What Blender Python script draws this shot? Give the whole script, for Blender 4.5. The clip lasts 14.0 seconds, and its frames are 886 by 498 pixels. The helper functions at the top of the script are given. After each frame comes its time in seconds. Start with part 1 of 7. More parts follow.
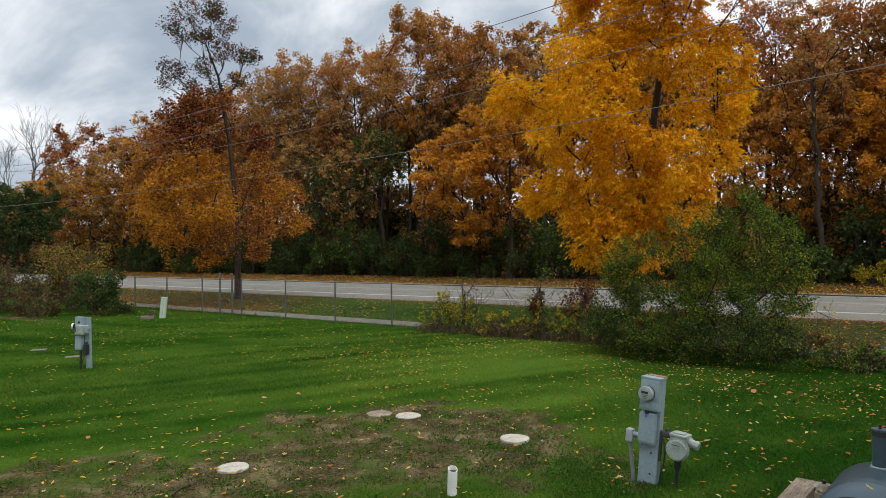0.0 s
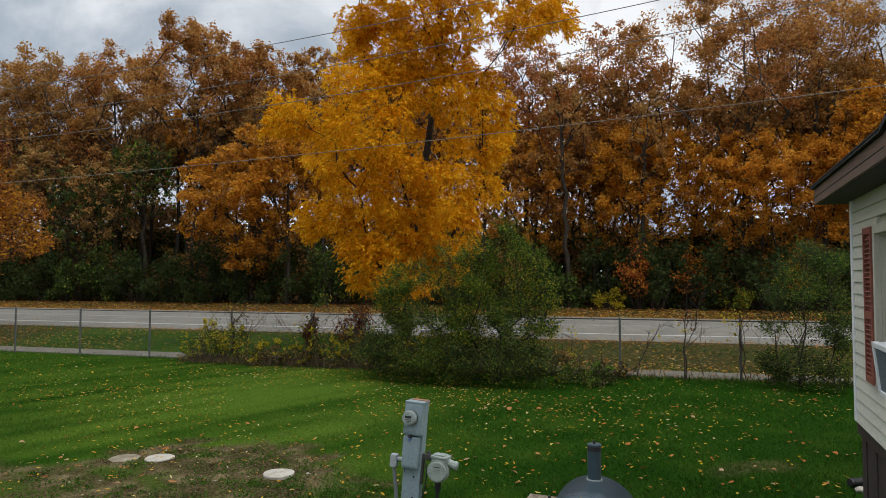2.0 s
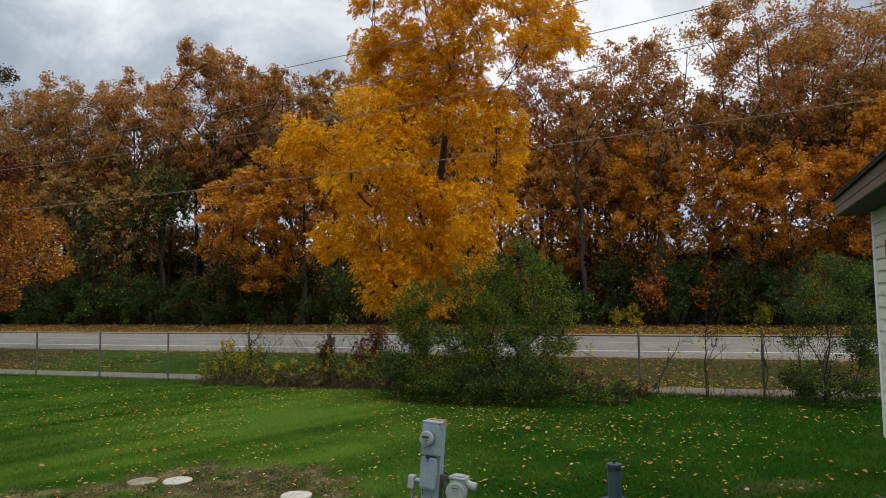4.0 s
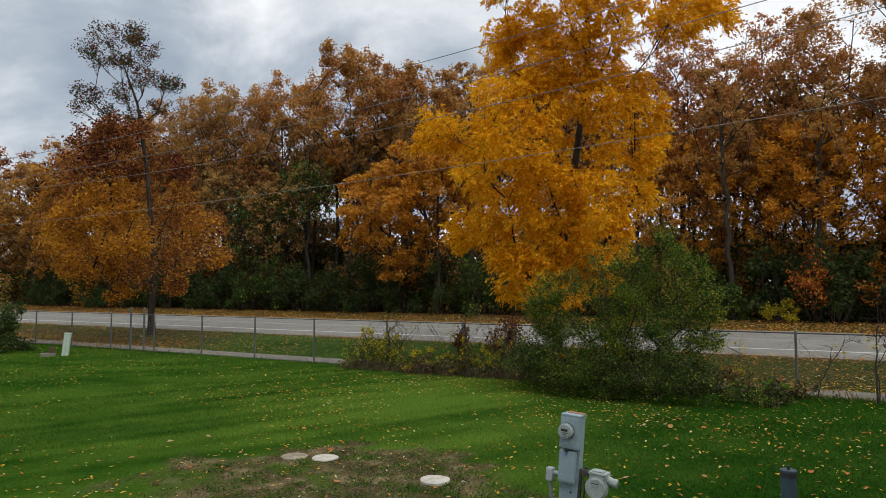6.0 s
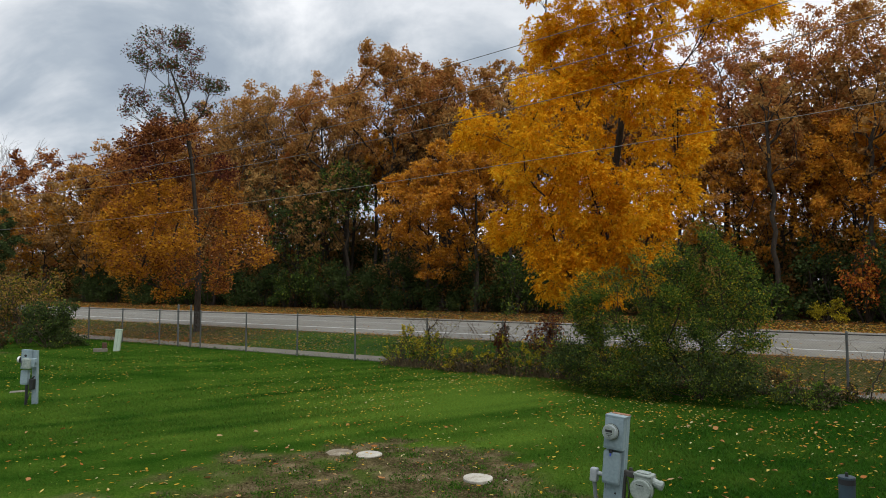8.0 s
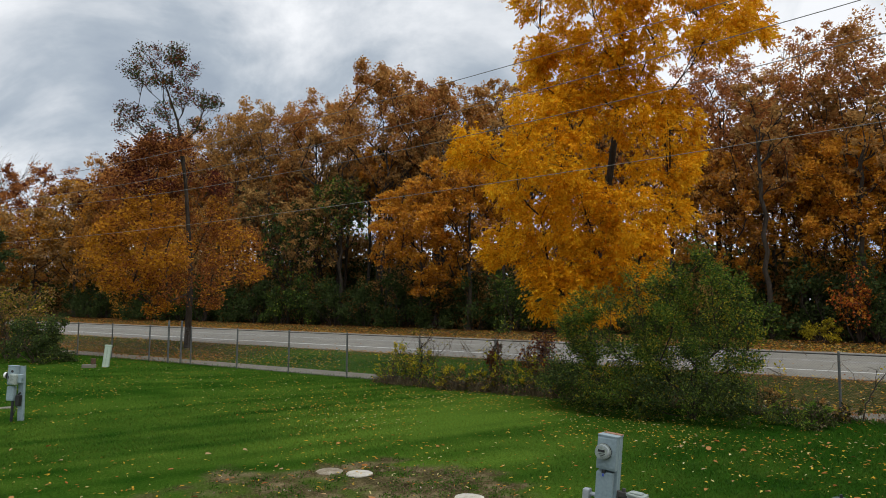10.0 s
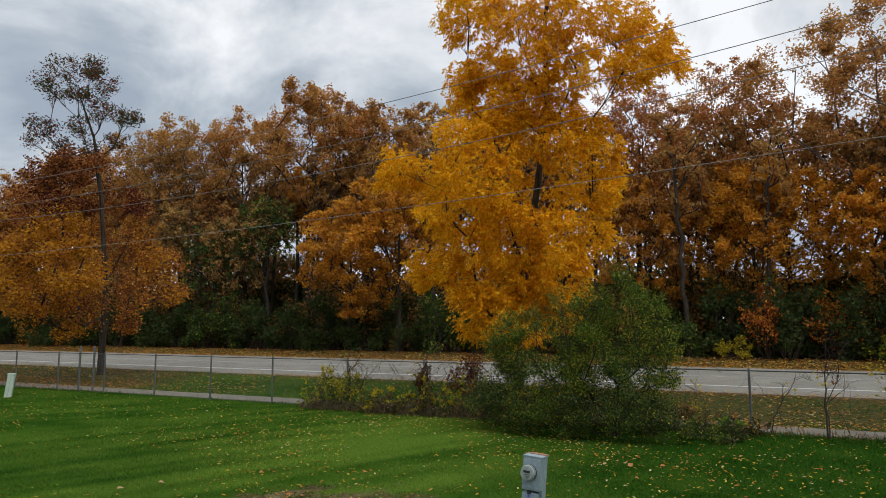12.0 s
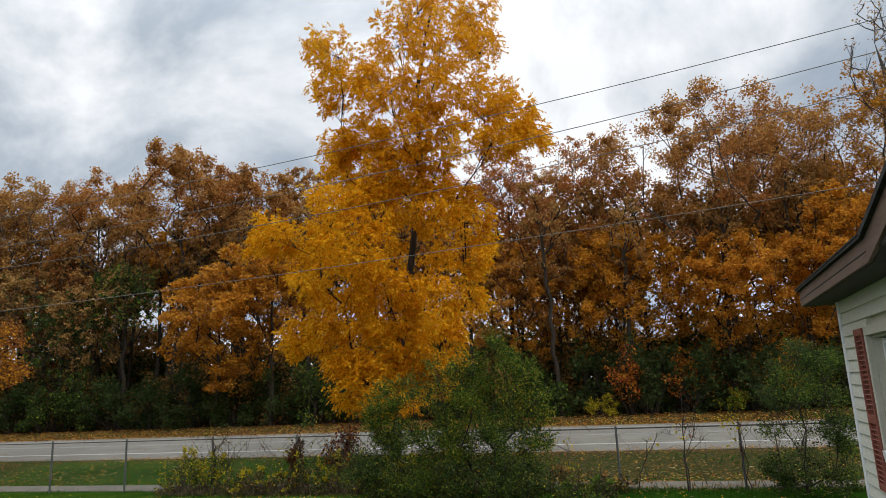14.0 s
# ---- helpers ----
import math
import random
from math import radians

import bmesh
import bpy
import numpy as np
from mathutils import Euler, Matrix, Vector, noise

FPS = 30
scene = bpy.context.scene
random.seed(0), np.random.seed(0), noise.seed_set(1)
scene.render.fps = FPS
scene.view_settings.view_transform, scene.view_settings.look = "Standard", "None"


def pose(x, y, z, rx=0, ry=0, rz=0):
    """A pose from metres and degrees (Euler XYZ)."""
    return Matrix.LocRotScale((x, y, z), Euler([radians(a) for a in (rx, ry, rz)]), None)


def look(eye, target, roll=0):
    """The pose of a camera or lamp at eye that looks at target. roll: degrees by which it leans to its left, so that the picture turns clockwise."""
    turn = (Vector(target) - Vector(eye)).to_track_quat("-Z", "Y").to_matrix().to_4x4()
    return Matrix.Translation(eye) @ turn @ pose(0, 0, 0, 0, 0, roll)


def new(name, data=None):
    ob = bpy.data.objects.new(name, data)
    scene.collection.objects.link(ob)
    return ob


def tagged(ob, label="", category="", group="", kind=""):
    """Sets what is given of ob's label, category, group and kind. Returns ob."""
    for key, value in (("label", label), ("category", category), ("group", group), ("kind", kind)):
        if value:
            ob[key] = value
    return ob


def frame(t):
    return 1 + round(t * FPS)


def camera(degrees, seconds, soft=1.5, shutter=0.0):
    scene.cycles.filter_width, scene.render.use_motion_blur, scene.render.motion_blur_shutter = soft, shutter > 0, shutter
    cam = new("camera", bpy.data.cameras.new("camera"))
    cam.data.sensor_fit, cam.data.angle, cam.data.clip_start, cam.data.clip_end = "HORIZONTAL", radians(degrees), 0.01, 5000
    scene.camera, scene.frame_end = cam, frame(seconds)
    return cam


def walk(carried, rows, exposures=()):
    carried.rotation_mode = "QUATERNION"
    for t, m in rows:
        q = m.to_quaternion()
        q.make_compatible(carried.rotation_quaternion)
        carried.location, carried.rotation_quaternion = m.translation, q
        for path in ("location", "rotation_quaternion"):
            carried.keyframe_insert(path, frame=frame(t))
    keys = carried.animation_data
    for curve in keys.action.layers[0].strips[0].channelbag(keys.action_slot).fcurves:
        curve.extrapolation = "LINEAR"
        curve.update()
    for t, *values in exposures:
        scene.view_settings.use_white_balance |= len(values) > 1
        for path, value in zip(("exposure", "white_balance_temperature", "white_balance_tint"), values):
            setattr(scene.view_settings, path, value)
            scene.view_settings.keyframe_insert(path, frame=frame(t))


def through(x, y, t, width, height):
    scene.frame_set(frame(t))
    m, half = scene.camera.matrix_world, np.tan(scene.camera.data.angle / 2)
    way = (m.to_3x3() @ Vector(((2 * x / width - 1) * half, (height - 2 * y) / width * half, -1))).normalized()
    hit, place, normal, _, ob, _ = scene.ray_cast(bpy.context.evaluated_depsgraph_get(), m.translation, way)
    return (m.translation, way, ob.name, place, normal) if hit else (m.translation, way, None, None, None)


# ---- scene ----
FOV = 68.3
cam = camera(FOV, 14.0, soft=0.35)
# seconds, place, heading, tilt, lean
ROWS = [
    (0.0, -0.000, -0.000, 2.600, 0.00, 0.20, 0.60),
    (0.5, 0.017, -0.020, 2.636, -4.36, -0.35, 0.64),
    (1.0, 0.071, 0.052, 2.598, -10.08, 0.30, 0.46),
    (1.5, 0.093, 0.055, 2.602, -14.93, 1.42, 0.09),
    (2.0, 0.148, 0.091, 2.606, -19.16, 2.33, 0.02),
    (2.2, 0.167, 0.112, 2.594, -20.24, 2.80, 0.45),
    (4.3, 0.165, 0.110, 2.604, -16.56, 4.04, 1.20),
    (4.5, 0.150, 0.105, 2.606, -15.33, 4.01, 1.70),
    (5.0, 0.151, 0.136, 2.587, -10.87, 4.06, 1.79),
    (5.5, 0.123, 0.154, 2.585, -7.92, 3.44, 0.34),
    (6.0, 0.101, 0.156, 2.591, -6.28, 3.28, 0.12),
    (6.5, 0.086, 0.148, 2.599, -4.58, 3.10, 0.01),
    (7.0, 0.044, 0.099, 2.607, -3.23, 2.96, 0.04),
    (9.5, 0.017, 0.083, 2.629, -2.94, 4.04, 0.02),
    (10.0, 0.032, 0.108, 2.618, -3.61, 4.62, -0.37),
    (10.5, 0.043, 0.102, 2.628, -4.78, 5.14, -0.54),
    (11.0, 0.048, 0.100, 2.633, -5.85, 5.50, -0.58),
    (11.5, 0.045, 0.079, 2.642, -7.49, 5.78, -0.29),
    (12.0, 0.066, 0.093, 2.639, -9.71, 6.46, 0.15),
    (12.5, 0.093, 0.107, 2.651, -11.79, 7.48, 0.63),
    (13.0, 0.105, 0.113, 2.668, -14.01, 8.59, 1.21),
    (13.5, 0.150, 0.150, 2.684, -17.05, 10.40, 2.20),
    (14.0, 0.130, 0.146, 2.690, -20.22, 11.91, 2.48),
]
walk(cam, [(t, pose(x, y, z, 90 + tilt, lean, turn)) for t, x, y, z, turn, tilt, lean in ROWS],
     exposures=[(0.0, 0.15), (0.5, -0.28), (1.0, -0.16), (1.5, -0.07), (2, -0.03), (4.5, 0.01), (5.5, 0.01), (7.0, 0.01), (9.5, 0.0), (11.0, -0.02), (13.0, 0.02), (14.0, 0.06)])

# ---- world, sun ----
world = bpy.data.worlds.new("overcast_sky")
scene.world = world
world.use_nodes = True


def link_chain(nt, *pairs):
    for a, b in pairs:
        nt.links.new(a, b)


def sky_nodes():
    nt = world.node_tree
    nt.nodes.clear()
    N = nt.nodes.new
    out, bg = N("ShaderNodeOutputWorld"), N("ShaderNodeBackground")
    sky = N("ShaderNodeTexSky")
    sky.sky_type, sky.sun_disc = "NISHITA", False
    sky.sun_elevation, sky.sun_rotation = radians(45), radians(137)
    dim = N("ShaderNodeVectorMath")
    dim.operation = "SCALE"
    dim.inputs["Scale"].default_value = 0.06
    tc, sep = N("ShaderNodeTexCoord"), N("ShaderNodeSeparateXYZ")
    add = N("ShaderNodeMath")
    add.operation, add.inputs[1].default_value = "ADD", 0.42
    mx = N("ShaderNodeMath")
    mx.operation, mx.inputs[1].default_value = "MAXIMUM", 0.05
    dx, dy, comb = N("ShaderNodeMath"), N("ShaderNodeMath"), N("ShaderNodeCombineXYZ")
    dx.operation = dy.operation = "DIVIDE"
    big, fine = N("ShaderNodeTexNoise"), N("ShaderNodeTexNoise")
    big.inputs["Scale"].default_value, big.inputs["Detail"].default_value, big.inputs["Roughness"].default_value = 1.9, 7, 0.55
    big.inputs["Distortion"].default_value = 0.35
    fine.inputs["Scale"].default_value, fine.inputs["Detail"].default_value = 4.0, 5
    drift = N("ShaderNodeVectorMath")
    drift.inputs[1].default_value = (25.3, -2.1, 18.8)
    mixn = N("ShaderNodeMath")
    mixn.operation, mixn.inputs[1].default_value = "MULTIPLY_ADD", 0.25
    ramp = N("ShaderNodeValToRGB")
    e = ramp.color_ramp.elements
    e[0].position, e[0].color = 0.47, (0.35, 0.41, 0.49, 1)
    e[1].position, e[1].color = 0.71, (0.93, 0.95, 0.98, 1)
    for p, c in ((0.54, (0.44, 0.50, 0.57, 1)), (0.62, (0.66, 0.70, 0.75, 1))):
        k = e.new(p)
        k.color = c
    mix = N("ShaderNodeMix")
    mix.data_type = "RGBA"
    mix.inputs[0].default_value = 0.93
    rise, lift = N("ShaderNodeMapRange"), N("ShaderNodeVectorMath")
    rise.interpolation_type = "SMOOTHSTEP"
    rise.inputs[1].default_value, rise.inputs[2].default_value, rise.inputs[3].default_value, rise.inputs[4].default_value = 0.42, 0.95, 1.0, ZENITH
    lift.operation = "SCALE"
    link_chain(nt, (tc.outputs["Generated"], sep.inputs[0]), (sep.outputs[2], mx.inputs[0]), (mx.outputs[0], add.inputs[0]),
               (sep.outputs[0], dx.inputs[0]), (add.outputs[0], dx.inputs[1]), (sep.outputs[1], dy.inputs[0]), (add.outputs[0], dy.inputs[1]),
               (dx.outputs[0], comb.inputs[0]), (dy.outputs[0], comb.inputs[1]), (comb.outputs[0], drift.inputs[0]), (drift.outputs[0], big.inputs[0]), (drift.outputs[0], fine.inputs[0]),
               (fine.outputs[0], mixn.inputs[0]), (big.outputs[0], mixn.inputs[2]), (mixn.outputs[0], ramp.inputs[0]),
               (sky.outputs[0], dim.inputs[0]), (dim.outputs[0], mix.inputs[6]), (ramp.outputs[0], mix.inputs[7]),
               (mix.outputs[2], lift.inputs[0]), (sep.outputs[2], rise.inputs[0]), (rise.outputs[0], lift.inputs["Scale"]), (lift.outputs[0], bg.inputs[0]), (bg.outputs[0], out.inputs[0]))
    bg.inputs[1].default_value = SKY


# an overcast sky is brightest overhead
SKY, SUN, ZENITH = 1.08, 1.15, 2.3
sky_nodes()
sun = new("sun", bpy.data.lights.new("sun", "SUN"))
sun.data.energy, sun.data.angle, sun.data.color = SUN, radians(40), (0.98, 0.96, 0.86)
sun.matrix_world = look((0, 0, 60), (-24, 26, 24))

# ---- materials ----


def mat(name, colours, rough=0.8, metal=0.0, scale=4.0, bump=0.2, fine=40.0, stretch=(1, 1, 1), spec=0.4):
    """Two scales of mottling through a colour ramp, and a fine relief."""
    m = bpy.data.materials.new(name)
    m.use_nodes = True
    nt = m.node_tree
    N = nt.nodes.new
    b = nt.nodes["Principled BSDF"]
    tc, mp = N("ShaderNodeTexCoord"), N("ShaderNodeMapping")
    mp.inputs["Scale"].default_value = stretch
    n1, n2 = N("ShaderNodeTexNoise"), N("ShaderNodeTexNoise")
    n1.inputs["Scale"].default_value, n1.inputs["Detail"].default_value = scale, 6
    n2.inputs["Scale"].default_value, n2.inputs["Detail"].default_value = fine, 4
    mx, ramp, bp = N("ShaderNodeMix"), N("ShaderNodeValToRGB"), N("ShaderNodeBump")
    mx.inputs[0].default_value = 0.45
    e = ramp.color_ramp.elements
    for i, c in enumerate(colours):
        p = 0.3 + 0.4 * i / max(1, len(colours) - 1)
        k = e[i] if i < 2 else e.new(p)
        k.position, k.color = p, (*c, 1)
    bp.inputs["Strength"].default_value, bp.inputs["Distance"].default_value = bump, 0.02
    link_chain(nt, (tc.outputs["Object"], mp.inputs[0]), (mp.outputs[0], n1.inputs[0]), (mp.outputs[0], n2.inputs[0]),
               (n1.outputs[0], mx.inputs[2]), (n2.outputs[0], mx.inputs[3]), (mx.outputs[0], ramp.inputs[0]),
               (ramp.outputs[0], b.inputs["Base Color"]), (n2.outputs[0], bp.inputs["Height"]), (bp.outputs[0], b.inputs["Normal"]))
    b.inputs["Roughness"].default_value, b.inputs["Metallic"].default_value = rough, metal
    b.inputs["Specular IOR Level"].default_value = spec
    return m


def leaf_mat(name, colours, through=0.35, rough=0.6, dry=None):
    """Leaf surface: each leaf takes its own tint, and some light passes through it."""
    m = bpy.data.materials.new(name)
    m.use_nodes = True
    nt = m.node_tree
    N = nt.nodes.new
    nt.nodes.remove(nt.nodes["Principled BSDF"])
    out = nt.nodes["Material Output"]
    geo, ramp, tc, n1 = N("ShaderNodeNewGeometry"), N("ShaderNodeValToRGB"), N("ShaderNodeTexCoord"), N("ShaderNodeTexNoise")
    n1.inputs["Scale"].default_value, n1.inputs["Detail"].default_value = 0.45, 3
    mx = N("ShaderNodeMix")
    mx.inputs[0].default_value = 0.46
    e = ramp.color_ramp.elements
    for i, c in enumerate(colours):
        p = 0.25 + 0.5 * i / max(1, len(colours) - 1)
        k = e[i] if i < 2 else e.new(p)
        k.position, k.color = p, (*c, 1)
    d, t, g, m1, m2 = N("ShaderNodeBsdfDiffuse"), N("ShaderNodeBsdfTranslucent"), N("ShaderNodeBsdfGlossy"), N("ShaderNodeMixShader"), N("ShaderNodeMixShader")
    g.inputs["Roughness"].default_value = rough
    m1.inputs[0].default_value, m2.inputs[0].default_value = through, 0.006
    nt.links.new(tc.outputs["Object"], n1.inputs[0])
    tint = ramp.outputs[0]
    if dry:
        at, mc = N("ShaderNodeAttribute"), N("ShaderNodeMix")
        at.attribute_name, mc.data_type = "dry", "RGBA"
        mc.inputs[7].default_value = (*dry, 1)
        link_chain(nt, (at.outputs["Fac"], mc.inputs[0]), (ramp.outputs[0], mc.inputs[6]))
        tint = mc.outputs[2]
    link_chain(nt, (geo.outputs["Random Per Island"], mx.inputs[2]), (n1.outputs[0], mx.inputs[3]),
               (mx.outputs[0], ramp.inputs[0]), (tint, d.inputs[0]), (tint, t.inputs[0]),
               (d.outputs[0], m1.inputs[1]), (t.outputs[0], m1.inputs[2]), (m1.outputs[0], m2.inputs[1]), (g.outputs[0], m2.inputs[2]), (m2.outputs[0], out.inputs[0]))
    return m


def ground_mat():
    """Mown lawn, bare soil, leaf-strewn verge and woodland floor on one sheet."""
    m = bpy.data.materials.new("lawn_soil_litter")
    m.use_nodes = True
    nt = m.node_tree
    N = nt.nodes.new
    b = nt.nodes["Principled BSDF"]
    tc = N("ShaderNodeTexCoord")

    def noise_ramp(scale, detail, cols, lo=0.32, hi=0.68):
        n, r = N("ShaderNodeTexNoise"), N("ShaderNodeValToRGB")
        n.inputs["Scale"].default_value, n.inputs["Detail"].default_value, n.inputs["Roughness"].default_value = scale, detail, 0.65
        src = tc.outputs["Object"]
        nt.links.new(src, n.inputs[0])
        nt.links.new(n.outputs[0], r.inputs[0])
        e = r.color_ramp.elements
        for i, c in enumerate(cols):
            p = lo + (hi - lo) * i / (len(cols) - 1)
            k = e[i] if i < 2 else e.new(p)
            k.position, k.color = p, (*c, 1)
        return n, r

    def mix(f, a, b2, amount=None):
        x = N("ShaderNodeMix")
        x.data_type = "RGBA"
        if f is None:
            x.inputs[0].default_value = amount
        else:
            nt.links.new(f, x.inputs[0])
        nt.links.new(a, x.inputs[6])
        nt.links.new(b2, x.inputs[7])
        return x.outputs[2]

    n_fine, fine = noise_ramp(38, 5, ((0.006, 0.028, 0.002), (0.013, 0.047, 0.004), (0.024, 0.066, 0.007)))
    _, straw = noise_ramp(21, 6, ((0.033, 0.079, 0.008), (0.066, 0.124, 0.014), (0.112, 0.160, 0.026)))
    a_dry = N("ShaderNodeAttribute")
    a_dry.attribute_name = "dry"
    grass = mix(a_dry.outputs["Fac"], fine.outputs[0], straw.outputs[0])
    _, soil_big = noise_ramp(1.7, 9, ((0.024, 0.023, 0.008), (0.074, 0.058, 0.025), (0.198, 0.156, 0.086)), 0.40, 0.62)
    _, soil_fine = noise_ramp(24, 9, ((0.018, 0.017, 0.006), (0.090, 0.073, 0.033), (0.24, 0.190, 0.108)), 0.36, 0.64)
    soil_c = mix(None, soil_big.outputs[0], soil_fine.outputs[0], 0.4)
    _, litter = noise_ramp(9, 8, ((0.016, 0.028, 0.006), (0.062, 0.046, 0.019), (0.150, 0.092, 0.040)), 0.38, 0.62)
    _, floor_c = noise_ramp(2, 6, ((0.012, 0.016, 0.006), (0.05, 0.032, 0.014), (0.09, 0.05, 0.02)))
    a_soil, a_lit, a_wood = (N("ShaderNodeAttribute") for _ in range(3))
    a_soil.attribute_name, a_lit.attribute_name, a_wood.attribute_name = "soil", "litter", "woodfloor"
    c = mix(a_soil.outputs["Fac"], grass, soil_c)
    c = mix(a_lit.outputs["Fac"], c, litter.outputs[0])
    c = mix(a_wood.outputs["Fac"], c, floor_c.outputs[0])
    nt.links.new(c, b.inputs["Base Color"])
    b.inputs["Roughness"].default_value, b.inputs["Specular IOR Level"].default_value = 0.95, 0.0
    bp = N("ShaderNodeBump")
    bp.inputs["Strength"].default_value, bp.inputs["Distance"].default_value = 0.8, 0.04
    nt.links.new(n_fine.outputs[0], bp.inputs["Height"])
    nt.links.new(bp.outputs[0], b.inputs["Normal"])
    return m


def glass_mat():
    m = bpy.data.materials.new("window_glass")
    m.use_nodes = True
    b = m.node_tree.nodes["Principled BSDF"]
    b.inputs["Base Color"].default_value = (0.9, 0.93, 0.95, 1)
    b.inputs["Roughness"].default_value, b.inputs["Transmission Weight"].default_value = 0.03, 0.9
    return m


GROUND = ground_mat()
GLASS = glass_mat()
BARK = mat("dark_furrowed_bark", ((0.02, 0.016, 0.012), (0.045, 0.035, 0.027), (0.08, 0.064, 0.05)), 0.95, scale=6, stretch=(1, 1, 0.25), bump=0.6, fine=18, spec=0.1)
BARK_GREY = mat("grey_bark", ((0.045, 0.038, 0.032), (0.090, 0.078, 0.066), (0.150, 0.132, 0.114)), 0.95, scale=6, stretch=(1, 1, 0.25), bump=0.6, fine=18, spec=0.1)
BARK_DULL = mat("dull_grey_brown_bark", ((0.024, 0.021, 0.018), (0.052, 0.045, 0.039), (0.090, 0.078, 0.068)), 0.95, scale=6, stretch=(1, 1, 0.25), bump=0.6, fine=18, spec=0.1)
TWIG = mat("brown_twig", ((0.05, 0.034, 0.024), (0.10, 0.07, 0.05), (0.16, 0.12, 0.09)), 0.9, scale=9, bump=0.3, spec=0.1)
L_YELLOW = leaf_mat("golden_leaf", ((0.54, 0.218, 0.004), (0.79, 0.352, 0.006), (0.87, 0.452, 0.010), (0.87, 0.55, 0.03)), 0.5)
L_GOLD = leaf_mat("orange_gold_leaf", ((0.300, 0.114, 0.010), (0.490, 0.208, 0.015), (0.660, 0.325, 0.026)), 0.50)
L_ORANGE = leaf_mat("orange_brown_leaf", ((0.360, 0.148, 0.018), (0.610, 0.270, 0.030), (0.780, 0.395, 0.046)), 0.6)
L_RUST = leaf_mat("rust_brown_leaf", ((0.230, 0.111, 0.031), (0.415, 0.208, 0.058), (0.580, 0.317, 0.096)), 0.60)
L_RED = leaf_mat("red_brown_leaf", ((0.215, 0.078, 0.024), (0.380, 0.143, 0.039), (0.510, 0.215, 0.060)), 0.58)
L_MAROON = leaf_mat("maroon_leaf", ((0.05, 0.012, 0.010), (0.10, 0.024, 0.016), (0.16, 0.045, 0.02)), 0.3)
L_TAN = leaf_mat("olive_tan_leaf", ((0.195, 0.110, 0.038), (0.355, 0.198, 0.064), (0.495, 0.300, 0.105)), 0.5)
L_GREEN = leaf_mat("green_leaf", ((0.039, 0.087, 0.013), (0.083, 0.171, 0.021), (0.143, 0.241, 0.032), (0.276, 0.318, 0.040)), 0.42)
L_BUSH = leaf_mat("bush_leaf", ((0.034, 0.070, 0.012), (0.072, 0.135, 0.018), (0.126, 0.185, 0.024), (0.25, 0.275, 0.034)), 0.46)
L_DARK = leaf_mat("dark_green_leaf", ((0.029, 0.043, 0.015), (0.054, 0.079, 0.024), (0.088, 0.115, 0.035)), 0.36)
# the dark green leaf again, darkened to carry the shade inside the wood
L_SHADED = leaf_mat("shaded_green_leaf", ((0.024, 0.039, 0.011), (0.046, 0.070, 0.018), (0.078, 0.104, 0.028)), 0.42)
L_OLIVE = leaf_mat("yellow_green_leaf", ((0.10, 0.10, 0.012), (0.24, 0.20, 0.015), (0.42, 0.32, 0.02)), 0.35)
L_LEMON = leaf_mat("yellowing_leaf", ((0.22, 0.19, 0.015), (0.42, 0.33, 0.02), (0.60, 0.46, 0.03)), 0.35)
COIL = mat("blue_grey_coil", ((0.14, 0.17, 0.185), (0.20, 0.24, 0.26)), 0.6, scale=8, fine=60, bump=0.2)
L_BROWN = leaf_mat("dark_brown_leaf", ((0.10, 0.032, 0.012), (0.19, 0.065, 0.020), (0.30, 0.12, 0.03)), 0.4)
L_OAK = leaf_mat("fallen_oak_leaf", ((0.22, 0.07, 0.022), (0.33, 0.125, 0.035), (0.36, 0.18, 0.07), (0.36, 0.26, 0.15)), 0.15)
L_SCARLET = leaf_mat("scarlet_leaf", ((0.22, 0.05, 0.015), (0.42, 0.10, 0.02), (0.50, 0.17, 0.03)), 0.35)
L_FALLEN = leaf_mat("fallen_leaf", ((0.302, 0.101, 0.025), (0.386, 0.176, 0.025), (0.487, 0.277, 0.025), (0.504, 0.353, 0.059), (0.470, 0.395, 0.218)), 0.15)
L_LITTER = leaf_mat("verge_litter_leaf", ((0.137, 0.047, 0.018), (0.270, 0.100, 0.020), (0.380, 0.172, 0.026), (0.330, 0.195, 0.075)), 0.15)
BLADE = leaf_mat("grass_blade", ((0.007, 0.032, 0.003), (0.015, 0.056, 0.004), (0.026, 0.077, 0.007), (0.047, 0.104, 0.011)), 0.4, dry=(0.118, 0.178, 0.020))
WEED = leaf_mat("weed_leaf", ((0.024, 0.070, 0.007), (0.050, 0.122, 0.012), (0.092, 0.168, 0.020)), 0.4)
CLOVER = leaf_mat("clover_leaf", ((0.030, 0.085, 0.008), (0.060, 0.145, 0.014), (0.110, 0.200, 0.024)), 0.4)
SOIL = mat("brown_soil", ((0.050, 0.036, 0.018), (0.105, 0.076, 0.040), (0.19, 0.145, 0.088)), 0.95, scale=3, fine=40, bump=0.5, spec=0.1)
STRAW = leaf_mat("dry_stem", ((0.060, 0.041, 0.022), (0.120, 0.090, 0.049), (0.180, 0.143, 0.083)), 0.2)
ASPHALT = mat("worn_asphalt", ((0.128, 0.119, 0.098), (0.180, 0.169, 0.142), (0.243, 0.230, 0.197)), 0.85, scale=0.7, fine=60, bump=0.15)
PAINT = mat("worn_road_paint", ((0.34, 0.33, 0.32), (0.55, 0.55, 0.53), (0.66, 0.66, 0.64)), 0.7, scale=2.5, fine=12, bump=0.05)
PAINT_FADED = mat("faded_road_paint", ((0.19, 0.18, 0.17), (0.28, 0.27, 0.26), (0.40, 0.40, 0.39)), 0.7, scale=1.2, fine=9, bump=0.05)
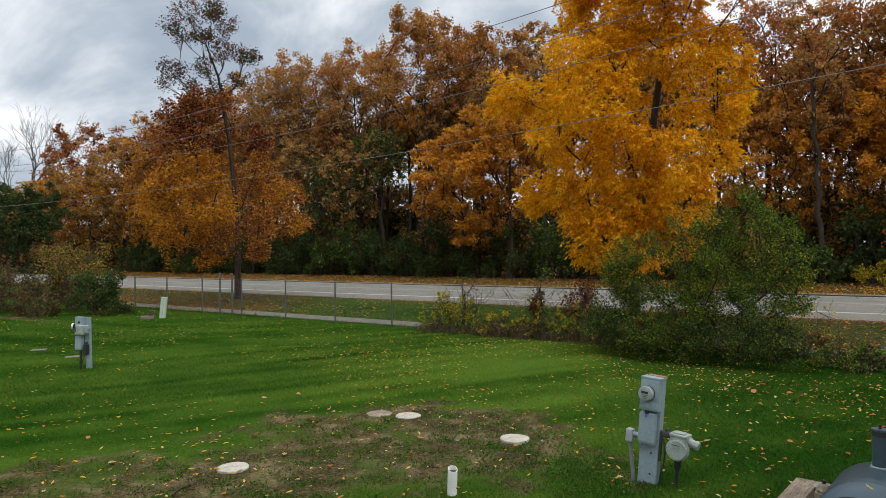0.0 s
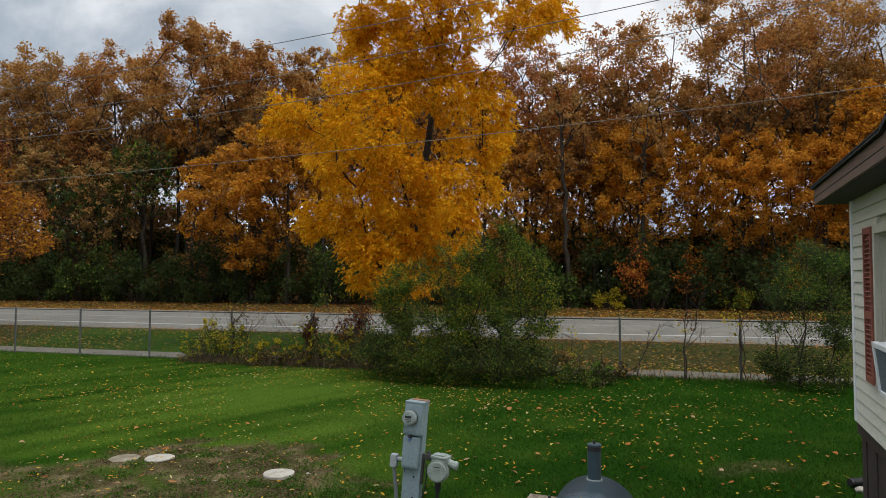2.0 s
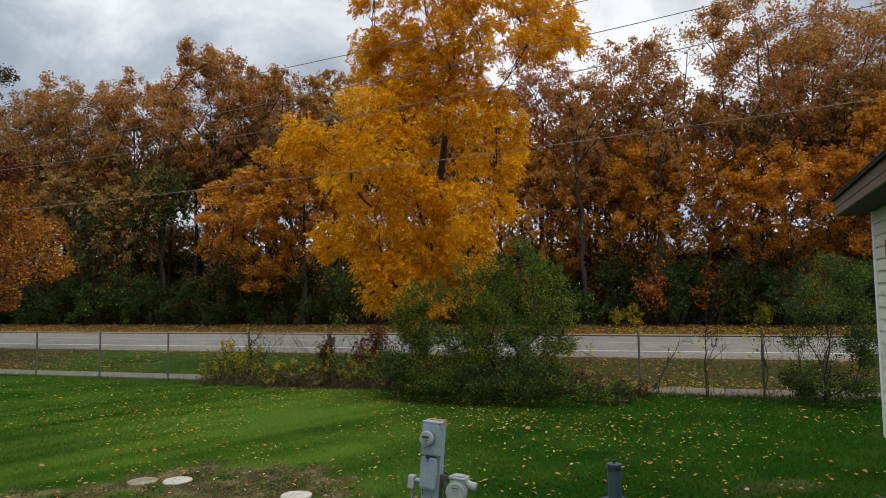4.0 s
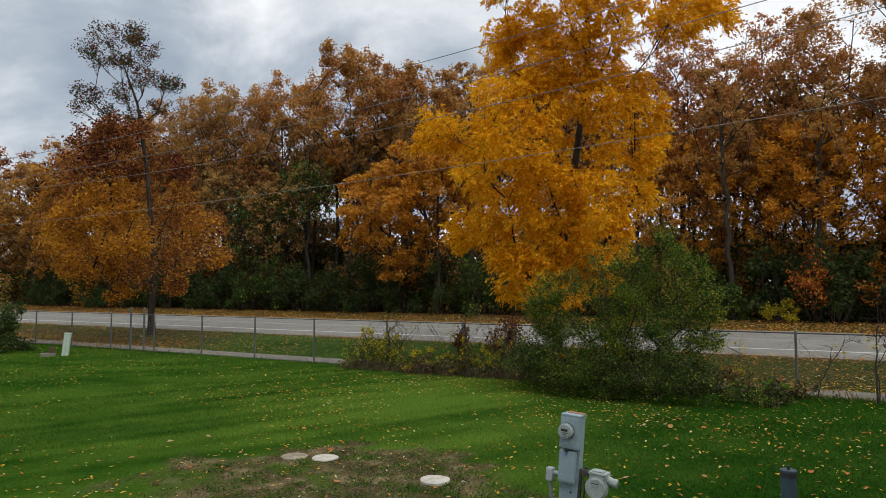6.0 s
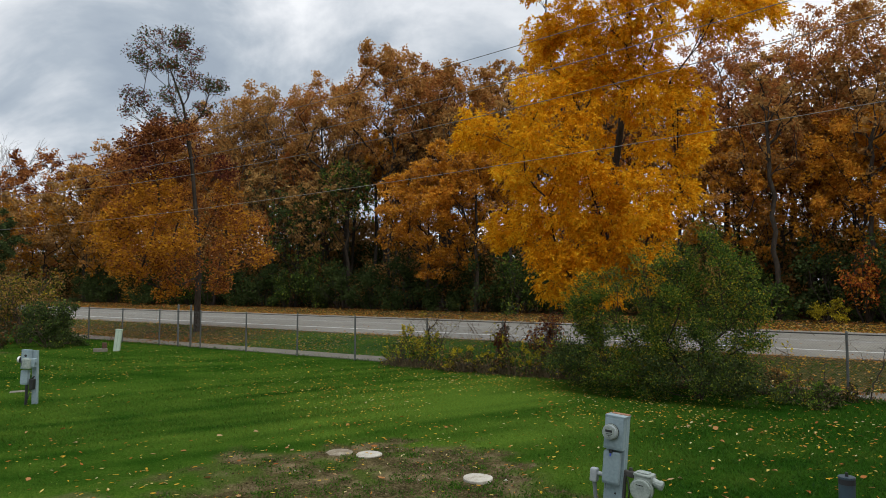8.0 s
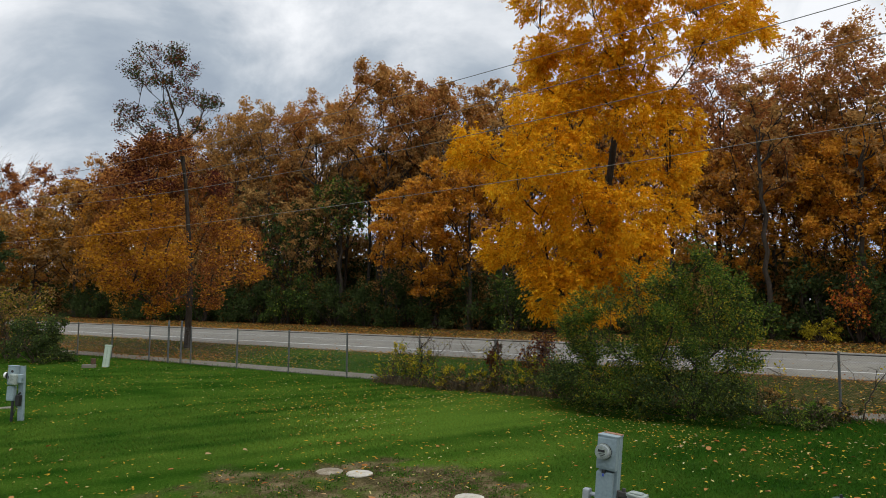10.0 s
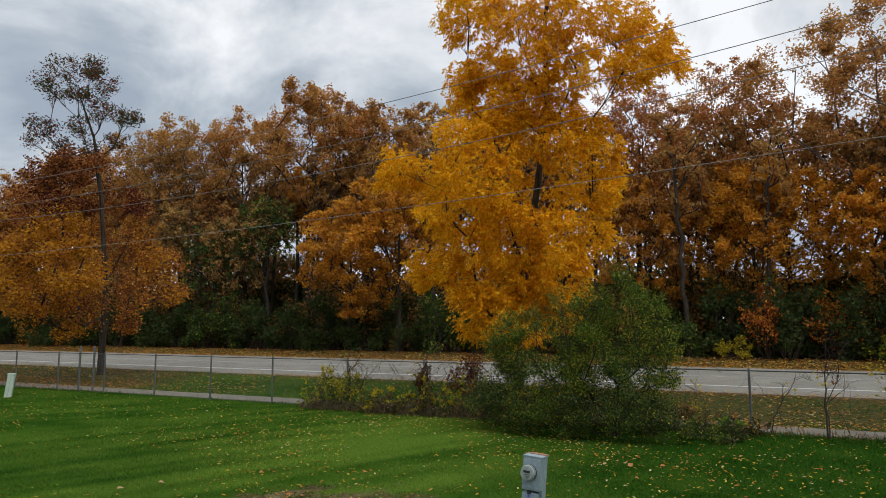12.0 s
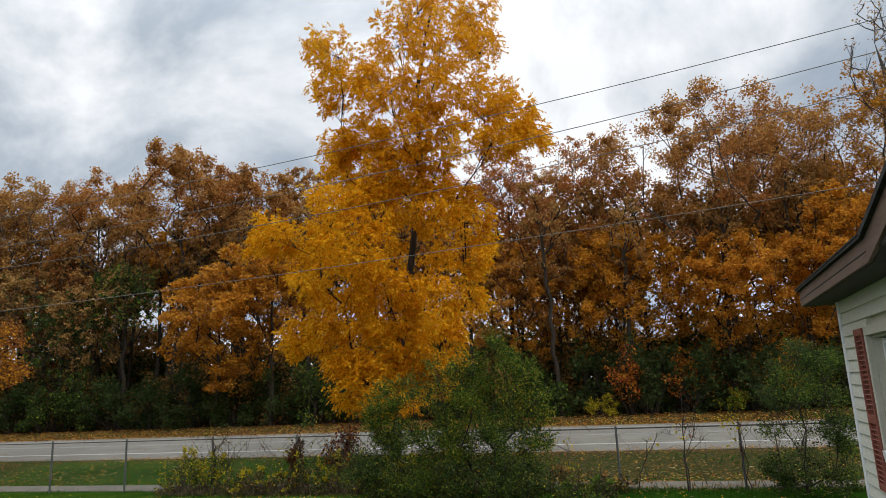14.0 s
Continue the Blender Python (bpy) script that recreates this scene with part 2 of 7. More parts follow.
CONCRETE = mat("path_concrete", ((0.098, 0.087, 0.065), (0.148, 0.133, 0.103), (0.205, 0.187, 0.152)), 0.9, scale=1.5, fine=50, bump=0.2)
LID_STAINED = mat("soil_stained_lid", ((0.10, 0.075, 0.045), (0.20, 0.165, 0.115), (0.36, 0.32, 0.25)), 0.95, scale=5, fine=50, bump=0.4)
LID = mat("pale_concrete_lid", ((0.22, 0.19, 0.14), (0.40, 0.37, 0.31), (0.50, 0.47, 0.41)), 0.9, scale=9, fine=60, bump=0.35)
GALV = mat("galvanised_steel", ((0.075, 0.08, 0.078), (0.13, 0.136, 0.134), (0.19, 0.196, 0.195)), 0.6, metal=0.5, scale=7, bump=0.1)
RAIL_DARK = mat("dark_weathered_rail", ((0.035, 0.033, 0.031), (0.065, 0.062, 0.058), (0.10, 0.09, 0.08)), 0.8, metal=0.2, scale=9, bump=0.2)
WIRE = mat("dull_fence_wire", ((0.09, 0.09, 0.088), (0.15, 0.15, 0.148)), 0.6, metal=0.5, scale=12, bump=0.0)
CABLE = mat("grey_cable", ((0.13, 0.125, 0.12), (0.22, 0.215, 0.205)), 0.95, spec=0.1, scale=8, bump=0.0)
CABLE_PALE = mat("weathered_cable", ((0.17, 0.155, 0.14), (0.28, 0.265, 0.24)), 0.95, spec=0.1, scale=3, bump=0.0)
STEEL_PAINT = mat("grey_green_painted_steel", ((0.170, 0.225, 0.245), (0.245, 0.315, 0.342), (0.310, 0.382, 0.412)), 0.45, metal=0.1, scale=3.5, fine=30, bump=0.06)
STEEL_PALE = mat("weathered_pale_casing", ((0.15, 0.18, 0.16), (0.28, 0.32, 0.29), (0.40, 0.43, 0.39)), 0.7, scale=9, fine=45, bump=0.25)
RUST_PALE = mat("rust_bloom", ((0.14, 0.07, 0.04), (0.26, 0.13, 0.07), (0.34, 0.22, 0.15)), 0.9, scale=14, bump=0.3)
BLUE_TAG = mat("blue_tag", ((0.05, 0.09, 0.5), (0.07, 0.14, 0.6)), 0.4)
RUST = mat("rusted_steel", ((0.03, 0.018, 0.012), (0.075, 0.04, 0.024), (0.15, 0.085, 0.05)), 0.9, scale=14, bump=0.3)
METER_GREY = mat("meter_grey", ((0.24, 0.27, 0.27), (0.34, 0.37, 0.37)), 0.35, scale=10, bump=0.02)
BLACK = mat("black_plastic", ((0.012, 0.012, 0.013), (0.03, 0.03, 0.032)), 0.5, scale=9, bump=0.05)
PVC = mat("white_pvc", ((0.60, 0.60, 0.57), (0.76, 0.76, 0.73)), 0.45, scale=9, bump=0.05)
PVC_GREY = mat("grey_conduit", ((0.30, 0.32, 0.33), (0.40, 0.42, 0.43)), 0.5, scale=9, bump=0.05)
CONDUIT = mat("dull_grey_conduit", ((0.12, 0.135, 0.135), (0.19, 0.21, 0.21)), 0.6, scale=9, bump=0.05)
CABINET = mat("pale_green_cabinet", ((0.30, 0.38, 0.30), (0.42, 0.49, 0.41)), 0.6, scale=5, bump=0.08)
SIDING = mat("cream_vinyl", ((0.50, 0.50, 0.42), (0.62, 0.62, 0.54), (0.66, 0.66, 0.58)), 0.5, scale=2.0, fine=25, bump=0.04, stretch=(0.4, 1, 3))
TRIM = mat("beige_trim", ((0.46, 0.44, 0.36), (0.56, 0.54, 0.46)), 0.55, scale=3, bump=0.04)
WHITE = mat("white_frame", ((0.66, 0.68, 0.69), (0.78, 0.79, 0.80)), 0.45, scale=4, bump=0.03)
SHUTTER = mat("brick_red_shutter", ((0.17, 0.052, 0.036), (0.25, 0.082, 0.058), (0.30, 0.105, 0.075)), 0.6, scale=4, bump=0.06)
FASCIA = mat("taupe_fascia", ((0.105, 0.068, 0.052), (0.16, 0.106, 0.082), (0.20, 0.136, 0.106)), 0.7, scale=4, fine=20, bump=0.1, stretch=(0.5, 1, 4))
SOFFIT = mat("dark_soffit", ((0.045, 0.04, 0.036), (0.075, 0.066, 0.06)), 0.8, scale=5, bump=0.1)
SHINGLE = mat("black_shingle", ((0.012, 0.011, 0.011), (0.035, 0.032, 0.031), (0.06, 0.055, 0.05)), 0.95, scale=9, fine=60, bump=0.5)
SKIRT = mat("dark_brown_skirting", ((0.020, 0.015, 0.013), (0.045, 0.034, 0.029), (0.06, 0.047, 0.04)), 0.75, scale=5, bump=0.1)
TIMBER = mat("weathered_timber", ((0.070, 0.050, 0.032), (0.19, 0.145, 0.100), (0.36, 0.30, 0.235)), 0.85, scale=5, fine=22, bump=0.5, stretch=(1, 6, 6))
SMOKER = mat("slate_grey_enamel", ((0.034, 0.057, 0.072), (0.042, 0.069, 0.087), (0.050, 0.081, 0.101)), 0.36, metal=0.1, scale=5, fine=35, bump=0.05)
DARK = mat("dark_room", ((0.01, 0.01, 0.01), (0.02, 0.02, 0.02)), 0.9)

# ---- mesh helpers ----


def add_mesh(name, verts, faces, material, parent=None, smooth=False):
    me = bpy.data.meshes.new(name)
    me.from_pydata([tuple(v) for v in verts], [], faces)
    me.materials.append(material)
    if smooth:
        me.polygons.foreach_set("use_smooth", [True] * len(me.polygons))
    me.update()
    ob = new(name, me)
    ob.parent = parent
    return ob


def part(name, bm, material, parent=None, label="", smooth=False):
    """One mesh object out of a bmesh, under a thing or a part."""
    me = bpy.data.meshes.new(name)
    bmesh.ops.recalc_face_normals(bm, faces=bm.faces)
    bm.to_mesh(me)
    bm.free()
    me.materials.append(material)
    if smooth:
        for p in me.polygons:
            p.use_smooth = True
    ob = new(name, me)
    ob.parent = parent
    if label:
        tagged(ob, label)
    return ob


def box(lo, hi, bevel=0.0, m=None, segs=2):
    bm = bmesh.new()
    bmesh.ops.create_cube(bm, size=1)
    for v in bm.verts:
        v.co = Vector((lo[i] + (hi[i] - lo[i]) * (v.co[i] + 0.5) for i in range(3)))
    if bevel:
        bmesh.ops.bevel(bm, geom=bm.edges[:], offset=bevel, segments=segs, affect="EDGES", profile=0.6)
    if m:
        bm.transform(m)
    return bm


def rod(a, b, r0, r1=None, sides=12, bevel=0.0):
    a, b = Vector(a), Vector(b)
    bm = bmesh.new()
    bmesh.ops.create_cone(bm, cap_ends=True, segments=sides, radius1=r0, radius2=r0 if r1 is None else r1, depth=(b - a).length)
    if bevel:
        bmesh.ops.bevel(bm, geom=[e for e in bm.edges if len(e.link_faces) == 2 and any(len(f.verts) > 4 for f in e.link_faces)], offset=bevel, segments=2, affect="EDGES")
    bm.transform(Matrix.Translation((a + b) / 2) @ (b - a).to_track_quat("Z", "Y").to_matrix().to_4x4())
    return bm


def join(*bms):
    out = bmesh.new()
    for b in bms:
        tmp = bpy.data.meshes.new("tmp")
        b.to_mesh(tmp)
        b.free()
        out.from_mesh(tmp)
        bpy.data.meshes.remove(tmp)
    return out


def tube_along(pts, r, sides=8):
    w = Wood()
    w.tube([Vector(p) for p in pts], r, r, sides)
    bm = bmesh.new()
    vs = [bm.verts.new(v) for v in w.verts]
    for f in w.faces:
        bm.faces.new([vs[i] for i in f])
    return bm


class Wood:
    """Gathers tapered tubes into one mesh."""

    def __init__(self):
        self.verts, self.faces = [], []

    def tube(self, pts, r0, r1, sides=5, cap=True):
        n, base = len(pts), len(self.verts)
        for i, p in enumerate(pts):
            d = (pts[min(i + 1, n - 1)] - pts[max(i - 1, 0)])
            d = d.normalized() if d.length > 1e-6 else Vector((0, 0, 1))
            a = d.orthogonal().normalized()
            b = d.cross(a)
            r = r0[i] if r1 is None else r0 + (r1 - r0) * i / (n - 1)
            for k in range(sides):
                q = 2 * math.pi * k / sides
                self.verts.append(p + (a * math.cos(q) + b * math.sin(q)) * r)
        for i in range(n - 1):
            for k in range(sides):
                j = (k + 1) % sides
                self.faces.append((base + i * sides + k, base + i * sides + j, base + (i + 1) * sides + j, base + (i + 1) * sides + k))
        if cap:
            self.faces.append(tuple(base + (n - 1) * sides + k for k in range(sides)))

    def ob(self, name, material, parent=None):
        return add_mesh(name, self.verts, self.faces, material, parent, smooth=True)


def leaf_cards(name, P, size, material, rng, parent=None, aspect=0.45, droop=0.0, spread=0.35, flat=0.0, axes=None, tri=False):
    """Many small folded leaves, one quad each, at the places P."""
    n = len(P)
    L = size * rng.uniform(1 - spread, 1 + spread, n)[:, None]
    axis = rng.normal(size=(n, 3)) if axes is None else np.array(axes)
    axis[:, 2] -= droop
    if flat:
        axis[:, 2] *= 1 - flat
    axis /= np.linalg.norm(axis, axis=1)[:, None]
    side = np.cross(axis, rng.normal(size=(n, 3)) if not flat else np.array([0, 0, 1.0]) + rng.normal(size=(n, 3)) * (1 - flat))
    side /= np.linalg.norm(side, axis=1)[:, None] + 1e-9
    nor = np.cross(axis, side)
    W = L * aspect * rng.uniform(0.75, 1.25, n)[:, None]
    mid = P + axis * L * rng.uniform(0.35, 0.6, n)[:, None]
    fold = nor * W * 0.35
    c = 3 if tri else 4
    V = np.empty((n, c, 3))
    if tri:
        V[:, 0], V[:, 1], V[:, 2] = P + side * W * 0.25, mid * 0.4 + (P + axis * L) * 0.6 + side * W * 0.35, P + axis * L * 0.55 - side * W * 0.75
    else:
        V[:, 0], V[:, 1], V[:, 2], V[:, 3] = P, mid + side * W * 0.5 + fold, P + axis * L, mid - side * W * 0.5 + fold
    me = bpy.data.meshes.new(name)
    me.vertices.add(c * n)
    me.vertices.foreach_set("co", V.ravel())
    me.loops.add(c * n)
    me.loops.foreach_set("vertex_index", np.arange(c * n, dtype=np.int32))
    me.polygons.add(n)
    me.polygons.foreach_set("loop_start", np.arange(0, c * n, c, dtype=np.int32))
    me.polygons.foreach_set("loop_total", np.full(n, c, dtype=np.int32))
    me.materials.append(material)
    me.update(calc_edges=True)
    ob = new(name, me)
    ob.parent = parent
    return ob


def oval_leaves(name, P, size, material, rng, aspect=0.42):
    """Fallen leaves: pointed ovals lying flat, folded along the midrib and a little curled."""
    n = len(P)
    L = size * rng.uniform(0.55, 1.45, n)[:, None]
    a = rng.uniform(0, 6.28, n)
    axis = np.stack([np.cos(a), np.sin(a), rng.normal(size=n) * 0.16], 1)
    side = np.stack([-np.sin(a), np.cos(a), rng.normal(size=n) * 0.22], 1)
    W = L * aspect * rng.uniform(0.7, 1.3, n)[:, None]
    up = np.array([0, 0, 1.0])
    fold, curl = W * rng.uniform(0.05, 0.4, n)[:, None] * up, L * rng.uniform(-0.05, 0.22, n)[:, None] * up
    V = np.empty((n, 6, 3))
    V[:, 0], V[:, 3] = P - axis * L * 0.5 + curl * 0.4, P + axis * L * 0.5 + curl
    V[:, 1], V[:, 2] = P - axis * L * 0.2 + side * W * 0.46 + fold, P + axis * L * 0.18 + side * W * 0.42 + fold
    V[:, 5], V[:, 4] = P - axis * L * 0.2 - side * W * 0.46 + fold, P + axis * L * 0.18 - side * W * 0.42 + fold
    k = np.arange(n)[:, None] * 6
    F = np.concatenate([k + [0, 3, 2, 1], k + [0, 5, 4, 3]], 1).ravel().astype(np.int32)
    me = bpy.data.meshes.new(name)
    me.vertices.add(6 * n)
    me.vertices.foreach_set("co", V.ravel())
    me.loops.add(len(F))
    me.loops.foreach_set("vertex_index", F)
    me.polygons.add(2 * n)
    me.polygons.foreach_set("loop_start", np.arange(0, 8 * n, 4, dtype=np.int32))
    me.polygons.foreach_set("loop_total", np.full(2 * n, 4, dtype=np.int32))
    me.materials.append(material)
    me.update(calc_edges=True)
    return new(name, me)


def spray_cards(name, P, out, length, leaflet, count, material, rng, parent=None, aspect=0.32, sag=0.7):
    """Compound leaves: leaflets in pairs along a drooping stalk that points away from the trunk."""
    n = len(P)
    d = out / (np.linalg.norm(out, axis=1)[:, None] + 1e-6) + rng.normal(size=(n, 3)) * 0.75
    d[:, 2] -= sag
    d /= np.linalg.norm(d, axis=1)[:, None]
    side = np.cross(d, rng.normal(size=(n, 3)) * 0.5 + np.array([0, 0, 1.0]))
    side /= np.linalg.norm(side, axis=1)[:, None] + 1e-6
    L = length * rng.uniform(0.6, 1.25, n)[:, None]
    pts, axes = [], []
    for k in range(count):
        t = 0.25 + 0.75 * (k // 2 + 1) / ((count + 1) // 2)
        sg = 1.0 if k % 2 else -1.0
        base = P + d * L * min(t, 1.0)
        base[:, 2] -= 0.18 * L[:, 0] * t * t
        ax = d * 0.75 + side * sg * (0.9 if k < count - 1 else 0.05) + rng.normal(size=(n, 3)) * 0.22
        ax[:, 2] -= 0.3
        pts.append(base)
        axes.append(ax)
    return leaf_cards(name, np.concatenate(pts), leaflet, material, rng, parent, aspect, 0.0, 0.3, 0.0, np.concatenate(axes))


# ---- ground, path, road ----
# The fence, the path and the road all run the same way: ALONG it, and ACROSS away from the lawn.
ALONG, ACROSS = Vector((0.8192, -0.5735, 0)), Vector((0.5735, 0.8192, 0))
FENCE_S, ROAD_NEAR, ROAD_FAR, ROAD_Z = 17.65, 23.6, 36.5, 0.35


def smooth(a, b, x):
    k = np.clip((np.asarray(x, float) - a) / (b - a), 0, 1)
    return k * k * (3 - 2 * k)


def terrain(s):
    return ROAD_Z * smooth(19.4, 23.4, s) + 0.25 * smooth(37.0, 42.0, s)


def place(u, s, z=None):
    p = ALONG * u + ACROSS * s
    p.z = float(terrain(s)) if z is None else z
    return p


def us(x, y):
    return ALONG.x * x + ALONG.y * y, ACROSS.x * x + ACROSS.y * y


def ripple(x, y, k, seed):
    """A cheap sum of waves between about -1 and 1."""
    r = np.random.RandomState(seed)
    out = 0
    for i in range(7):
        a, w, ph = r.uniform(0, 6.28), k * r.uniform(0.5, 2.2), r.uniform(0, 6.28)
        out = out + np.sin(w * (np.cos(a) * x + np.sin(a) * y) + ph + 1.3 * np.sin(w * 0.7 * (np.sin(a) * x - np.cos(a) * y) + ph * 2))
    return out / 4.0


def soil_mask(x, y):
    """Where the turf is worn off round the lids."""
    dx, dy = x + 0.75, y - 8.9
    d = np.sqrt((dx * 0.94 - dy * 0.2) ** 2 / 2.75 ** 2 + (dy * 0.95 + dx * 0.1) ** 2 / 1.9 ** 2)
    d2 = np.sqrt((x + 3.6) ** 2 / 2.0 ** 2 + (y - 7.3) ** 2 / 1.1 ** 2)
    e = np.minimum(d, d2 * 1.02) + 0.30 * ripple(x, y, 1.6, 3) + 0.24 * ripple(x, y, 5.0, 5)
    far = np.sqrt((x + 18.4) ** 2 / 1.7 ** 2 + (y - 27.3) ** 2 / 0.7 ** 2) + 0.2 * ripple(x, y, 2.0, 8)
    weedy = 0.6 * smooth(0.25, 0.75, ripple(x, y, 3.0, 9) + 0.5 * ripple(x, y, 8.0, 10))
    worn = np.sqrt((x - 7.06) ** 2 / 0.75 ** 2 + (y - 7.30) ** 2 / 0.35 ** 2) + 0.4 * ripple(x, y, 4.0, 12)
    return np.maximum(np.maximum((1 - smooth(0.80, 1.12, e)) * (1 - weedy), 1 - smooth(0.7, 1.0, far)), 0.6 * (1 - smooth(0.5, 1.1, worn)))


def dryness(x, y):
    """Where the turf is pale and yellow: mower streaks, and the leafy part by the bush."""
    a, b = 0.86 * x + 0.5 * y, -0.5 * x + 0.86 * y
    # on the right: greener turf, and the shade by the house put into its colour
    right = smooth(0.5, 2.6, x - 0.16 * y)
    streak = (ripple(a * 0.16, b * 1.5, 1.0, 17) * 0.27 + ripple(a * 0.4, b * 2.6, 1.5, 18) * 0.26) * (1 - 0.75 * right) + ripple(x, y, 3.0, 19) * 0.12
    zone = 0.46 * np.exp(-((x - 1.6) / 4.2) ** 2 - ((y - 14.5) / 4.2) ** 2) + 0.16 * np.exp(-((x + 5) / 6.0) ** 2 - ((y - 15) / 8.0) ** 2) - 0.26 * right + 0.10 * np.exp(-((x + 0.8) / 3.6) ** 2 - ((y - 9.0) / 2.6) ** 2)
    return np.clip(0.29 + streak * 1.15 + zone, 0, 1)


LIDS = ((0.96, 9.01), (-0.58, 10.34), (-1.05, 10.5), (-2.57, 7.92))


def off_lids(x, y):
    """False where one of the round lids lies."""
    ok = np.ones(np.shape(x), bool)
    for cx, cy in LIDS:
        ok &= (x - cx) ** 2 + (y - cy) ** 2 > 0.235 ** 2
    return ok


def make_ground():
    def lines(fine_lo, fine_hi, step, outer):
        a = list(np.arange(fine_lo, fine_hi, step))
        d, lo, hi = step, fine_lo, fine_hi
        left, right = [], []
        while lo > -outer:
            d *= 1.22
            lo -= d
            left.append(lo)
        d = step
        while hi < outer:
            d *= 1.16
            hi += d
            right.append(hi)
        return np.array(left[::-1] + a + right)

    us_l = lines(-12.5, 3.0, 0.11, 3000)
    ss_l = np.unique(np.concatenate([lines(2.5, 11.0, 0.11, 3000), np.arange(17, 43, 0.7)]))
    ss_l = ss_l[ss_l > -60]
    U, S = np.meshgrid(us_l, ss_l)
    X, Y = ALONG.x * U + ACROSS.x * S, ALONG.y * U + ACROSS.y * S
    soil = soil_mask(X, Y)
    Z = terrain(S) + 0.018 * ripple(X, Y, 0.35, 11) * (np.abs(S) < 17) + soil * (0.010 * ripple(X, Y, 5, 4) + 0.008 * ripple(X, Y, 14, 6)) - 0.015 * soil
    Z = Z - 0.08 * ((S > ROAD_NEAR + 0.15) & (S < ROAD_FAR - 0.15))
    ns, nu = U.shape
    idx = np.arange(ns * nu).reshape(ns, nu)
    F = np.stack([idx[:-1, :-1], idx[:-1, 1:], idx[1:, 1:], idx[1:, :-1]], -1).reshape(-1, 4)
    ob = add_mesh("ground", np.stack([X, Y, Z], -1).reshape(-1, 3).tolist(), F.tolist(), GROUND, smooth=True)
    verge = smooth(18.9, 19.6, S) * (1 - smooth(23.6, 24.0, S))
    mott = 0.5 + 0.5 * ripple(X, Y, 0.9, 21)
    right = smooth(-7, -2.5, U)
    lit = verge * np.clip(0.0 + 0.10 * mott + 0.62 * right + 0.5 * smooth(22.7, 23.5, S), 0, 1)
    left_under = smooth(-46, -40, U) * (1 - smooth(-26, -21, U)) * smooth(17.5, 18.4, S) * (1 - smooth(23.6, 24, S))
    lit = np.maximum(lit, 0.9 * left_under)
    lit = np.maximum(lit, smooth(36.0, 36.6, S) * (0.55 + 0.4 * mott))
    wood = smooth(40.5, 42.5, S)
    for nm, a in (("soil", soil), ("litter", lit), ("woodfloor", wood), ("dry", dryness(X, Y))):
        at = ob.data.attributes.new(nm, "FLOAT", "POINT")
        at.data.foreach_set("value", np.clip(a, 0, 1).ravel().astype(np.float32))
    return tagged(ob, "mown green lawn with worn soil and a leaf-strewn verge", "ground", kind="structure")


make_ground()


def strip(name, s0, s1, u0, u1, z0, thick, material, parent=None, n=40):
    """A flat band that runs along the road."""
    bm = bmesh.new()
    cols = []
    for i in range(n + 1):
        u = u0 + (u1 - u0) * i / n
        cols.append([bm.verts.new(place(u, s, z)) for s, z in ((s0, z0 - thick), (s0, z0), (s1, z0), (s1, z0 - thick))])
    for a, b in zip(cols, cols[1:]):
        for k in range(3):
            bm.faces.new((a[k], b[k], b[k + 1], a[k + 1]))
    bm.faces.new(cols[0])
    bm.faces.new(cols[-1][::-1])
    return part(name, bm, material, parent)


road = tagged(strip("road", ROAD_NEAR, ROAD_FAR, -400, 300, ROAD_Z + 0.012, 0.3, ASPHALT), "worn grey asphalt road with faded white lines", "road", kind="structure")
for nm, s, w in (("edge_line", 26.0, 0.2), ("centre_line", 30.3, 0.16), ("centre_line", 30.7, 0.16), ("edge_line", 34.5, 0.2)):
    strip(nm, s, s + w, -400, 300, ROAD_Z + 0.017, 0.004, PAINT if s < 27 else PAINT_FADED, road)

# ---- trees and shrubs ----


def ball(rng, n):
    """Points spread through a ball, thicker towards its middle."""
    v = rng.normal(size=(n, 3))
    return v / np.linalg.norm(v, axis=1)[:, None] * rng.uniform(0, 1, n)[:, None] ** 0.6


def bend(a, b, rng, sag=0.0, wob=0.08, n=4):
    """A slightly crooked way from a to b."""
    d = (b - a).length
    pts = []
    for i in range(n + 1):
        k = i / n
        p = a.lerp(b, k)
        p.z += sag * d * math.sin(math.pi * k)
        if 0 < i < n:
            p += Vector(rng.normal(size=3)) * wob * d * 0.5
        pts.append(p)
    return pts


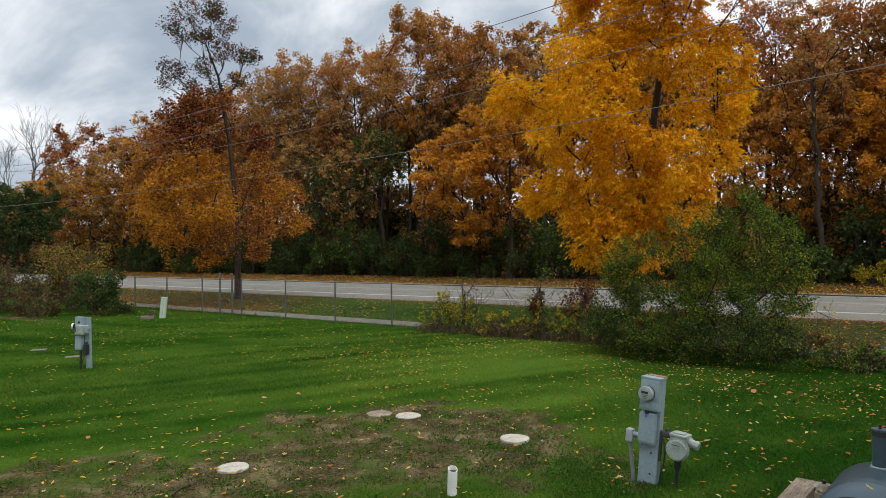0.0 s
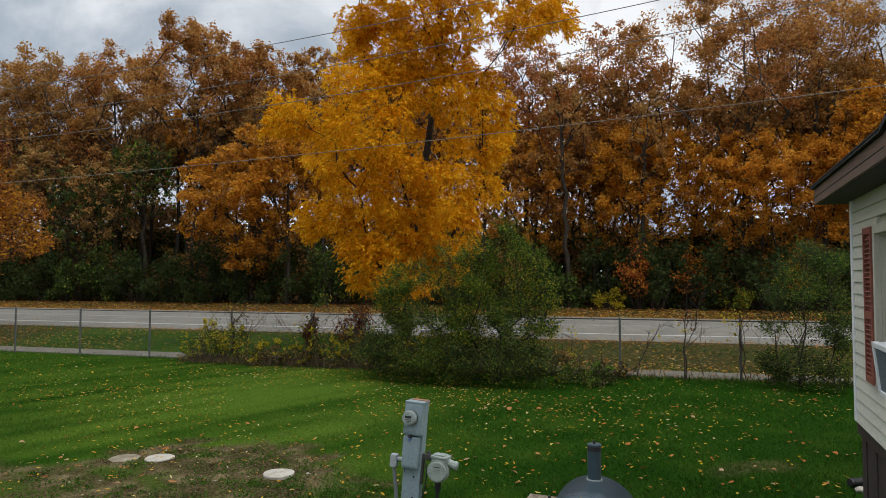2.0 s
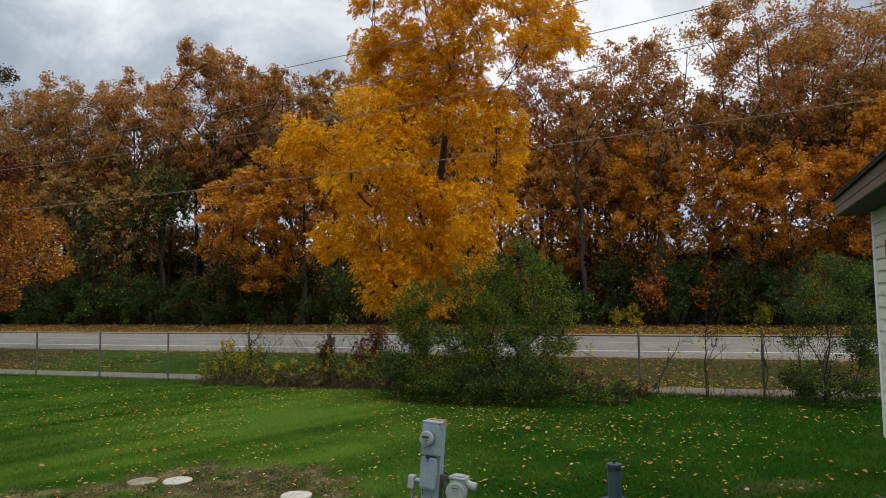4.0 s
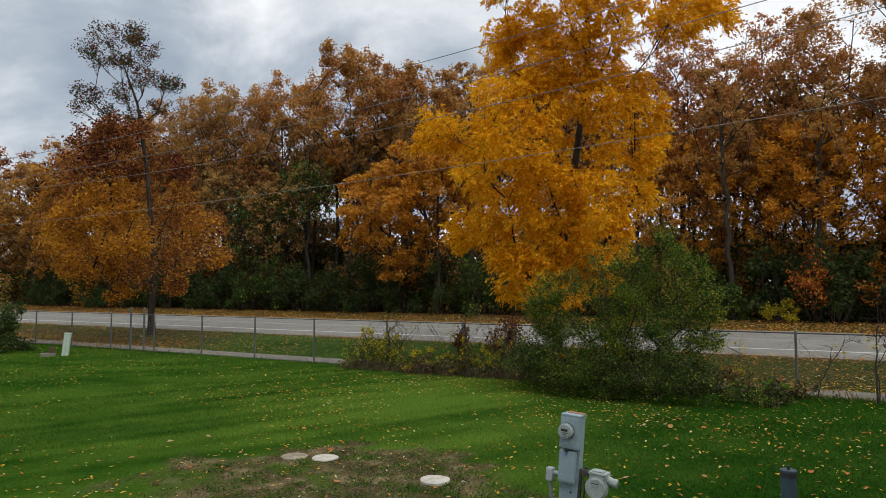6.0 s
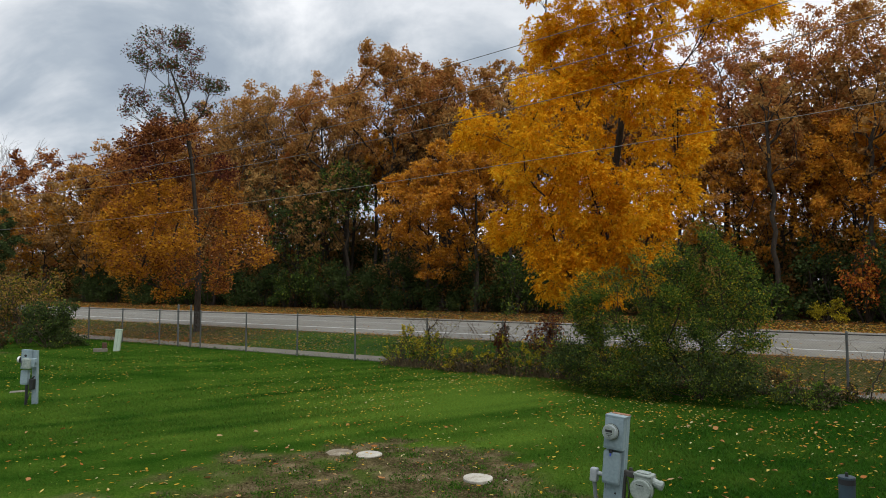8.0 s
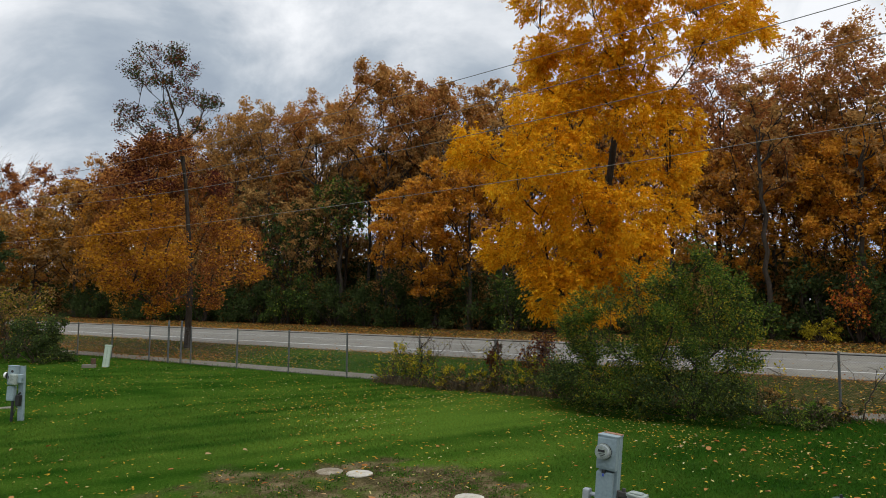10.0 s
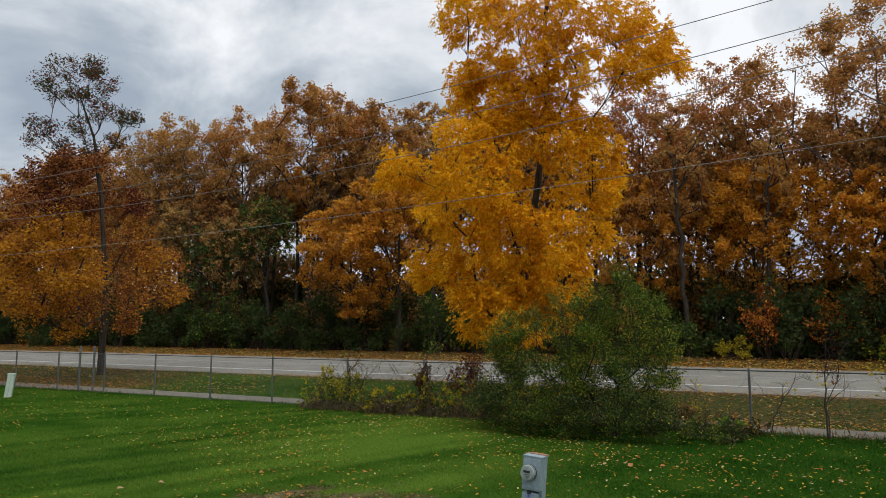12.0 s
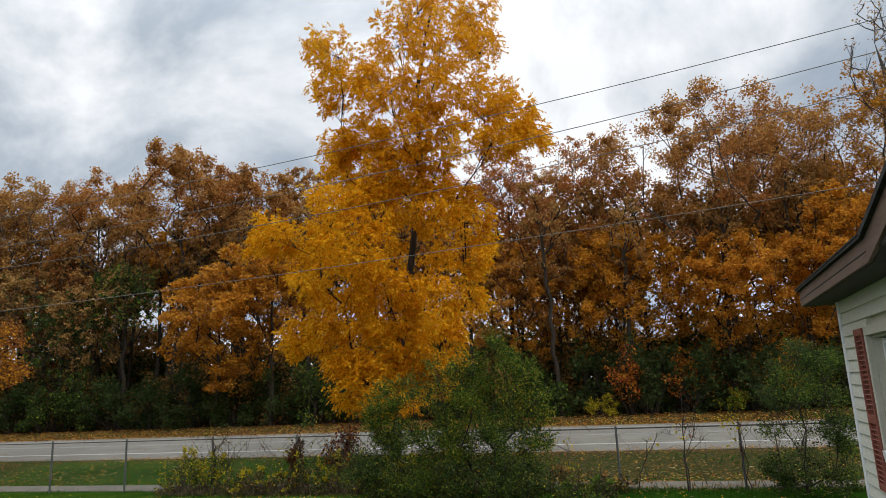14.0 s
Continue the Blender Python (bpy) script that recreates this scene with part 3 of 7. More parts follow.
def grow(w, trunk, r0, clumps, rng, tufts=7, floor=0.3, rise=0.7, twig=0.012, power=0.5, fan=0.35, limb=9.0, taper=0.8):
    """Lets limbs fork from the trunk out to every clump, thick where they carry much. Returns the tuft centres and each one's clump."""
    nodes, parent, ways = [Vector(p) for p in trunk], [i - 1 for i in range(len(trunk))], [list(range(len(trunk)))]
    axis_z = np.array([p.z for p in trunk])
    order = sorted(range(len(clumps)), key=lambda i: math.hypot(clumps[i][0] - trunk[-1].x * 0.5, clumps[i][1] - trunk[-1].y * 0.5) + 0.25 * clumps[i][2] + rng.uniform(0, 0.6))
    tips, owner = [], []
    A = np.array([tuple(p) for p in nodes])
    for i in order:
        c = np.array(clumps[i][:3])
        r = clumps[i][3]
        d = np.linalg.norm((A - c) * np.array((1, 1, 0.8)), axis=1) + 1.5 * np.maximum(0, A[:, 2] - c[2] + rise * np.hypot(A[:, 0] - c[0], A[:, 1] - c[1])) + 50 * (A[:, 2] < floor)
        k = int(np.argmin(d))
        st, e = nodes[k], Vector(c)
        ln = (e - st).length
        run = Vector((e.x - st.x, e.y - st.y, 0))
        mid = st.lerp(e, 0.5) + run * 0.08 - Vector((0, 0, 0.05 * ln)) + Vector(rng.normal(size=3)) * 0.04 * ln
        m = max(2, min(6, int(ln / 0.9) + 1))
        way, last, fresh = [k], k, []
        for q in range(1, m + 1):
            t = q / m
            pt = st * (1 - t) ** 2 + mid * 2 * t * (1 - t) + e * t * t + Vector(rng.normal(size=3)) * 0.014 * ln * (q < m)
            nodes.append(pt)
            parent.append(last)
            last = len(nodes) - 1
            way.append(last)
            fresh.append(tuple(pt))
        ways.append(way)
        A = np.concatenate([A, np.array(fresh)])
        out = Vector((c[0] - trunk[-1].x * 0.6, c[1] - trunk[-1].y * 0.6, 0.35 * (c[2] - axis_z.mean())))
        out = out.normalized() if out.length > 1e-3 else Vector((0, 0, 1))
        for _ in range(tufts):
            v = (Vector(rng.normal(size=3)).normalized() + out * fan + Vector((0, 0, 0.6 * fan)))
            tip = e + Vector((v.x, v.y, v.z * 0.9)) * r * rng.uniform(0.55, 0.95)
            a = nodes[way[-1]] if rng.uniform() < 0.6 else nodes[way[max(1, len(way) - 2)]]
            w.tube([a, tip], twig, twig * 0.3, 3, False)
            tips.append(tuple(tip))
            owner.append(i)
    load = np.full(len(nodes), 0.0)
    ends = {way[-1] for way in ways[1:]}
    for i in range(len(nodes) - 1, 0, -1):
        load[i] += 1.0 if i in ends else 0.0
        load[parent[i]] += load[i]
    scale = r0 / max(1.0, load[0]) ** power
    size = np.maximum(twig, scale * np.maximum(load, 0.6) ** power)
    for j, way in enumerate(ways):
        rr = [float(size[i]) for i in way]
        if j == 0:
            n = len(way)
            rr = [max(min(x, r0 * (1 - i / (n - 1)) ** 0.3), r0 * (1 - i / (n - 1)) ** taper * 0.9, twig) for i, x in enumerate(rr)]
            rr[0] = r0 * 1.3
        else:
            rr = [min(x, limb) for x in rr]
            rr[0] = min(rr[0], rr[1] * 1.15)
        w.tube([nodes[i] for i in way], rr, None, 8 if j == 0 else 5 if rr[0] > 0.06 else 3, False)
    return np.array(tips), np.array(owner)


def foliage(root, leaves, tips, owner, clumps, rng, n_leaf, leaf, name="crown", aspect=0.75, flat=0.2, tight=0.31, spray=None, tri=True, axis=(0, 0)):
    """Leaves gathered round the tufts, more of them on the larger clumps."""
    R = np.array([c[3] for c in clumps])
    share = np.array([c[4] if len(c) > 4 else c[3] ** 2 for c in clumps])
    wt = share[owner] * rng.uniform(0.55, 1.45, len(owner))
    wt /= wt.sum()
    C = np.array([c[:3] for c in clumps])
    for material, part_of in leaves if isinstance(leaves, list) else [(leaves, 1.0)]:
        m = int(n_leaf * part_of)
        tone = wt * (rng.uniform(0.0, 1.0, len(R)) ** 1.6 + 0.06)[owner] if isinstance(leaves, list) and len(leaves) > 1 else wt
        pick = rng.choice(len(tips), m, p=tone / tone.sum())
        P = tips[pick] + ball(rng, m) * (tight * 1.5 * R[owner[pick]])[:, None] * np.array([1, 1, 0.85])
        P[:, 2] = np.maximum(P[:, 2], 0.1)
        if spray:
            o = P - C[owner[pick]] + 0.35 * (P - np.array([axis[0], axis[1], 0])) * np.array([1, 1, 0])
            spray_cards(name, P, o, spray[0], leaf, spray[1], material, rng, root, aspect, spray[2])
        else:
            leaf_cards(name, P, leaf, material, rng, root, aspect, 0.15, 0.35, flat, tri=tri)


FAR, DENSE = 1.07, 4.0


def wood_tree(x, y, height, spread, bottom, leaves, label, seed, n_leaf=4200, leaf=0.30, lobes=16, bark=BARK, airy=1.0, limb=9.0, name="woodland_tree", group="trees of the wood"):
    """A woodland tree: a straight bole that forks into rising limbs, and leaves in rounded clumps over the outside of its crown."""
    x, y, height, spread, bottom = x * FAR, y * FAR, 2.6 + (height - 2.6) * FAR, spread * FAR * (1.22 if height > 20 else 1.12 if height > 15 else 1.0), max(1.0, 2.6 + (bottom - 2.6) * FAR)
    rng = np.random.default_rng(seed)
    root = tagged(new(name), label, "tree", group)
    root.location = (x, y, float(terrain(us(x, y)[1])) - 0.05)
    w = Wood()
    r0 = 0.03 + 0.0085 * height
    deep = height - bottom
    lean = rng.normal(size=2) * 0.02 * height
    tip = Vector((lean[0], lean[1], bottom + deep * rng.uniform(0.55, 0.75)))
    trunk = bend(Vector((0, 0, 0)), tip, rng, 0, 0.012, 12)
    zc = bottom + deep * 0.55
    rc = spread * 0.108
    want = int(np.clip(0.78 * spread * deep / rc ** 2, 14, 115) * min(1.0, lobes / 16) * airy)
    ph = rng.uniform(0, 6.28, 4)
    clumps, tries = [], 0
    while len(clumps) < want and tries < want * 25:
        tries += 1
        v = rng.normal(size=3)
        v /= np.linalg.norm(v)
        if v[2] < -0.55 and rng.uniform() < 0.6:
            continue
        az = math.atan2(v[1], v[0])
        uneven = 1 + 0.14 * math.sin(2 * az + ph[0]) + 0.10 * math.sin(5 * az + 4 * v[2] + ph[1]) + 0.07 * math.sin(9 * v[2] + ph[2])
        r = rc * rng.uniform(0.7, 1.35)
        rad = (rng.uniform(0.72, 0.95) if rng.uniform() < 0.8 else rng.uniform(0.3, 0.72)) * uneven
        c = np.array((lean[0] + v[0] * rad * (spread * 0.5 - r * 0.5), lean[1] + v[1] * rad * (spread * 0.5 - r * 0.5), zc + v[2] * rad * ((height - zc - r * 0.5) if v[2] > 0 else (zc - bottom))))
        c[2] = min(c[2], height - r * 1.35)
        if all((c[0] - q[0]) ** 2 + (c[1] - q[1]) ** 2 + (c[2] - q[2]) ** 2 > (0.62 * (r + q[3])) ** 2 for q in clumps):
            low = 0.5 + 0.8 * (c[2] - bottom) / deep
            clumps.append((c[0], c[1], c[2], r, r * r * low * rng.uniform(0.45, 1.5)))
    tips, owner = grow(w, trunk, r0, clumps, rng, 6, bottom * 0.62, twig=0.011, limb=limb)
    w.ob("trunk", bark, root)
    foliage(root, leaves, tips, owner, clumps, rng, n_leaf * DENSE, leaf * 0.82)
    return root


def bare_tree(x, y, height, seed, label):
    """A leafless tree: limbs that fork again and again, each thinner and more spread than the last."""
    rng = np.random.default_rng(seed)
    root = tagged(new("bare_tree"), label, "tree")
    root.location = (x, y, float(terrain(us(x, y)[1])) - 0.05)
    w = Wood()

    def fork(a, d, ln, r, level):
        e = a + d * ln
        pts = bend(a, e, rng, 0.02, 0.05, 3)
        w.tube(pts, r, r * 0.6, 6 if level < 2 else 3, False)
        if level == 6:
            return
        for k in range(3 if level < 5 else 2):
            st = e if k == 0 else pts[rng.integers(2, 4)]
            side = d.cross(Vector(rng.normal(size=3))).normalized()
            nd = (d + side * rng.uniform(0.25, 0.75) + Vector((0, 0, 0.14))).normalized()
            fork(st, nd, ln * rng.uniform(0.62, 0.86), max(0.022, r * 0.58), level + 1)

    fork(Vector((0, 0, 0)), Vector((0.05, 0, 1)).normalized(), height * 0.27, height * 0.013, 0)
    w.ob("trunk", BARK_GREY, root)


bare_tree(-77.5, 119.0, 31.0, 120, "leafless grey tree against the sky")

# the tall wood across the road, along its skyline
wood_tree(-15.1, 66.7, 21.2, 7.5, 8, [(L_RUST, 0.6), (L_TAN, 0.4)], "tall thin-leaved tan woodland tree across the road", 101, 4050, 0.27, bark=BARK_GREY)
wood_tree(-7.9, 61.7, 21.9, 9.0, 9, [(L_RUST, 0.75), (L_RED, 0.25)], "tall rust-brown oak in the wood across the road", 102, 7020, 0.26)
wood_tree(-2.2, 56.4, 22.2, 9.5, 11, [(L_RUST, 0.75), (L_RED, 0.25)], "tall brown oak with many dark upright limbs", 103, 6400, 0.27, lobes=19)
wood_tree(2.8, 54.2, 20.9, 8.0, 10, [(L_RUST, 0.7), (L_RED, 0.3)], "tall brown oak with dark limbs", 104, 6200, 0.27, lobes=18)
wood_tree(8.5, 55.1, 21.8, 4.5, 9, L_RUST, "slim dark brown woodland tree", 105, 2600)
wood_tree(13.5, 48.0, 18.5, 8.0, 5, [(L_RUST, 0.6), (L_TAN, 0.4)], "brown woodland tree behind the golden tree", 106, 3600)
wood_tree(19.7, 39.9, 18.4, 7.0, 6, L_RED, "red-brown oak across the road", 107, 4900, 0.205)
wood_tree(24.6, 38.8, 19.5, 7.5, 6, [(L_RED, 0.6), (L_RUST, 0.4)], "thin-topped red-brown tree across the road", 108, 4600, 0.235, bark=BARK_GREY)
wood_tree(30.5, 31.1, 20.3, 11.5, 9, [(L_RUST, 0.75), (L_RED, 0.25)], "broad rust-coloured oak with spreading limbs", 109, 9800, 0.22, lobes=18, bark=BARK_GREY)
wood_tree(35.7, 31.1, 20.3, 7.0, 6, L_RUST, "tall rust-brown oak across the road", 110, 4800, 0.235)
wood_tree(38.6, 25.8, 20.9, 8.0, 7, [(L_TAN, 0.5), (L_GOLD, 0.5)], "tall yellow-brown tree beside the house", 111, 5250, 0.205)
wood_tree(36.6, 23.0, 23.4, 3.6, 13, L_TAN, "bare-topped slender tree above the wood", 112, 120, 0.2, lobes=8, bark=BARK_GREY, limb=0.035)
wood_tree(-13.4, 63.0, 21.6, 8.0, 7, [(L_TAN, 0.35), (L_RUST, 0.65)], "thin tan woodland tree", 113, 3780, 0.27, bark=BARK_GREY)
wood_tree(-21.0, 68.0, 19.0, 8.0, 5, [(L_RUST, 0.6), (L_ORANGE, 0.4)], "brown woodland tree across the road", 114, 5400, 0.24)
wood_tree(-27.0, 71.0, 17.5, 8.5, 4, [(L_RED, 0.75), (L_MAROON, 0.25)], "red-brown woodland tree across the road", 115, 4200)
wood_tree(-36.2, 81.5, 16.8, 7.0, 5, L_MAROON, "dark maroon tree at the wood's edge", 116, 3600)
wood_tree(-50.8, 94.2, 21.4, 11, 5, [(L_RED, 0.7), (L_MAROON, 0.3)], "dark red oak where the wood ends", 117, 4200, 0.4)
wood_tree(-46.7, 86.4, 14.0, 13, 2.5, [(L_GOLD, 0.35), (L_TAN, 0.65)], "dull golden tree at the wood's edge", 118, 5200, 0.4)
wood_tree(-39.5, 82.0, 17.0, 7, 3, [(L_TAN, 0.75), (L_GOLD, 0.25)], "yellow-brown tree at the wood's edge", 119, 3600, 0.34)
wood_tree(-49.5, 74.2, 11.0, 12.0, 1.5, L_DARK, "dark green tree at the end of the lawn", 121, 6000, 0.36)
wood_tree(-31.5, 70.9, 12.5, 6.5, 2, [(L_GOLD, 0.4), (L_RUST, 0.6)], "orange-gold tree at the wood's edge", 122, 3800)
wood_tree(-60.0, 100, 14, 14, 1, [(L_TAN, 0.6), (L_RUST, 0.4)], "distant brown tree beyond the lawn", 123, 4000, 0.5)

wood_tree(-56.0, 80.0, 9.0, 12, 0.6, [(L_DARK, 0.6), (L_TAN, 0.4)], "distant dull green tree beyond the lawn", 151, 2600, 0.5)
wood_tree(-64.0, 86.0, 10.5, 13, 0.6, [(L_TAN, 0.6), (L_DARK, 0.4)], "distant olive-brown tree beyond the lawn", 152, 2600, 0.55)
wood_tree(-74.0, 96.0, 11.0, 15, 0.6, [(L_DARK, 0.5), (L_RUST, 0.5)], "distant brown tree beyond the lawn", 153, 2400, 0.6)
wood_tree(-68.0, 78.0, 8.0, 12, 0.6, [(L_DARK, 0.7), (L_TAN, 0.3)], "distant dull green tree beyond the lawn", 154, 2400, 0.55)

wood_tree(-24.5, 69.0, 19.6, 8.5, 6, [(L_RED, 0.6), (L_RUST, 0.2), (L_MAROON, 0.2)], "red-brown tree behind the slender street tree", 124, 5130, 0.24)
wood_tree(-30.0, 73.0, 17.8, 8.0, 4, [(L_RUST, 0.6), (L_ORANGE, 0.4)], "rust-brown tree at the wood's edge", 125, 3800)
wood_tree(-18.0, 66.0, 20.6, 7.5, 6, [(L_TAN, 0.35), (L_RUST, 0.65)], "tan-brown thin-leaved woodland tree", 126, 4050, 0.27, bark=BARK_GREY)

wood_tree(-7.0, 55.5, 12.0, 6.5, 4.0, [(L_TAN, 0.7), (L_RUST, 0.3)], "olive-brown sapling inside the wood", 127, 1300)
wood_tree(-12.0, 58.5, 12.5, 6.5, 4.0, [(L_TAN, 0.9), (L_DARK, 0.1)], "olive-tan sapling inside the wood", 128, 1300)

# lower trees in front of the tall ones
wood_tree(1.4, 46.6, 11.4, 8.0, 2.2, [(L_ORANGE, 0.6), (L_GOLD, 0.25), (L_RUST, 0.15)], "orange-gold maple at the wood's edge", 131, 7000, 0.26)
wood_tree(4.6, 44.5, 13.0, 6.5, 4.0, [(L_ORANGE, 0.5), (L_GOLD, 0.4), (L_RUST, 0.1)], "orange maple at the wood's edge", 132, 4600, 0.26)
wood_tree(-4.8, 53.4, 12.6, 4.6, 6.0, [(L_DARK, 0.55), (L_GREEN, 0.2), (L_TAN, 0.25)], "tall green tree among the brown ones", 133, 1300, 0.28)
wood_tree(-9.5, 56.0, 10.5, 6.0, 2.5, [(L_DARK, 0.8), (L_GREEN, 0.2)], "green tree under the brown wood", 134, 1100, 0.28)
wood_tree(24.0, 33.3, 11.5, 7.0, 2.6, [(L_ORANGE, 0.7), (L_GOLD, 0.3)], "orange-brown maple at the wood's edge", 135, 6000, 0.225)
wood_tree(29.5, 29.4, 10.5, 7.5, 2.6, L_ORANGE, "orange-brown maple across the road", 136, 6000, 0.225)
wood_tree(33.4, 25.8, 12.2, 6.5, 2.6, [(L_ORANGE, 0.8), (L_GOLD, 0.2)], "orange maple across the road", 137, 5800, 0.225)
wood_tree(19.0, 36.8, 11.0, 6.0, 3.0, [(L_ORANGE, 0.6), (L_RUST, 0.4)], "orange-brown tree across the road", 138, 5000, 0.225)
wood_tree(36.5, 21.5, 14.0, 6.5, 3.0, [(L_GOLD, 0.4), (L_ORANGE, 0.6)], "orange tree beside the house", 139, 6400, 0.225)
wood_tree(-17.5, 60.0, 11.0, 6.5, 2.6, [(L_TAN, 0.6), (L_DARK, 0.1), (L_RUST, 0.3)], "olive-brown tree across the road", 140, 2400, 0.26)
wood_tree(-22.5, 63.5, 12.0, 7.0, 2.6, [(L_ORANGE, 0.6), (L_RED, 0.4)], "orange-brown tree across the road", 141, 4600, 0.28)


wood_tree(21.7, 37.2, 13.5, 6.5, 3.5, [(L_RUST, 0.6), (L_RED, 0.4)], "rust-brown tree across the road", 155, 4200, 0.225)
wood_tree(25.3, 35.8, 12.0, 5.5, 3.0, [(L_ORANGE, 0.6), (L_RUST, 0.4)], "orange-brown tree across the road", 156, 3600, 0.225)


def wood_filler():
    """The trees that stand behind, drawn at random along the wood."""
    rng = np.random.default_rng(77)
    looks = (([(L_RUST, 1.0)], "rust-brown tree deep in the wood"), ([(L_ORANGE, 1.0)], "orange-brown tree deep in the wood"),
             ([(L_RED, 1.0)], "red-brown tree deep in the wood"), ([(L_TAN, 0.5), (L_RUST, 0.5)], "tan-brown tree deep in the wood"))
    i = 0
    for s0 in (49.5, 54.0):
        u = -74.0
        while u < 22:
            u += rng.uniform(4.6, 6.4)
            p = place(u, s0 + rng.uniform(-1.4, 1.4))
            h = rng.uniform(14.5, 18.0) * (0.92 if u > -14 else 1.02 if -46 < u < -16 else 1.0)
            look_i = looks[int(rng.integers(4))]
            wood_tree(p.x / FAR, p.y / FAR, h, rng.uniform(5.5, 7.5), h * rng.uniform(0.28, 0.5) * (1.35 if -48 < u < -14 else 1.0), look_i[0], look_i[1], 300 + i, (760 if u > -48 else 1150) if u < -14 else 700, 0.44, lobes=13, bark=BARK if i % 3 else BARK_GREY)
            i += 1


wood_filler()


def slim_trunks():
    """Slim grey trunks with small high crowns, standing close inside the wood."""
    rng = np.random.default_rng(78)
    for i in range(36):
        u = -46 + 1.75 * i + rng.uniform(-0.8, 0.8)
        if u > -12 and i % 3:
            continue
        p = place(u, (46.5 if u < -12 else 43.0) + rng.uniform(-1.6, 1.6))
        h = rng.uniform(14.5, 18.0) * (1.0 if u < -14 else 0.85)
        wood_tree(p.x / FAR, p.y / FAR, h, rng.uniform(2.6, 3.8), h * rng.uniform(0.45, 0.6), [(L_TAN, 0.6), (L_RUST, 0.4)], "slim grey-trunked tree with a small high crown", 400 + i, 380, 0.26, lobes=6, bark=BARK_DULL if u < -12 else BARK)


slim_trunks()


def shrub(name, x, y, height, spread, leaves, seed, n_leaf, leaf, label, group="", stems=7, cluster=0.32, depth=None, category="shrub", low=0.2, aspect=0.5, shoots=0, shoot_leaf=None):
    """A bush of several stems from the ground, leafy nearly to its foot."""
    rng = np.random.default_rng(seed)
    depth = depth or spread
    lobes = []
    for i in range(stems * 2):
        a, k = rng.uniform(0, 6.28), rng.uniform(0.1, 1) ** 0.6
        z = height * (low + (0.86 - low) * ((i + 0.5) / (stems * 2)))
        wide = 1 - 0.55 * max(0, (z / height - 0.45) / 0.55) ** 1.5
        u, v = 0.5 * spread * k * wide * math.cos(a) * 0.8, 0.5 * depth * k * wide * math.sin(a) * 0.8
        d = ALONG * u + ACROSS * v
        r = min(spread, height) * rng.uniform(0.12, 0.19)
        lobes.append((d.x, d.y, max(z, r * 0.6), r, r * r))
    s = us(x, y)[1]
    root = tagged(new(name), label, category, group)
    root.location = (x, y, float(terrain(s)) - 0.03)
    w, anchors, wt, rad = Wood(), [], [], []
    for lx, ly, lz, lr, share in lobes:
        c = Vector((lx, ly, lz))
        st = Vector((lx * 0.25, ly * 0.25, 0))
        limb = bend(st, c, rng, 0.05, 0.1, 4)
        r = 0.006 + 0.007 * height
        w.tube(limb, r, r * 0.4, 4)
        for _ in range(6):
            v = Vector(rng.normal(size=3)).normalized() * lr * rng.uniform(0.5, 1.15)
            a, e = limb[rng.integers(1, len(limb))], c + v
            e.z = max(e.z, 0.05)
            w.tube(bend(a, e, rng, 0.05, 0.15, 1 if leaf > 0.15 else 3), r * 0.4, r * 0.15, 3, False)
            for _ in range(3):
                q = a.lerp(e, rng.uniform(0.4, 1)) + Vector(rng.normal(size=3)) * lr * 0.3
                anchors.append(tuple(q))
                wt.append(share)
                rad.append(lr)
    tips, tip_axes = [], []
    for _ in range(shoots):
        k = rng.integers(0, len(lobes))
        lx, ly, lz, lr, _s = lobes[k]
        c = Vector((lx, ly, lz))
        d = Vector((lx + rng.normal() * 0.5, ly + rng.normal() * 0.5, 0.6 + rng.uniform(0.2, 1.4) + 0.4 * lz / height)).normalized()
        a, ln = c + d * lr * 0.5, rng.uniform(0.35, 0.85) * lr * 2.2
        e = a + d * ln + Vector((0, 0, -0.15 * ln))
        sh = bend(a, e, rng, 0.08, 0.06, 4)
        w.tube(sh, 0.006, 0.002, 3)
        for q in range(16):
            t = (q + rng.uniform()) / 16 * 3.999
            p0 = sh[int(t)].lerp(sh[int(t) + 1], t - int(t))
            sd = d.cross(Vector(rng.normal(size=3))).normalized()
            tips.append(tuple(p0))
            tip_axes.append(tuple(sd + d * 0.6))
    w.ob("stem", BARK if leaf > 0.15 else TWIG, root)
    if shoots:
        leaf_cards("shoot_leaves", np.array(tips), leaf * 1.15, shoot_leaf or L_GREEN, rng, root, 0.42, 0.1, 0.3, 0.0, np.array(tip_axes))
    A, p, rad = np.array(anchors), np.array(wt) / np.sum(wt), np.array(rad)
    if not isinstance(leaves, (list, tuple)):
        leaves = [(leaves, 1.0)]
    for material, k in leaves:
        m = int(n_leaf * k)
        pick = rng.choice(len(A), m, p=p)
        P = A[pick] + ball(rng, m) * (1.9 * cluster * rad[pick])[:, None]
        P[:, 2] = np.abs(P[:, 2]) + 0.02
        leaf_cards("foliage", P, leaf, material, rng, root, aspect, 0.25, tri=leaf > 0.15)
    return root


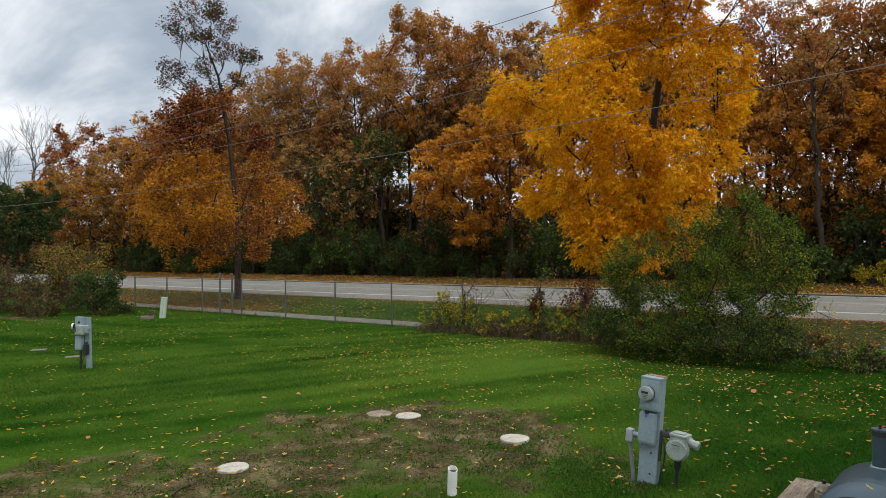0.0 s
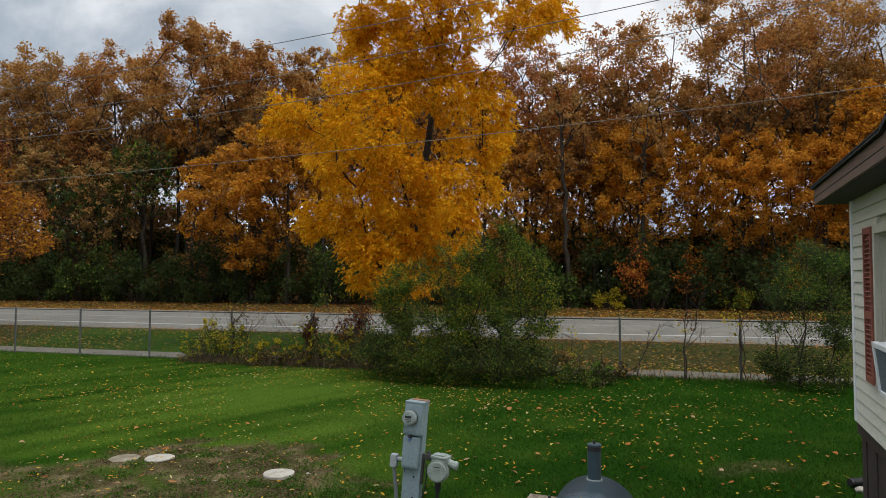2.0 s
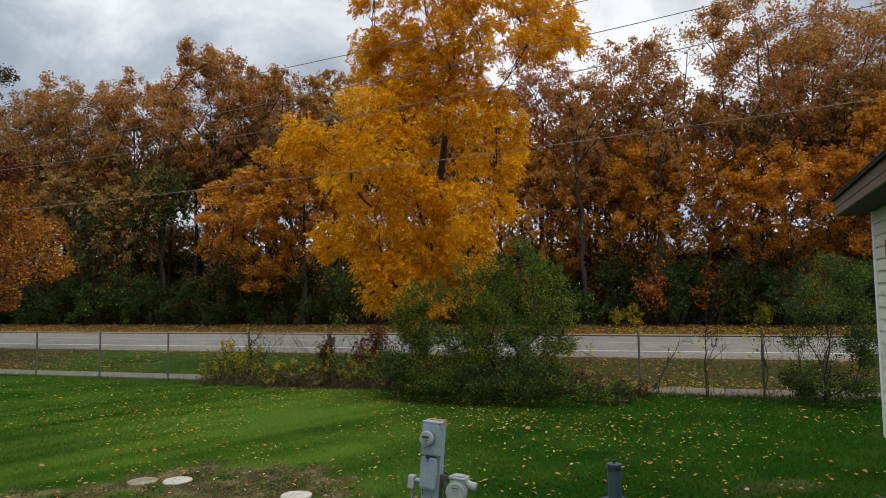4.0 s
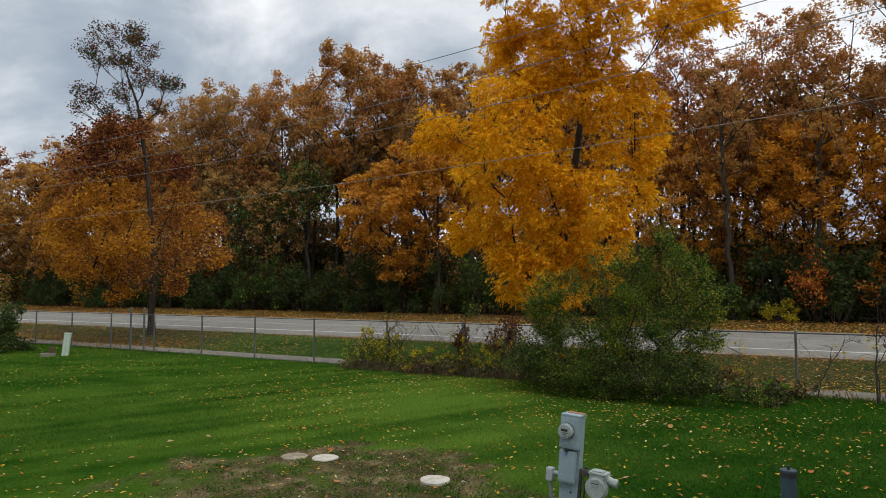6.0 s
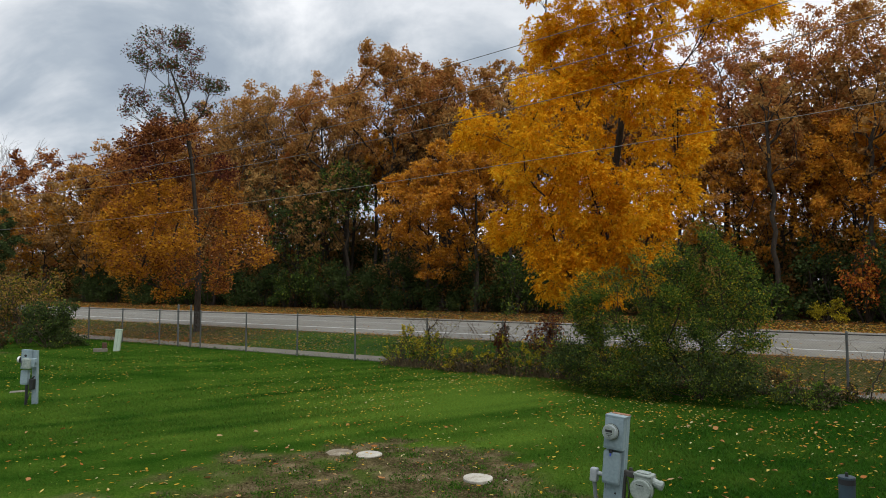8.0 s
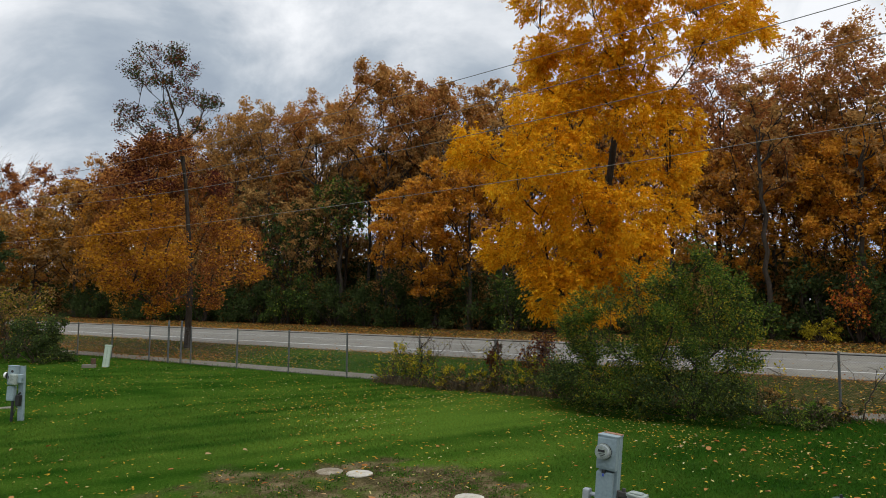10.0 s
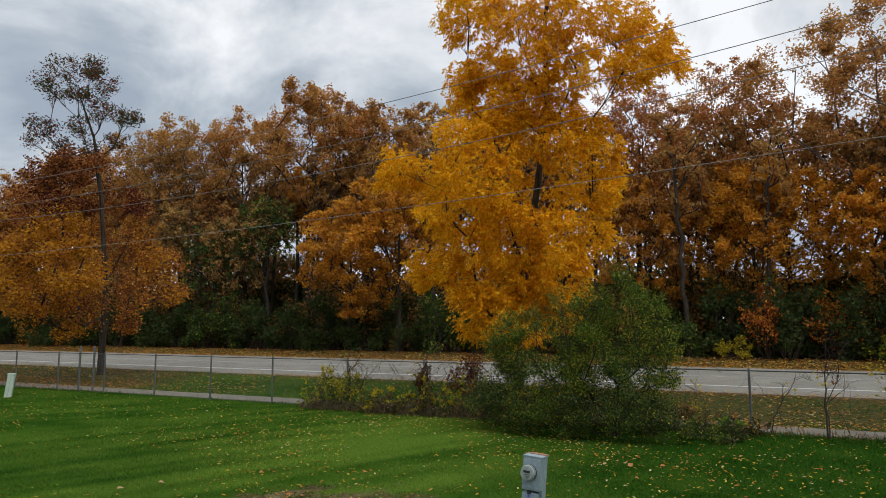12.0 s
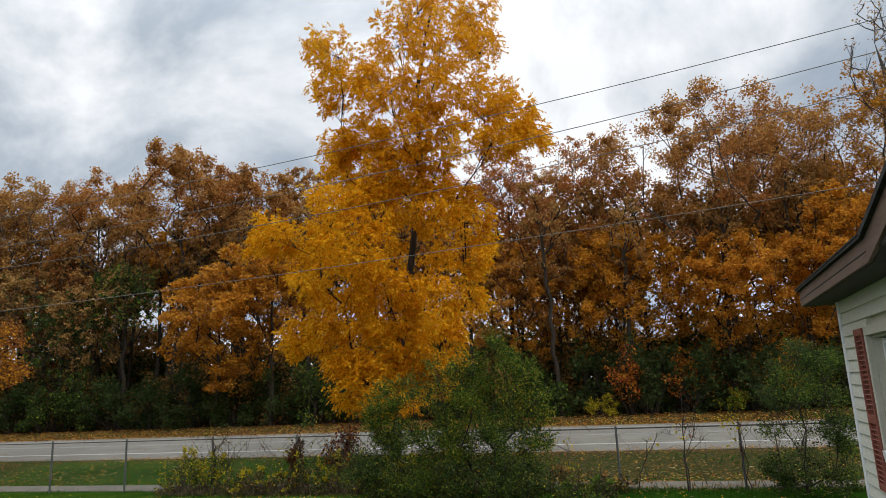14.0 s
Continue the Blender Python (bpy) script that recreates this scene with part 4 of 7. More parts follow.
def wood_edge():
    """Undergrowth along the foot of the wood, its shade partly in the leaf colour."""
    rng = np.random.default_rng(55)
    i, u = 0, -78.0
    while u < 26:
        u += rng.uniform(2.6, 3.6)
        s = 41.9 + rng.uniform(-0.6, 0.6)
        p = place(u, s)
        h = rng.uniform(3.4, 5.2)
        k = rng.uniform()
        lv, lb = ([(L_SHADED, 1.0)], "dark green undergrowth shrub at the wood's edge") if k < 0.6 else \
            ([(L_SHADED, 0.7), (L_BUSH, 0.3)], "green undergrowth shrub at the wood's edge") if k < 0.85 else ([(L_SHADED, 0.6), (L_ORANGE, 0.4)], "mixed green and orange undergrowth shrub")
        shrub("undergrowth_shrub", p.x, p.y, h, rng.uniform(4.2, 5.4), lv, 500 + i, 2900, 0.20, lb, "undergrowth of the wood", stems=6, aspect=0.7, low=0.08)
        i += 1
    for j in range(26):
        p = place(-76 + j * 4.0 + rng.uniform(-1, 1), 45.2 + rng.uniform(-0.7, 0.7))
        shrub("undergrowth_shrub", p.x, p.y, rng.uniform(4.2, 6.4) * (1 if j < 15 else 0.9), 6.0, [(L_SHADED, 0.35), (L_RUST, 0.35), (L_TAN, 0.3)], 600 + j, 2800, 0.24, "tall dim undergrowth inside the wood", "undergrowth of the wood", stems=6, aspect=0.7, low=0.08)


wood_edge()
shrub("yellow_shrub", 22.5, 34.1, 1.35, 2.4, [(L_LEMON, 0.6), (L_OLIVE, 0.4)], 41, 1500, 0.12, "small yellow-leaved shrub across the road", stems=5)
shrub("scarlet_shrub", 24.3, 33.6, 4.6, 3.4, [(L_SCARLET, 0.6), (L_ORANGE, 0.4)], 42, 1300, 0.2, "scarlet and orange sapling at the wood's edge", stems=6, low=0.35)
shrub("scarlet_shrub", 27.2, 32.0, 3.8, 3.6, [(L_ORANGE, 0.7), (L_SCARLET, 0.3)], 44, 1500, 0.2, "orange sapling at the wood's edge", stems=6, low=0.3)
shrub("scarlet_shrub", 31.4, 28.6, 4.2, 3.8, [(L_ORANGE, 0.8), (L_GREEN, 0.2)], 45, 1600, 0.2, "orange sapling with green leaves at the wood's edge", stems=6, low=0.3)
shrub("yellow_shrub", 28.3, 29.8, 1.5, 2.2, [(L_OLIVE, 0.6), (L_GREEN, 0.4)], 43, 700, 0.16, "low yellow-green shrub across the road", stems=5)


def deep_wood():
    """The dim mass of leaves and stems far inside the wood, with shade put into its green leaves."""
    rng = np.random.default_rng(91)
    for k, (material, n, top, size) in enumerate(((L_SHADED, 40000, 8.5, 0.55), (L_RUST, 26000, 13.5, 0.45), (L_TAN, 24000, 12.5, 0.45))):
        u, s = rng.uniform(-120, 45, n), 59 + rng.uniform(-2.5, 2.5, n)
        z = rng.uniform(0.05, 1, n) ** (0.8 + 0.3 * k) * top * (0.8 + 0.2 * ripple(u, s, 0.35, 92))
        z = np.where((u > -48) & (k > 0), z * np.where(u < -14, 0.82, 0.58), z)
        P = np.stack([ALONG.x * u + ACROSS.x * s, ALONG.y * u + ACROSS.y * s, np.maximum(z, 0.2) + 0.5], 1)
        tagged(leaf_cards("far_wood", P, size, material, rng, None, 0.7, tri=True), "dim mass of leaves deep inside the wood", "woods", kind="stuff")
    for u0, u1, material, n, lo, hi in ((-15, 24, L_ORANGE, 9000, 3.0, 8.0), (-15, 24, L_RUST, 3000, 4.0, 9.0), (-15, 24, L_SHADED, 20000, 0.3, 6.0),
                                        (-50, -15, L_SHADED, 14000, 0.3, 5.5), (-50, -15, L_TAN, 6000, 4.0, 9.5), (-50, -15, L_RUST, 3000, 5.0, 9.5), (-45, -38, L_TAN, 3000, 3.0, 9.5), (-45, -38, L_SHADED, 2500, 2.0, 7.0)):
        u, s = rng.uniform(u0, u1, n), 52 + rng.uniform(-1.5, 1.5, n)
        z = lo + (hi - lo) * rng.uniform(0, 1, n) * (0.85 + 0.15 * ripple(u, s, 0.5, 93))
        thick = ripple(u, z * 1.3, 1.1, 94) + rng.normal(size=n) * 0.35 > (-0.25 if material is not L_SHADED else -9)
        P = np.stack([ALONG.x * u + ACROSS.x * s, ALONG.y * u + ACROSS.y * s, z + 0.6], 1)[thick]
        tagged(leaf_cards("far_wood", P, 0.36, material, rng, None, 0.7, tri=True), "leaves of the trees behind, hanging between their trunks", "woods", kind="stuff")
    for material, n, top in ((L_SHADED, 9000, 6.0), (L_TAN, 7000, 8.0), (STRAW, 4000, 4.0)):
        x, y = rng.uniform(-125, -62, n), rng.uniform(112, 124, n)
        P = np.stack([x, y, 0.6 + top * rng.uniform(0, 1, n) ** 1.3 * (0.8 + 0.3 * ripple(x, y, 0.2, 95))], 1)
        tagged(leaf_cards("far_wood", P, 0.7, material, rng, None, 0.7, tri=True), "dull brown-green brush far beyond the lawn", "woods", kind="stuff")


deep_wood()


def side_of(x, y):
    """The level direction across the way from the deck to a place, and the way itself."""
    d = Vector((x, y, 0)).normalized()
    return Vector((d.y, -d.x, 0)), d


def rounded(spec, x, y, rng, deep=0.75, slope=0.0, stem=None, bare=(0, 0), gap=0.6):
    """Clumps of a crown as round as it is wide, out of its outline: (across, height, radius). A stretch of the stem may show between them."""
    across, away = side_of(x, y)
    far = math.hypot(x, y)
    out = []
    for a, z, r in spec:
        near = [(q[0] - q[2], q[0] + q[2]) for q in spec if abs(q[1] - z) < 1.3]
        lo, hi = min(q[0] for q in near), max(q[1] for q in near)
        half, off = (hi - lo) / 2, a - (lo + hi) / 2
        d = deep * math.sqrt(max(0.0, half * half - off * off))
        for k in ((-1, 1) if d > 0.5 * r else (0,)):
            if stem and k < 0 and bare[0] < z < bare[1] and abs(a - np.interp(z, [q[1] for q in stem], [q[0] for q in stem])) < gap:
                continue
            dd = k * d * rng.uniform(0.65, 1.0) + slope * a
            m = 1 + dd / far
            v = across * a * m + away * dd
            out.append((v.x, v.y, 2.4 + (z - 2.4) * m, r))
    return out


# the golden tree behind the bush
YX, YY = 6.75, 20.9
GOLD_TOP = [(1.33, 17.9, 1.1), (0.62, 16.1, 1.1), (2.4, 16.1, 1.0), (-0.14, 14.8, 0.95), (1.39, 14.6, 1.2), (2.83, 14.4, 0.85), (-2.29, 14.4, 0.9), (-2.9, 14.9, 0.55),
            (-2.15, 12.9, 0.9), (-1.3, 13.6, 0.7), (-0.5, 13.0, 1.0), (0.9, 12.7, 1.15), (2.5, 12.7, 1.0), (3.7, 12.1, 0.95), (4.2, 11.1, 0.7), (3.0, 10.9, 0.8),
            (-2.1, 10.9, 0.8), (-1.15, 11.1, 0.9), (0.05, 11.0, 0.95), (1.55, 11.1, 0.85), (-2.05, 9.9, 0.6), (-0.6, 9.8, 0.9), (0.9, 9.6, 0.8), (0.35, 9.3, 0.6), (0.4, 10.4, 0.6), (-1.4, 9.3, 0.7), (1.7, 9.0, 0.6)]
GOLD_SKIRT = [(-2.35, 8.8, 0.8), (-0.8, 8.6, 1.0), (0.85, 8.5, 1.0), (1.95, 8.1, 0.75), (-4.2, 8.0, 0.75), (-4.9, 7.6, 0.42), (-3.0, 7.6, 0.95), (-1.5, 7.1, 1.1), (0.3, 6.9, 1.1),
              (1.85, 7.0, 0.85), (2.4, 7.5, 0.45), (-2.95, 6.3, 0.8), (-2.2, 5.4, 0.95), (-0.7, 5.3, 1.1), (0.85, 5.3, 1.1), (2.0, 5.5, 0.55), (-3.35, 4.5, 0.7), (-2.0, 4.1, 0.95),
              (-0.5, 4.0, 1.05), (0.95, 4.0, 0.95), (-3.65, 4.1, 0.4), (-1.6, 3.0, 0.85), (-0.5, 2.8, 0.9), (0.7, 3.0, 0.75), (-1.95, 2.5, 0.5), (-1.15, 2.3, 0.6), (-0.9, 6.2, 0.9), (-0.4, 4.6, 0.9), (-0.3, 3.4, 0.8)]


def golden_tree():
    rng = np.random.default_rng(11)
    root = tagged(new("golden_tree"), "tall golden-yellow autumn tree standing behind the fence", "tree")
    root.location = (YX, YY, float(terrain(us(YX, YY)[1])) - 0.05)
    across = side_of(YX, YY)[0]
    stem = ((-0.65, 0.0), (-0.6, 1.4), (-0.42, 3.2), (-0.18, 5.0), (0.02, 6.5), (0.25, 8.1), (0.51, 10.0), (0.5, 11.5), (0.48, 13.0), (0.8, 14.8), (1.2, 16.6), (1.35, 18.2))
    trunk = [across * a + Vector((0, 0, z)) for a, z in stem]
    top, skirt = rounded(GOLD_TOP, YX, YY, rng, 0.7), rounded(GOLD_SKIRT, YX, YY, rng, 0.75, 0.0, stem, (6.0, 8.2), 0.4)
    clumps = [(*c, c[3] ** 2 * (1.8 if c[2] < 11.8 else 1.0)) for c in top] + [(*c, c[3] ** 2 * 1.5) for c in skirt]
    w = Wood()
    tips, owner = grow(w, trunk, 0.165, clumps, rng, 18, 1.5, 0.8, 0.007, 0.62, limb=0.04, taper=0.55)
    w.ob("trunk", BARK, root)
    foliage(root, L_YELLOW, tips, owner, clumps, rng, 29000, 0.108, aspect=0.46, tight=0.235, spray=(0.24, 7, 0.75), axis=(trunk[5].x, trunk[5].y))


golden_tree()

# the slender tree on the verge, bare at its top
SX, SY = -10.68, 34.2
THIN_TOP = [(-2.3, 14.4, 0.75), (-3.1, 13.8, 0.5), (-1.2, 14.7, 0.65), (-0.6, 13.9, 0.55), (-1.7, 13.3, 0.6), (-2.65, 13.4, 0.5), (-0.65, 12.5, 0.65), (0.3, 12.5, 0.55), (-2.95, 11.5, 0.65),
            (-3.4, 10.9, 0.4), (-1.45, 11.7, 0.6), (0.0, 11.3, 0.55), (-2.2, 10.8, 0.5), (-1.1, 10.7, 0.5), (0.85, 12.7, 0.3)]
BROWN_MIDDLE = [(-2.95, 9.1, 0.8), (-1.65, 9.4, 0.9), (-0.3, 9.0, 0.9), (-3.25, 8.0, 0.8), (0.95, 8.2, 0.75), (-2.2, 9.9, 0.6), (-0.75, 10.1, 0.6), (-2.15, 8.0, 0.85), (-0.85, 7.8, 0.85)]
ORANGE_LOW = [(-2.9, 5.9, 1.1), (-3.75, 4.6, 0.9), (-1.3, 4.8, 1.35), (0.3, 5.4, 1.25), (1.95, 5.3, 1.05), (2.55, 4.0, 0.8), (1.0, 3.7, 1.25), (-0.9, 3.3, 1.2), (-2.6, 3.6, 1.05),
              (-1.5, 2.1, 0.6), (0.75, 2.5, 0.65), (-3.65, 6.0, 0.7), (-0.8, 6.7, 1.1), (-2.0, 6.9, 0.95), (0.85, 6.7, 0.9), (-3.7, 3.3, 0.6)]


def slender_tree():
    rng = np.random.default_rng(12)
    root = tagged(new("slender_tree"), "tall slender street tree, bare-topped with orange lower leaves", "tree")
    root.location = (SX, SY, float(terrain(us(SX, SY)[1])) - 0.05)
    across = side_of(SX, SY)[0]
    stem = ((-0.05, 0.0), (-0.08, 1.2), (-0.05, 2.8), (-0.09, 4.4), (-0.25, 6.2), (-0.43, 8.1), (-0.65, 9.9), (-0.95, 11.6), (-1.45, 13.0), (-1.88, 14.2))
    trunk = [across * a + Vector((0, 0, z)) for a, z in stem]
    w = Wood()
    crowns = [rounded(q, SX, SY, rng, k, 0.0, stem, (0, 9.6), 0.62) for q, k in ((THIN_TOP, 0.5), (BROWN_MIDDLE, 0.7), (ORANGE_LOW, 0.7))]
    crowns[2].sort(key=lambda c: c[0] * across.x + c[1] * across.y)
    clumps = crowns[0] + crowns[1] + crowns[2]
    tips, owner = grow(w, trunk, 0.17, clumps, rng, 12, 1.6, 0.6, 0.008, 0.62, 0.6, 0.05, 0.6)
    w.ob("trunk", BARK, root)
    n0, n1 = len(crowns[0]), len(crowns[0]) + len(crowns[1])
    n2 = n1 + int(0.62 * len(crowns[2]))
    # the top crown's dark leaf mix puts its backlit look into the colour
    for name, lo, hi, leaves, n, size, tight in (("top_crown", 0, n0, [(L_MAROON, 0.45), (L_SHADED, 0.42), (L_BROWN, 0.13)], 8000, 0.105, 0.42),
                                                 ("middle_crown", n0, n1, [(L_MAROON, 0.3), (L_BROWN, 0.45), (L_RED, 0.25)], 9000, 0.14, 0.36),
                                                 ("golden_lower_crown", n1, n2, [(L_GOLD, 0.62), (L_RED, 0.22), (L_BROWN, 0.16)], 14000, 0.13, 0.36),
                                                 ("russet_lower_crown", n2, len(clumps), [(L_RED, 0.42), (L_BROWN, 0.33), (L_GOLD, 0.25)], 10000, 0.13, 0.36)):
        ok = (owner >= lo) & (owner < hi)
        foliage(root, leaves, tips[ok], owner[ok] - lo, clumps[lo:hi], rng, n, size, name, 0.62, 0.3, tight, tri=False)


slender_tree()

# shrubs along the fence
def bush(name, x, y, spec, leaves, n_leaf, leaf, label, seed, shoots=0, shoot_leaf=None, deep=0.27, slope=-0.19, tight=0.42):
    """A loose bush of forking stems, leafy to its foot, with young shoots that stand out of it."""
    rng = np.random.default_rng(seed)
    root = tagged(new(name), label, "shrub")
    root.location = (x, y, -0.02)
    clumps = [(a, b, max(z, 0.8 * r), r, r * r * rng.uniform(0.5, 1.5)) for a, b, z, r in rounded(spec, x, y, rng, deep, slope)]
    w = Wood()
    high = max(c[2] for c in clumps)
    tips, owner = grow(w, [Vector((0, 0, 0)), Vector((0.02, 0, 0.12 * high)), Vector((0, 0.03, 0.3 * high))], 0.018 + 0.008 * high, clumps, rng, 11, -1.0, 1.0, 0.004, 0.5)
    at, axes = [], []
    for _ in range(shoots):
        c = clumps[rng.integers(len(clumps))]
        d = Vector((c[0] * 0.25 + rng.normal() * 0.4, c[1] * 0.25 + rng.normal() * 0.4, rng.uniform(0.3, 1.2))).normalized()
        st = Vector(c[:3]) + d * c[3] * 0.5
        ln = rng.uniform(0.3, 0.75)
        e = st + d * ln - Vector((0, 0, 0.12 * ln))
        w.tube(bend(st, e, rng, 0.1, 0.05, 3), 0.004, 0.0015, 3, False)
        for q in range(14):
            sd = d.cross(Vector(rng.normal(size=3))).normalized()
            at.append(tuple(st.lerp(e, (q + rng.uniform()) / 14) + Vector((0, 0, 0.02))))
            axes.append(tuple(sd + d * 0.55))
    w.ob("stem", BARK, root)
    foliage(root, leaves, tips, owner, clumps, rng, n_leaf, leaf, "foliage", 0.5, 0.1, tight, tri=False)
    if shoots:
        leaf_cards("shoot_leaves", np.array(at), leaf * 1.25, shoot_leaf, rng, root, 0.4, 0.1, 0.3, 0.0, np.array(axes))
    return root


BUSH_HIGH = [(0.28, 3.6, 0.22), (-0.27, 3.2, 0.34), (0.46, 3.1, 0.34), (-0.7, 2.9, 0.32), (-1.2, 3.1, 0.24), (0.9, 2.9, 0.3), (-2.35, 2.4, 0.4), (-1.8, 2.6, 0.42), (-1.1, 2.4, 0.48), (-0.3, 2.5, 0.5),
             (0.5, 2.4, 0.5), (1.05, 2.2, 0.36), (1.25, 1.9, 0.24), (-2.65, 2.0, 0.3), (-2.55, 1.6, 0.4), (-1.85, 1.7, 0.42), (-1.0, 1.6, 0.45), (-0.2, 1.6, 0.48), (0.6, 1.6, 0.45), (1.1, 1.3, 0.3),
             (-2.3, 1.25, 0.4), (-1.5, 1.25, 0.4), (-0.7, 1.25, 0.42), (0.1, 1.2, 0.42), (0.8, 1.15, 0.34)]
BUSH_LOW = [(-2.85, 0.9, 0.45), (-2.15, 0.8, 0.5), (-1.3, 0.8, 0.52), (-0.5, 0.8, 0.54), (0.3, 0.65, 0.5), (0.9, 0.6, 0.37), (-3.2, 0.6, 0.34), (-2.75, 0.2, 0.32), (-1.9, 0.2, 0.35), (-0.95, 0.15, 0.36), (0.0, 0.15, 0.36),
            (0.75, 0.15, 0.3), (1.5, 0.15, 0.22), (2.05, 0.1, 0.18),
            (-2.3, 0.45, 0.4), (-1.6, 0.5, 0.42), (-0.8, 0.5, 0.44), (0.1, 0.4, 0.42), (0.6, 0.4, 0.36)]
HOUSE_BUSH = [(0.2, 2.9, 0.4), (0.65, 2.8, 0.37), (-0.3, 2.6, 0.3), (0.05, 2.2, 0.48), (0.65, 2.1, 0.47), (-0.45, 2.0, 0.35), (0.15, 1.4, 0.5), (0.75, 1.3, 0.44), (-0.5, 1.3, 0.3), (0.0, 0.6, 0.48),
              (0.6, 0.5, 0.47), (-0.45, 0.5, 0.35), (0.95, 0.9, 0.3), (0.1, 0.2, 0.3), (0.7, 0.2, 0.3), (-0.35, 0.2, 0.27)]
bush("large_bush", 6.7, 14.9, BUSH_HIGH, [(L_BUSH, 0.66), (L_DARK, 0.20), (L_OLIVE, 0.11), (L_LEMON, 0.03)], 31000, 0.058, "large loose green bush growing against the fence", 21, 260, L_BUSH)
bush("low_bush", 6.7, 14.8, BUSH_LOW, [(L_DARK, 0.64), (L_BUSH, 0.30), (L_OLIVE, 0.06)], 30000, 0.056, "low dark green bush spreading along the fence foot", 123, 110, L_BUSH)
bush("tall_bush", 13.1, 11.9, HOUSE_BUSH, [(L_DARK, 0.62), (L_BUSH, 0.38)], 19000, 0.055, "thin dark green bush by the fence beside the house", 24, 90, L_DARK, 0.6, 0.0)
shrub("maroon_shrub", 3.95, 18.72, 2.0, 1.25, [(L_MAROON, 0.55), (L_BROWN, 0.35), (L_GOLD, 0.10)], 25, 1500, 0.08, "dark red-leaved shrub against the fence", stems=6, low=0.3)
shrub("vine_shrub", 2.80, 19.50, 1.6, 0.55, [(L_MAROON, 0.5), (L_BROWN, 0.35), (STRAW, 0.15)], 26, 1700, 0.07, "brown dried vine wound round a fence post", stems=8, low=0.12, depth=0.5, shoots=14, shoot_leaf=STRAW)
BRUSH = (([(L_LEMON, 0.4), (L_GREEN, 0.3), (L_DARK, 0.3)], "low brush with yellow leaves along the fence"), ([(L_DARK, 0.5), (L_GREEN, 0.25), (L_TAN, 0.25)], "low green brush along the fence"),
         ([(STRAW, 0.45), (L_TAN, 0.15), (L_DARK, 0.3), (L_OLIVE, 0.1)], "dry brown brush along the fence"))
rng_b = np.random.default_rng(88)
for k in range(11):
    q = place(-12.4 + 0.83 * k, FENCE_S - 0.35 + rng_b.uniform(-0.15, 0.15))
    h = rng_b.uniform(0.6, 1.0) + (0.4 if k in (0, 1, 6) else 0)
    b = BRUSH[(0, 0, 1, 2, 2, 1, 2, 2, 1, 1, 2)[k]]
    shrub("brush_clump", q.x, q.y, h, rng_b.uniform(1.3, 1.8), b[0], 700 + k, 800, 0.07, b[1], "brush along the fence", stems=8, depth=0.9, low=0.06, cluster=0.46, shoots=16, shoot_leaf=L_LEMON)
for k in range(4):
    q = place(-1.9 + 0.6 * k, FENCE_S - 0.2)
    shrub("brush_clump", q.x, q.y, 0.75 - 0.12 * k, 1.2, BRUSH[2][0], 720 + k, 600, 0.065, BRUSH[2][1], "brush along the fence", stems=6, depth=0.7, low=0.08, cluster=0.45, shoots=6, shoot_leaf=L_TAN)
shrub("low_growth", 8.75, 13.75, 0.5, 2.0, [(L_DARK, 0.5), (L_BUSH, 0.2), (STRAW, 0.3)], 124, 2400, 0.06, "low dark green growth at the bush's foot", stems=8, depth=1.0, low=0.05, cluster=0.3, shoots=30)
shrub("end_shrub", -14.9, 28.5, 2.1, 3.6, [(L_DARK, 0.85), (L_BUSH, 0.15)], 32, 7500, 0.10, "dark green shrub at the end of the lawn", stems=9, low=0.08)
shrub("end_shrub", -17.2, 30.5, 3.6, 3.4, [(L_OLIVE, 0.25), (L_TAN, 0.45), (L_DARK, 0.3)], 33, 5200, 0.11, "yellowing shrub at the end of the lawn", stems=8, low=0.3)
for j, (x, y, h, w_) in enumerate(((-17.6, 28.6, 1.8, 3.4), (-20.4, 29.4, 2.1, 3.6), (-23.4, 30.4, 2.3, 3.8), (-19.0, 31.2, 2.5, 4.0), (-22.2, 32.6, 2.6, 4.0), (-26.0, 33.0, 2.6, 4.4))):
    shrub("end_shrub", x, y, h, w_, [(L_BROWN, 0.2), (STRAW, 0.35), (L_DARK, 0.45)], 34 + j, 3200, 0.10, "dull brown-green brush at the end of the lawn", "brush at the lawn's end", stems=8, low=0.08)


def bare_vine(x, y, height, seed, label):
    """A leafless stem that climbs the fence, forked and crooked."""
    rng = np.random.default_rng(seed)
    root = tagged(new("bare_vine"), label, "vine", "vines on the fence")
    root.location = (x, y, 0)
    w, tips = Wood(), []
    a = Vector((0, 0, 0))
    trunk = bend(a, Vector((rng.uniform(-0.1, 0.1), 0, height * 0.62)), rng, 0, 0.1, 6)
    w.tube(trunk, 0.03, 0.02, 6)
    for k in range(5):
        st = trunk[rng.integers(2, len(trunk))]
        d = ALONG * rng.uniform(-0.7, 0.7) + Vector((0, 0, rng.uniform(0.4, 0.9)))
        e = st + d * height * 0.5
        limb = bend(st, e, rng, -0.12, 0.12, 5)
        w.tube(limb, 0.018, 0.006, 4)
        for _ in range(5):
            q = limb[rng.integers(2, len(limb))]
            t = q + Vector(rng.normal(size=3)) * 0.28
            w.tube(bend(q, t, rng, 0, 0.15, 3), 0.006, 0.003, 3)
            tips.append(tuple(t))
    w.ob("stem", BARK, root)
    A = np.array(tips)
    P = A[rng.integers(0, len(A), 90)] + rng.normal(size=(90, 3)) * 0.08
    leaf_cards("foliage", P, 0.08, L_OLIVE, rng, root, 0.5, 0.4)


bare_vine(0.62, 21.0, 2.1, 64, "bare vine with a leafy tip on a fence post")
